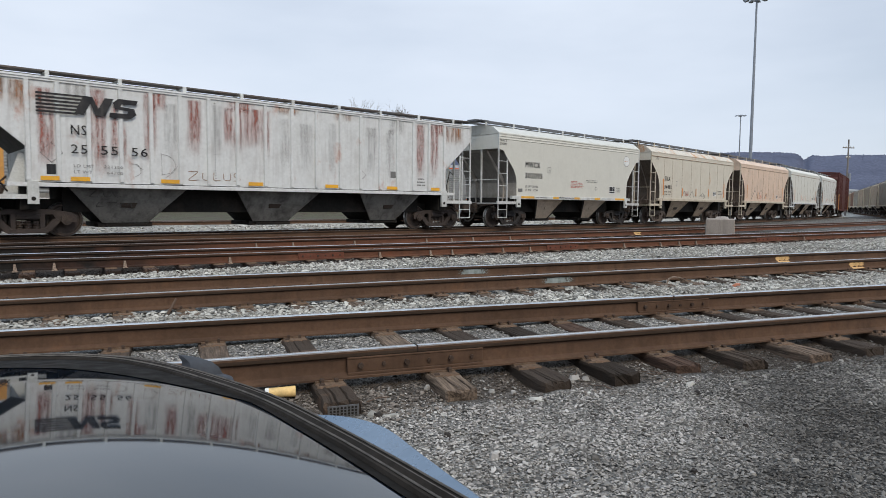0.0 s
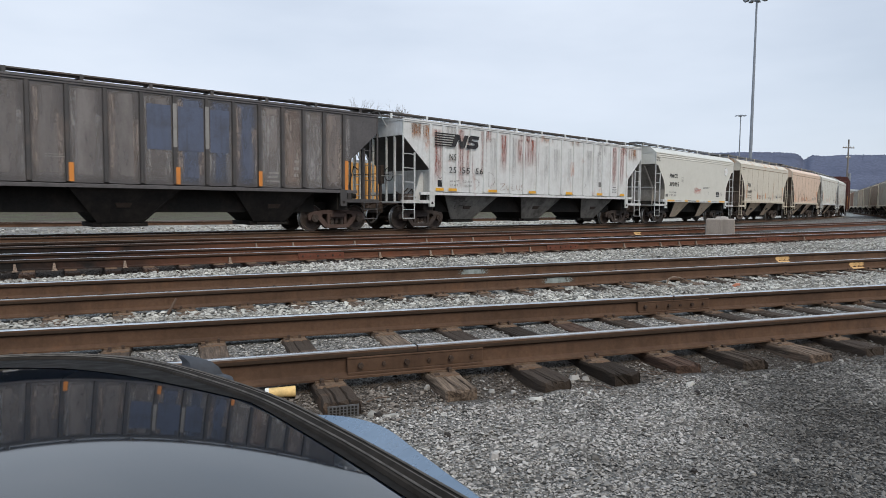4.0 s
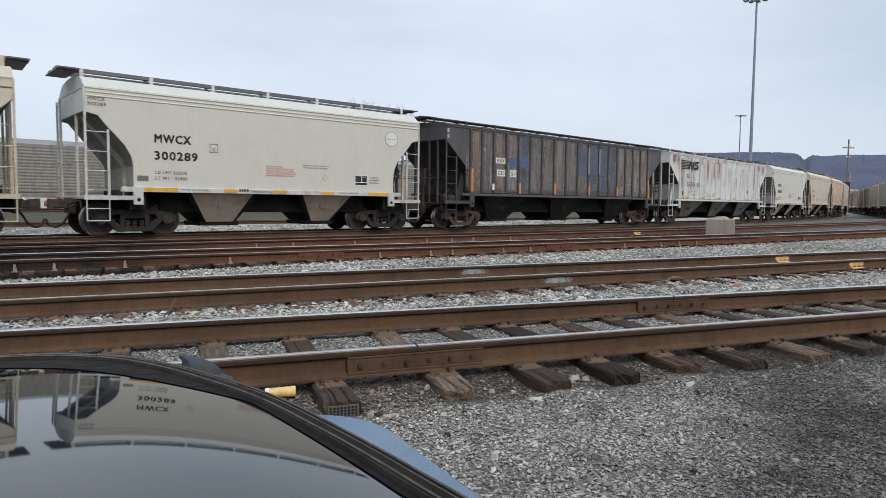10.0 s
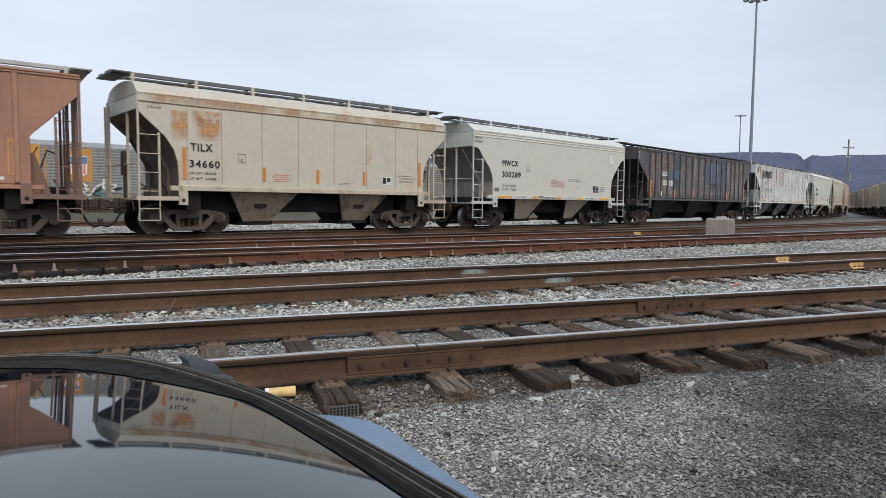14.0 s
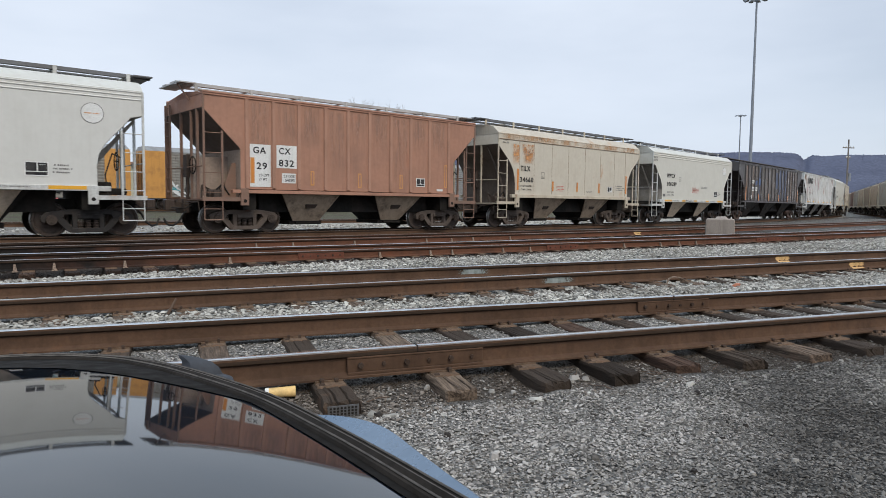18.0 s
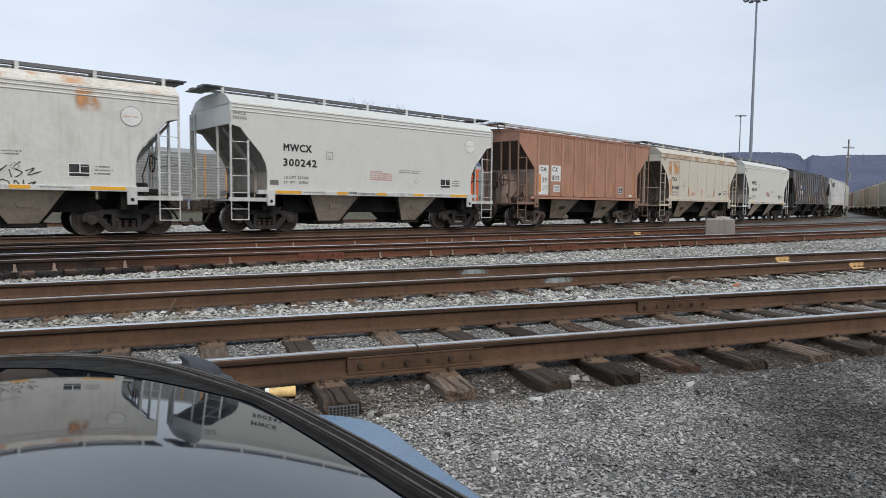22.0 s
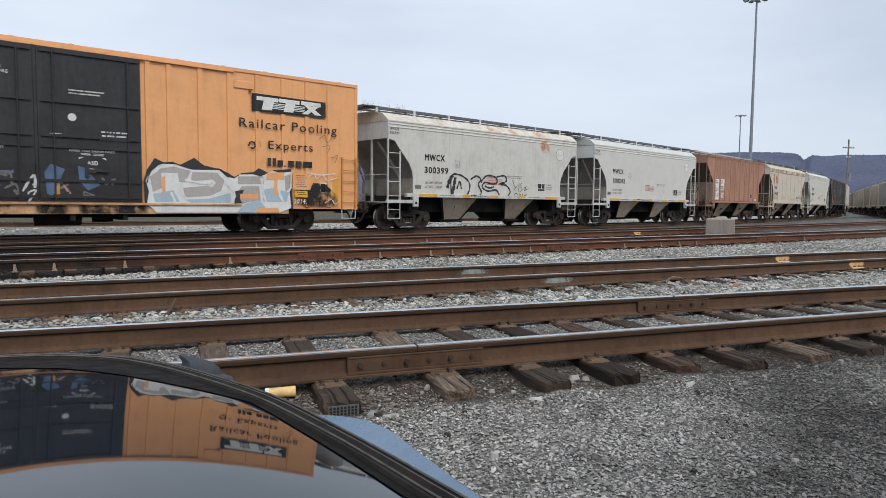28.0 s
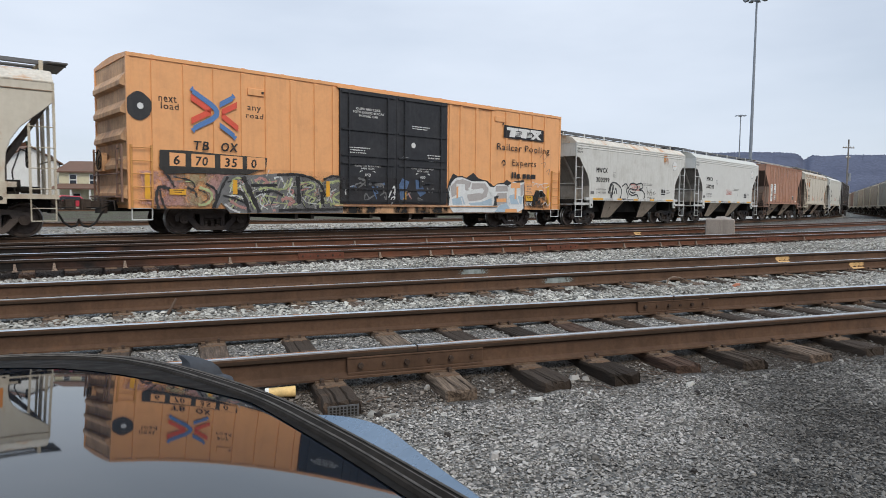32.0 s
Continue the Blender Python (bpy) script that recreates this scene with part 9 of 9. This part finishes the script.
track("storage track under the parked hoppers", park_line, -120, 140, 20, RAIL_DULL, RAIL_WEB)
PARK_PAINT = [surface("parked_" + k, c, 0.65, dirt=(0.10, 0.08, 0.06), dirty=0.7, streak=0.7, rust=(0.27, 0.115, 0.05), rusty=0.28, grain=10, vary=0.06) for k, c in (("buff", (0.32, 0.25, 0.175)), ("grey", (0.26, 0.235, 0.195)), ("brown", (0.18, 0.09, 0.055)), ("olive", (0.21, 0.17, 0.12)))]
for k in range(8):
    q = park_from + PARK_DIR * (k * 12.8 + 4)
    paint = PARK_PAINT[(1, 0, 3, 0, 1, 2, 0, 1)[k]]
    before = len(MOVING_CARS)
    wheels = len(MOVING_WHEELS)
    pk = hopper_car(("weathered buff", "weathered grey", "rust brown", "weathered olive")[PARK_PAINT.index(paint)] + " covered hopper parked on the storage track", 0.0, 11.4, 8.4, paint, STEEL_C, paint, DUSTY, "round", BAYS_2, 1.38, cut=CUT_OVAL)
    del MOVING_CARS[before:], MOVING_WHEELS[wheels:]
    tagged(pk, group="parked hopper cars")
    pk.matrix_basis = pose(q.x, q.y, 0, 0, 0, PARK_TURN)

# wooded ridge on the skyline; distance haze is put into its blue-grey colour
HILL = surface("hazed_winter_woods", (0.078, 0.088, 0.130), 0.95, dirt=(0.048, 0.054, 0.084), dirty=0.8, streak=0.0, scale=0.02, grain=0.25, bump=0.0, vary=0.18)
hill, cols, rows_h = Shape(), 1300, 8
for j in range(rows_h):
    for i in range(cols):
        u = -900 + 2600 * i / (cols - 1)
        f = j / (rows_h - 1)
        top = 100 + 4 * noise.noise((u * 0.006, 0, 0)) + 1.2 * noise.noise((u * 0.06, 5, 0)) + (2.2 * noise.noise((u * 0.35, 9, 0)) if j == rows_h - 1 else 0.0)
        top -= 11 * math.exp(-((u - 655) / 9) ** 2) + 4 * math.exp(-((u - 690) / 22) ** 2)
        top *= 0.55 + 0.45 * min(1, max(0, (u + 500) / 700))
        w_ = 1000 + 200 * f + (1 - f) * 40 * noise.noise((u * 0.01, f * 3, 2))
        z = -1 + top * f ** 0.8 + (2.0 * noise.noise((u * 0.05, f * 9, 7)) if 0 < j < rows_h - 1 else 0)
        hill.v.append(tuple(spot(u * (w_ / 1200), w_, z)))
for i in range(cols):
    u = -900 + 2600 * i / (cols - 1)
    hill.v.append(tuple(spot(u * 1.25, 1700, -2)))
hill.f = [(j * cols + i, j * cols + i + 1, (j + 1) * cols + i + 1, (j + 1) * cols + i) for j in range(rows_h) for i in range(cols - 1)]
hill.m = [0] * len(hill.f)
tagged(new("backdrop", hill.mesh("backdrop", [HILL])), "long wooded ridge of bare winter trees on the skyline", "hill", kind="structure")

# ---- small things in the yard ----
block = thing("concrete_block", "weathered grey concrete block beside the far track", "block", pose(21.2, 21.78, -0.24, 0, 0, 46) @ Matrix.Scale(1.38, 4))
part("block_body", Shape().hull([(-0.62, -0.42, 0), (0.62, -0.42, 0), (0.62, 0.42, 0), (-0.62, 0.42, 0)], [(-0.58, -0.4, 0.52), (0.58, -0.4, 0.52), (0.58, 0.4, 0.52), (-0.58, 0.4, 0.52)]), CONCRETE, block, bevel=0.03)
part("broken_crest", Shape().hull([(-0.45, -0.22, 0.5), (0.30, -0.26, 0.5), (0.38, 0.18, 0.5), (-0.40, 0.2, 0.5)], [(-0.30, -0.12, 0.56), (0.12, -0.16, 0.60), (0.20, 0.1, 0.585), (-0.22, 0.1, 0.555)]), CONCRETE, block, bevel=0.02)
part("lifting_eye", Shape().line([(-0.12, 0, 0.5), (-0.1, 0, 0.57), (0.1, 0, 0.57), (0.12, 0, 0.5)], 0.015, 5), SPIKE, block)
cup = thing("paper_cup", "crushed yellow paper cup lying under the rail", "cup", pose(0.545, 4.205, -0.222, 0, 90, -6))
part("cup_wall", Shape().tube((0, 0, -0.09), (0, 0, 0.09), 0.030, 14, r2=0.036), surface("yellow_printed_card", (0.68, 0.46, 0.19), 0.6, dirty=0.4, streak=0, scale=14), cup)
part("cup_rim", Shape().tube((0, 0, -0.098), (0, 0, -0.075), 0.032, 14), INK_WHITE, cup)
rnd = random.Random(77)
for line, off, s in ((LINE_2, HALF, 11.92), (LINE_2, -HALF, 12.02), (LINE_4, -HALF, 16.8)):
    x, yv, th = line(s, off)
    tr = track_2 if line is LINE_2 else track_4
    for k, dx in enumerate((-0.15, 0.0, 0.14)):
        poly = blob(rnd, dx, -0.095, 0.085, 0.05, 10, 0.3)
        part("paint_mark", Shape().prism(poly if poly[0][0] > dx else poly, -0.0155, -0.008), MARK_YELLOW, tr, "worn yellow paint on the rail web", pose(x, yv, 0, 0, 0, math.degrees(th)))
    part("paint_mark", Shape().hull([(-0.2, -0.074, -0.176), (0.17, -0.074, -0.176), (0.2, -0.02, -0.154), (-0.16, -0.02, -0.154)], [(-0.2, -0.074, -0.172), (0.17, -0.074, -0.172), (0.2, -0.02, -0.150), (-0.16, -0.02, -0.150)]), MARK_YELLOW, tr, "worn yellow paint on the rail foot", pose(x, yv, 0, 0, 0, math.degrees(th)))
GREY_SPRAY = stain("grey_green_spray", (0.30, 0.34, 0.33), 1.1, 0.1, False)
for off, s in ((HALF, 4.4), (-HALF, 4.95)):
    x, yv, th = LINE_2(s, off)
    part("paint_mark", Shape().box(-0.3, 0.3, -0.0125, 0.0, -0.145, -0.055), GREY_SPRAY, track_2, "grey-green spray on the rail web", pose(x, yv, 0, 0, 0, math.degrees(th)))
ORANGE_BIT = surface("orange_plastic", (0.36, 0.13, 0.07), 0.6, streak=0, dirty=0.3)
for x, yv, r in ((5.15, 9.95, 0.05), (7.57, 7.42, 0.06)):
    bit = thing("orange_scrap", "small orange scrap lying on the ballast", "scrap", pose(x, yv, -0.2, 20, 10, 30))
    part("shard", Shape().hull([(-r * 1.6, -r, 0), (r * 1.6, -r * 0.6, 0), (r, r, 0), (-r, r * 0.7, 0)], [(-r, -r * 0.5, r), (r * 0.7, -r * 0.4, r * 1.3), (r * 0.5, r * 0.5, r), (-r * 0.6, r * 0.4, r * 0.8)]), ORANGE_BIT, bit)
STICK = surface("dry_brown_stick", (0.11, 0.075, 0.055), 0.9, streak=0)
stick = thing("stick", "short weathered stick leaning in the ballast", "stick", pose(-0.20, 7.55, -0.22, 0, 26, 20))
part("twig", Shape().tube((0, 0, 0), (0.01, 0, 0.185), 0.016, 6, r2=0.012), STICK, stick)
wire = thing("wire", "pale bent wire lying on the ballast", "wire", pose(6.75, 7.9, -0.2))
part("strand", Shape().line([(-0.05, 0, 0), (0.0, 0.02, 0.09), (0.1, 0.04, 0.12), (0.25, 0.05, 0.1), (0.42, 0.06, 0.03)], 0.012, 5), ANCHOR, wire)
CLOD = surface("oily_dirt_clod", (0.034, 0.029, 0.026), 0.9, streak=0, dirty=0.4, scale=12, grain=60, bump=0.4)
ROCKS = [(2.62, 4.05, 0.042), (2.70, 4.01, 0.030), (2.56, 3.98, 0.024), (1.47, 2.99, 0.028), (2.27, 4.01, 0.028), (1.92, 3.96, 0.024), (2.05, 3.90, 0.020), (3.22, 3.73, 0.015), (2.78, 3.11, 0.019), (2.54, 3.20, 0.017), (1.52, 4.15, 0.026), (2.50, 4.12, 0.034)]
CLODS = [(1.34, 3.32, 0.022), (3.10, 2.92, 0.020), (2.80, 2.79, 0.017), (3.21, 3.44, 0.022), (1.05, 3.72, 0.026), (2.33, 2.50, 0.018)]
rnd = random.Random(31)
loose = [(x, yv, r, 0) for x, yv, r in ROCKS] + [(x, yv, r, 1) for x, yv, r in CLODS] + [(rnd.uniform(0.4, 7.5), rnd.uniform(2.0, 4.1), rnd.uniform(0.012, 0.022), 0) for _ in range(24)]
for k, (x, yv, r, dirt_lump) in enumerate(loose):
    lower = [(r * math.cos(a) * rnd.uniform(0.8, 1.3), r * math.sin(a) * rnd.uniform(0.8, 1.2), -r * 0.3) for a in np.linspace(0, 6.283, 8)[:-1]]
    upper = [(p * rnd.uniform(0.5, 0.85), q * rnd.uniform(0.5, 0.85), r * rnd.uniform(0.45, 0.85)) for p, q, _ in lower]
    rk = new("dirt_clod" if dirt_lump else "rock", Shape().hull(lower, upper).mesh("rock", [CLOD if dirt_lump else STONE_GREY if k % 3 else STONE], smooth=False))
    rk.matrix_basis = pose(x, yv, ground_z(x, yv) + relief(x, yv) + r * 0.25, rnd.uniform(-12, 12), rnd.uniform(-12, 12), rnd.uniform(0, 360))
    tagged(rk, "dark clod of oily dirt on the gravel" if dirt_lump else "pale lump of stone lying on the gravel", "dirt" if dirt_lump else "stone", "dirt clods on the verge" if dirt_lump else "larger loose stones")
for k in range(7):
    x, yv = (3.22, 2.66, 3.26, 2.68, 1.08, 3.85, 0.62)[k], (4.02, 3.80, 3.92, 4.12, 4.0, 3.95, 3.86)[k]
    st = thing("stick", "thin dry twig lying among the tie ends", "stick", pose(x, yv, ground_z(x, yv) + 0.02, rnd.uniform(-8, 8), 90 + rnd.uniform(-14, 14), rnd.uniform(0, 360)), "dry twigs on the ground")
    part("twig", Shape().line([(0, 0, -0.09), (0.006, 0.004, -0.02), (-0.004, 0.0, 0.05), (0.010, 0.003, 0.12)], 0.0035, 5), STICK, st)


def motions():
    step = 5 / FPS
    times = [i * 1.0 for i in range(33)]
    for car, centre, trucks in MOVING_CARS:
        rows = []
        for t in times:
            s = centre + run(t)
            a, b = train_line(s - trucks / 2), train_line(s + trucks / 2)
            rows.append((t, pose((a[0] + b[0]) / 2, (a[1] + b[1]) / 2, 0, 0, 0, math.degrees(math.atan2(b[1] - a[1], b[0] - a[0])))))
        walk(car, rows)
    spins = [(i * step, math.degrees(run(i * step) / WHEEL_R)) for i in range(int(SECONDS / step) + 1)]
    for w, dx in MOVING_WHEELS:
        walk(w, [(t, pose(dx, 0, WHEEL_R, 0, a, 0)) for t, a in spins])
    for car, place in REAR_CARS:
        walk(car, [(t, place(t)) for t in range(0, 33, 2)])
motions()
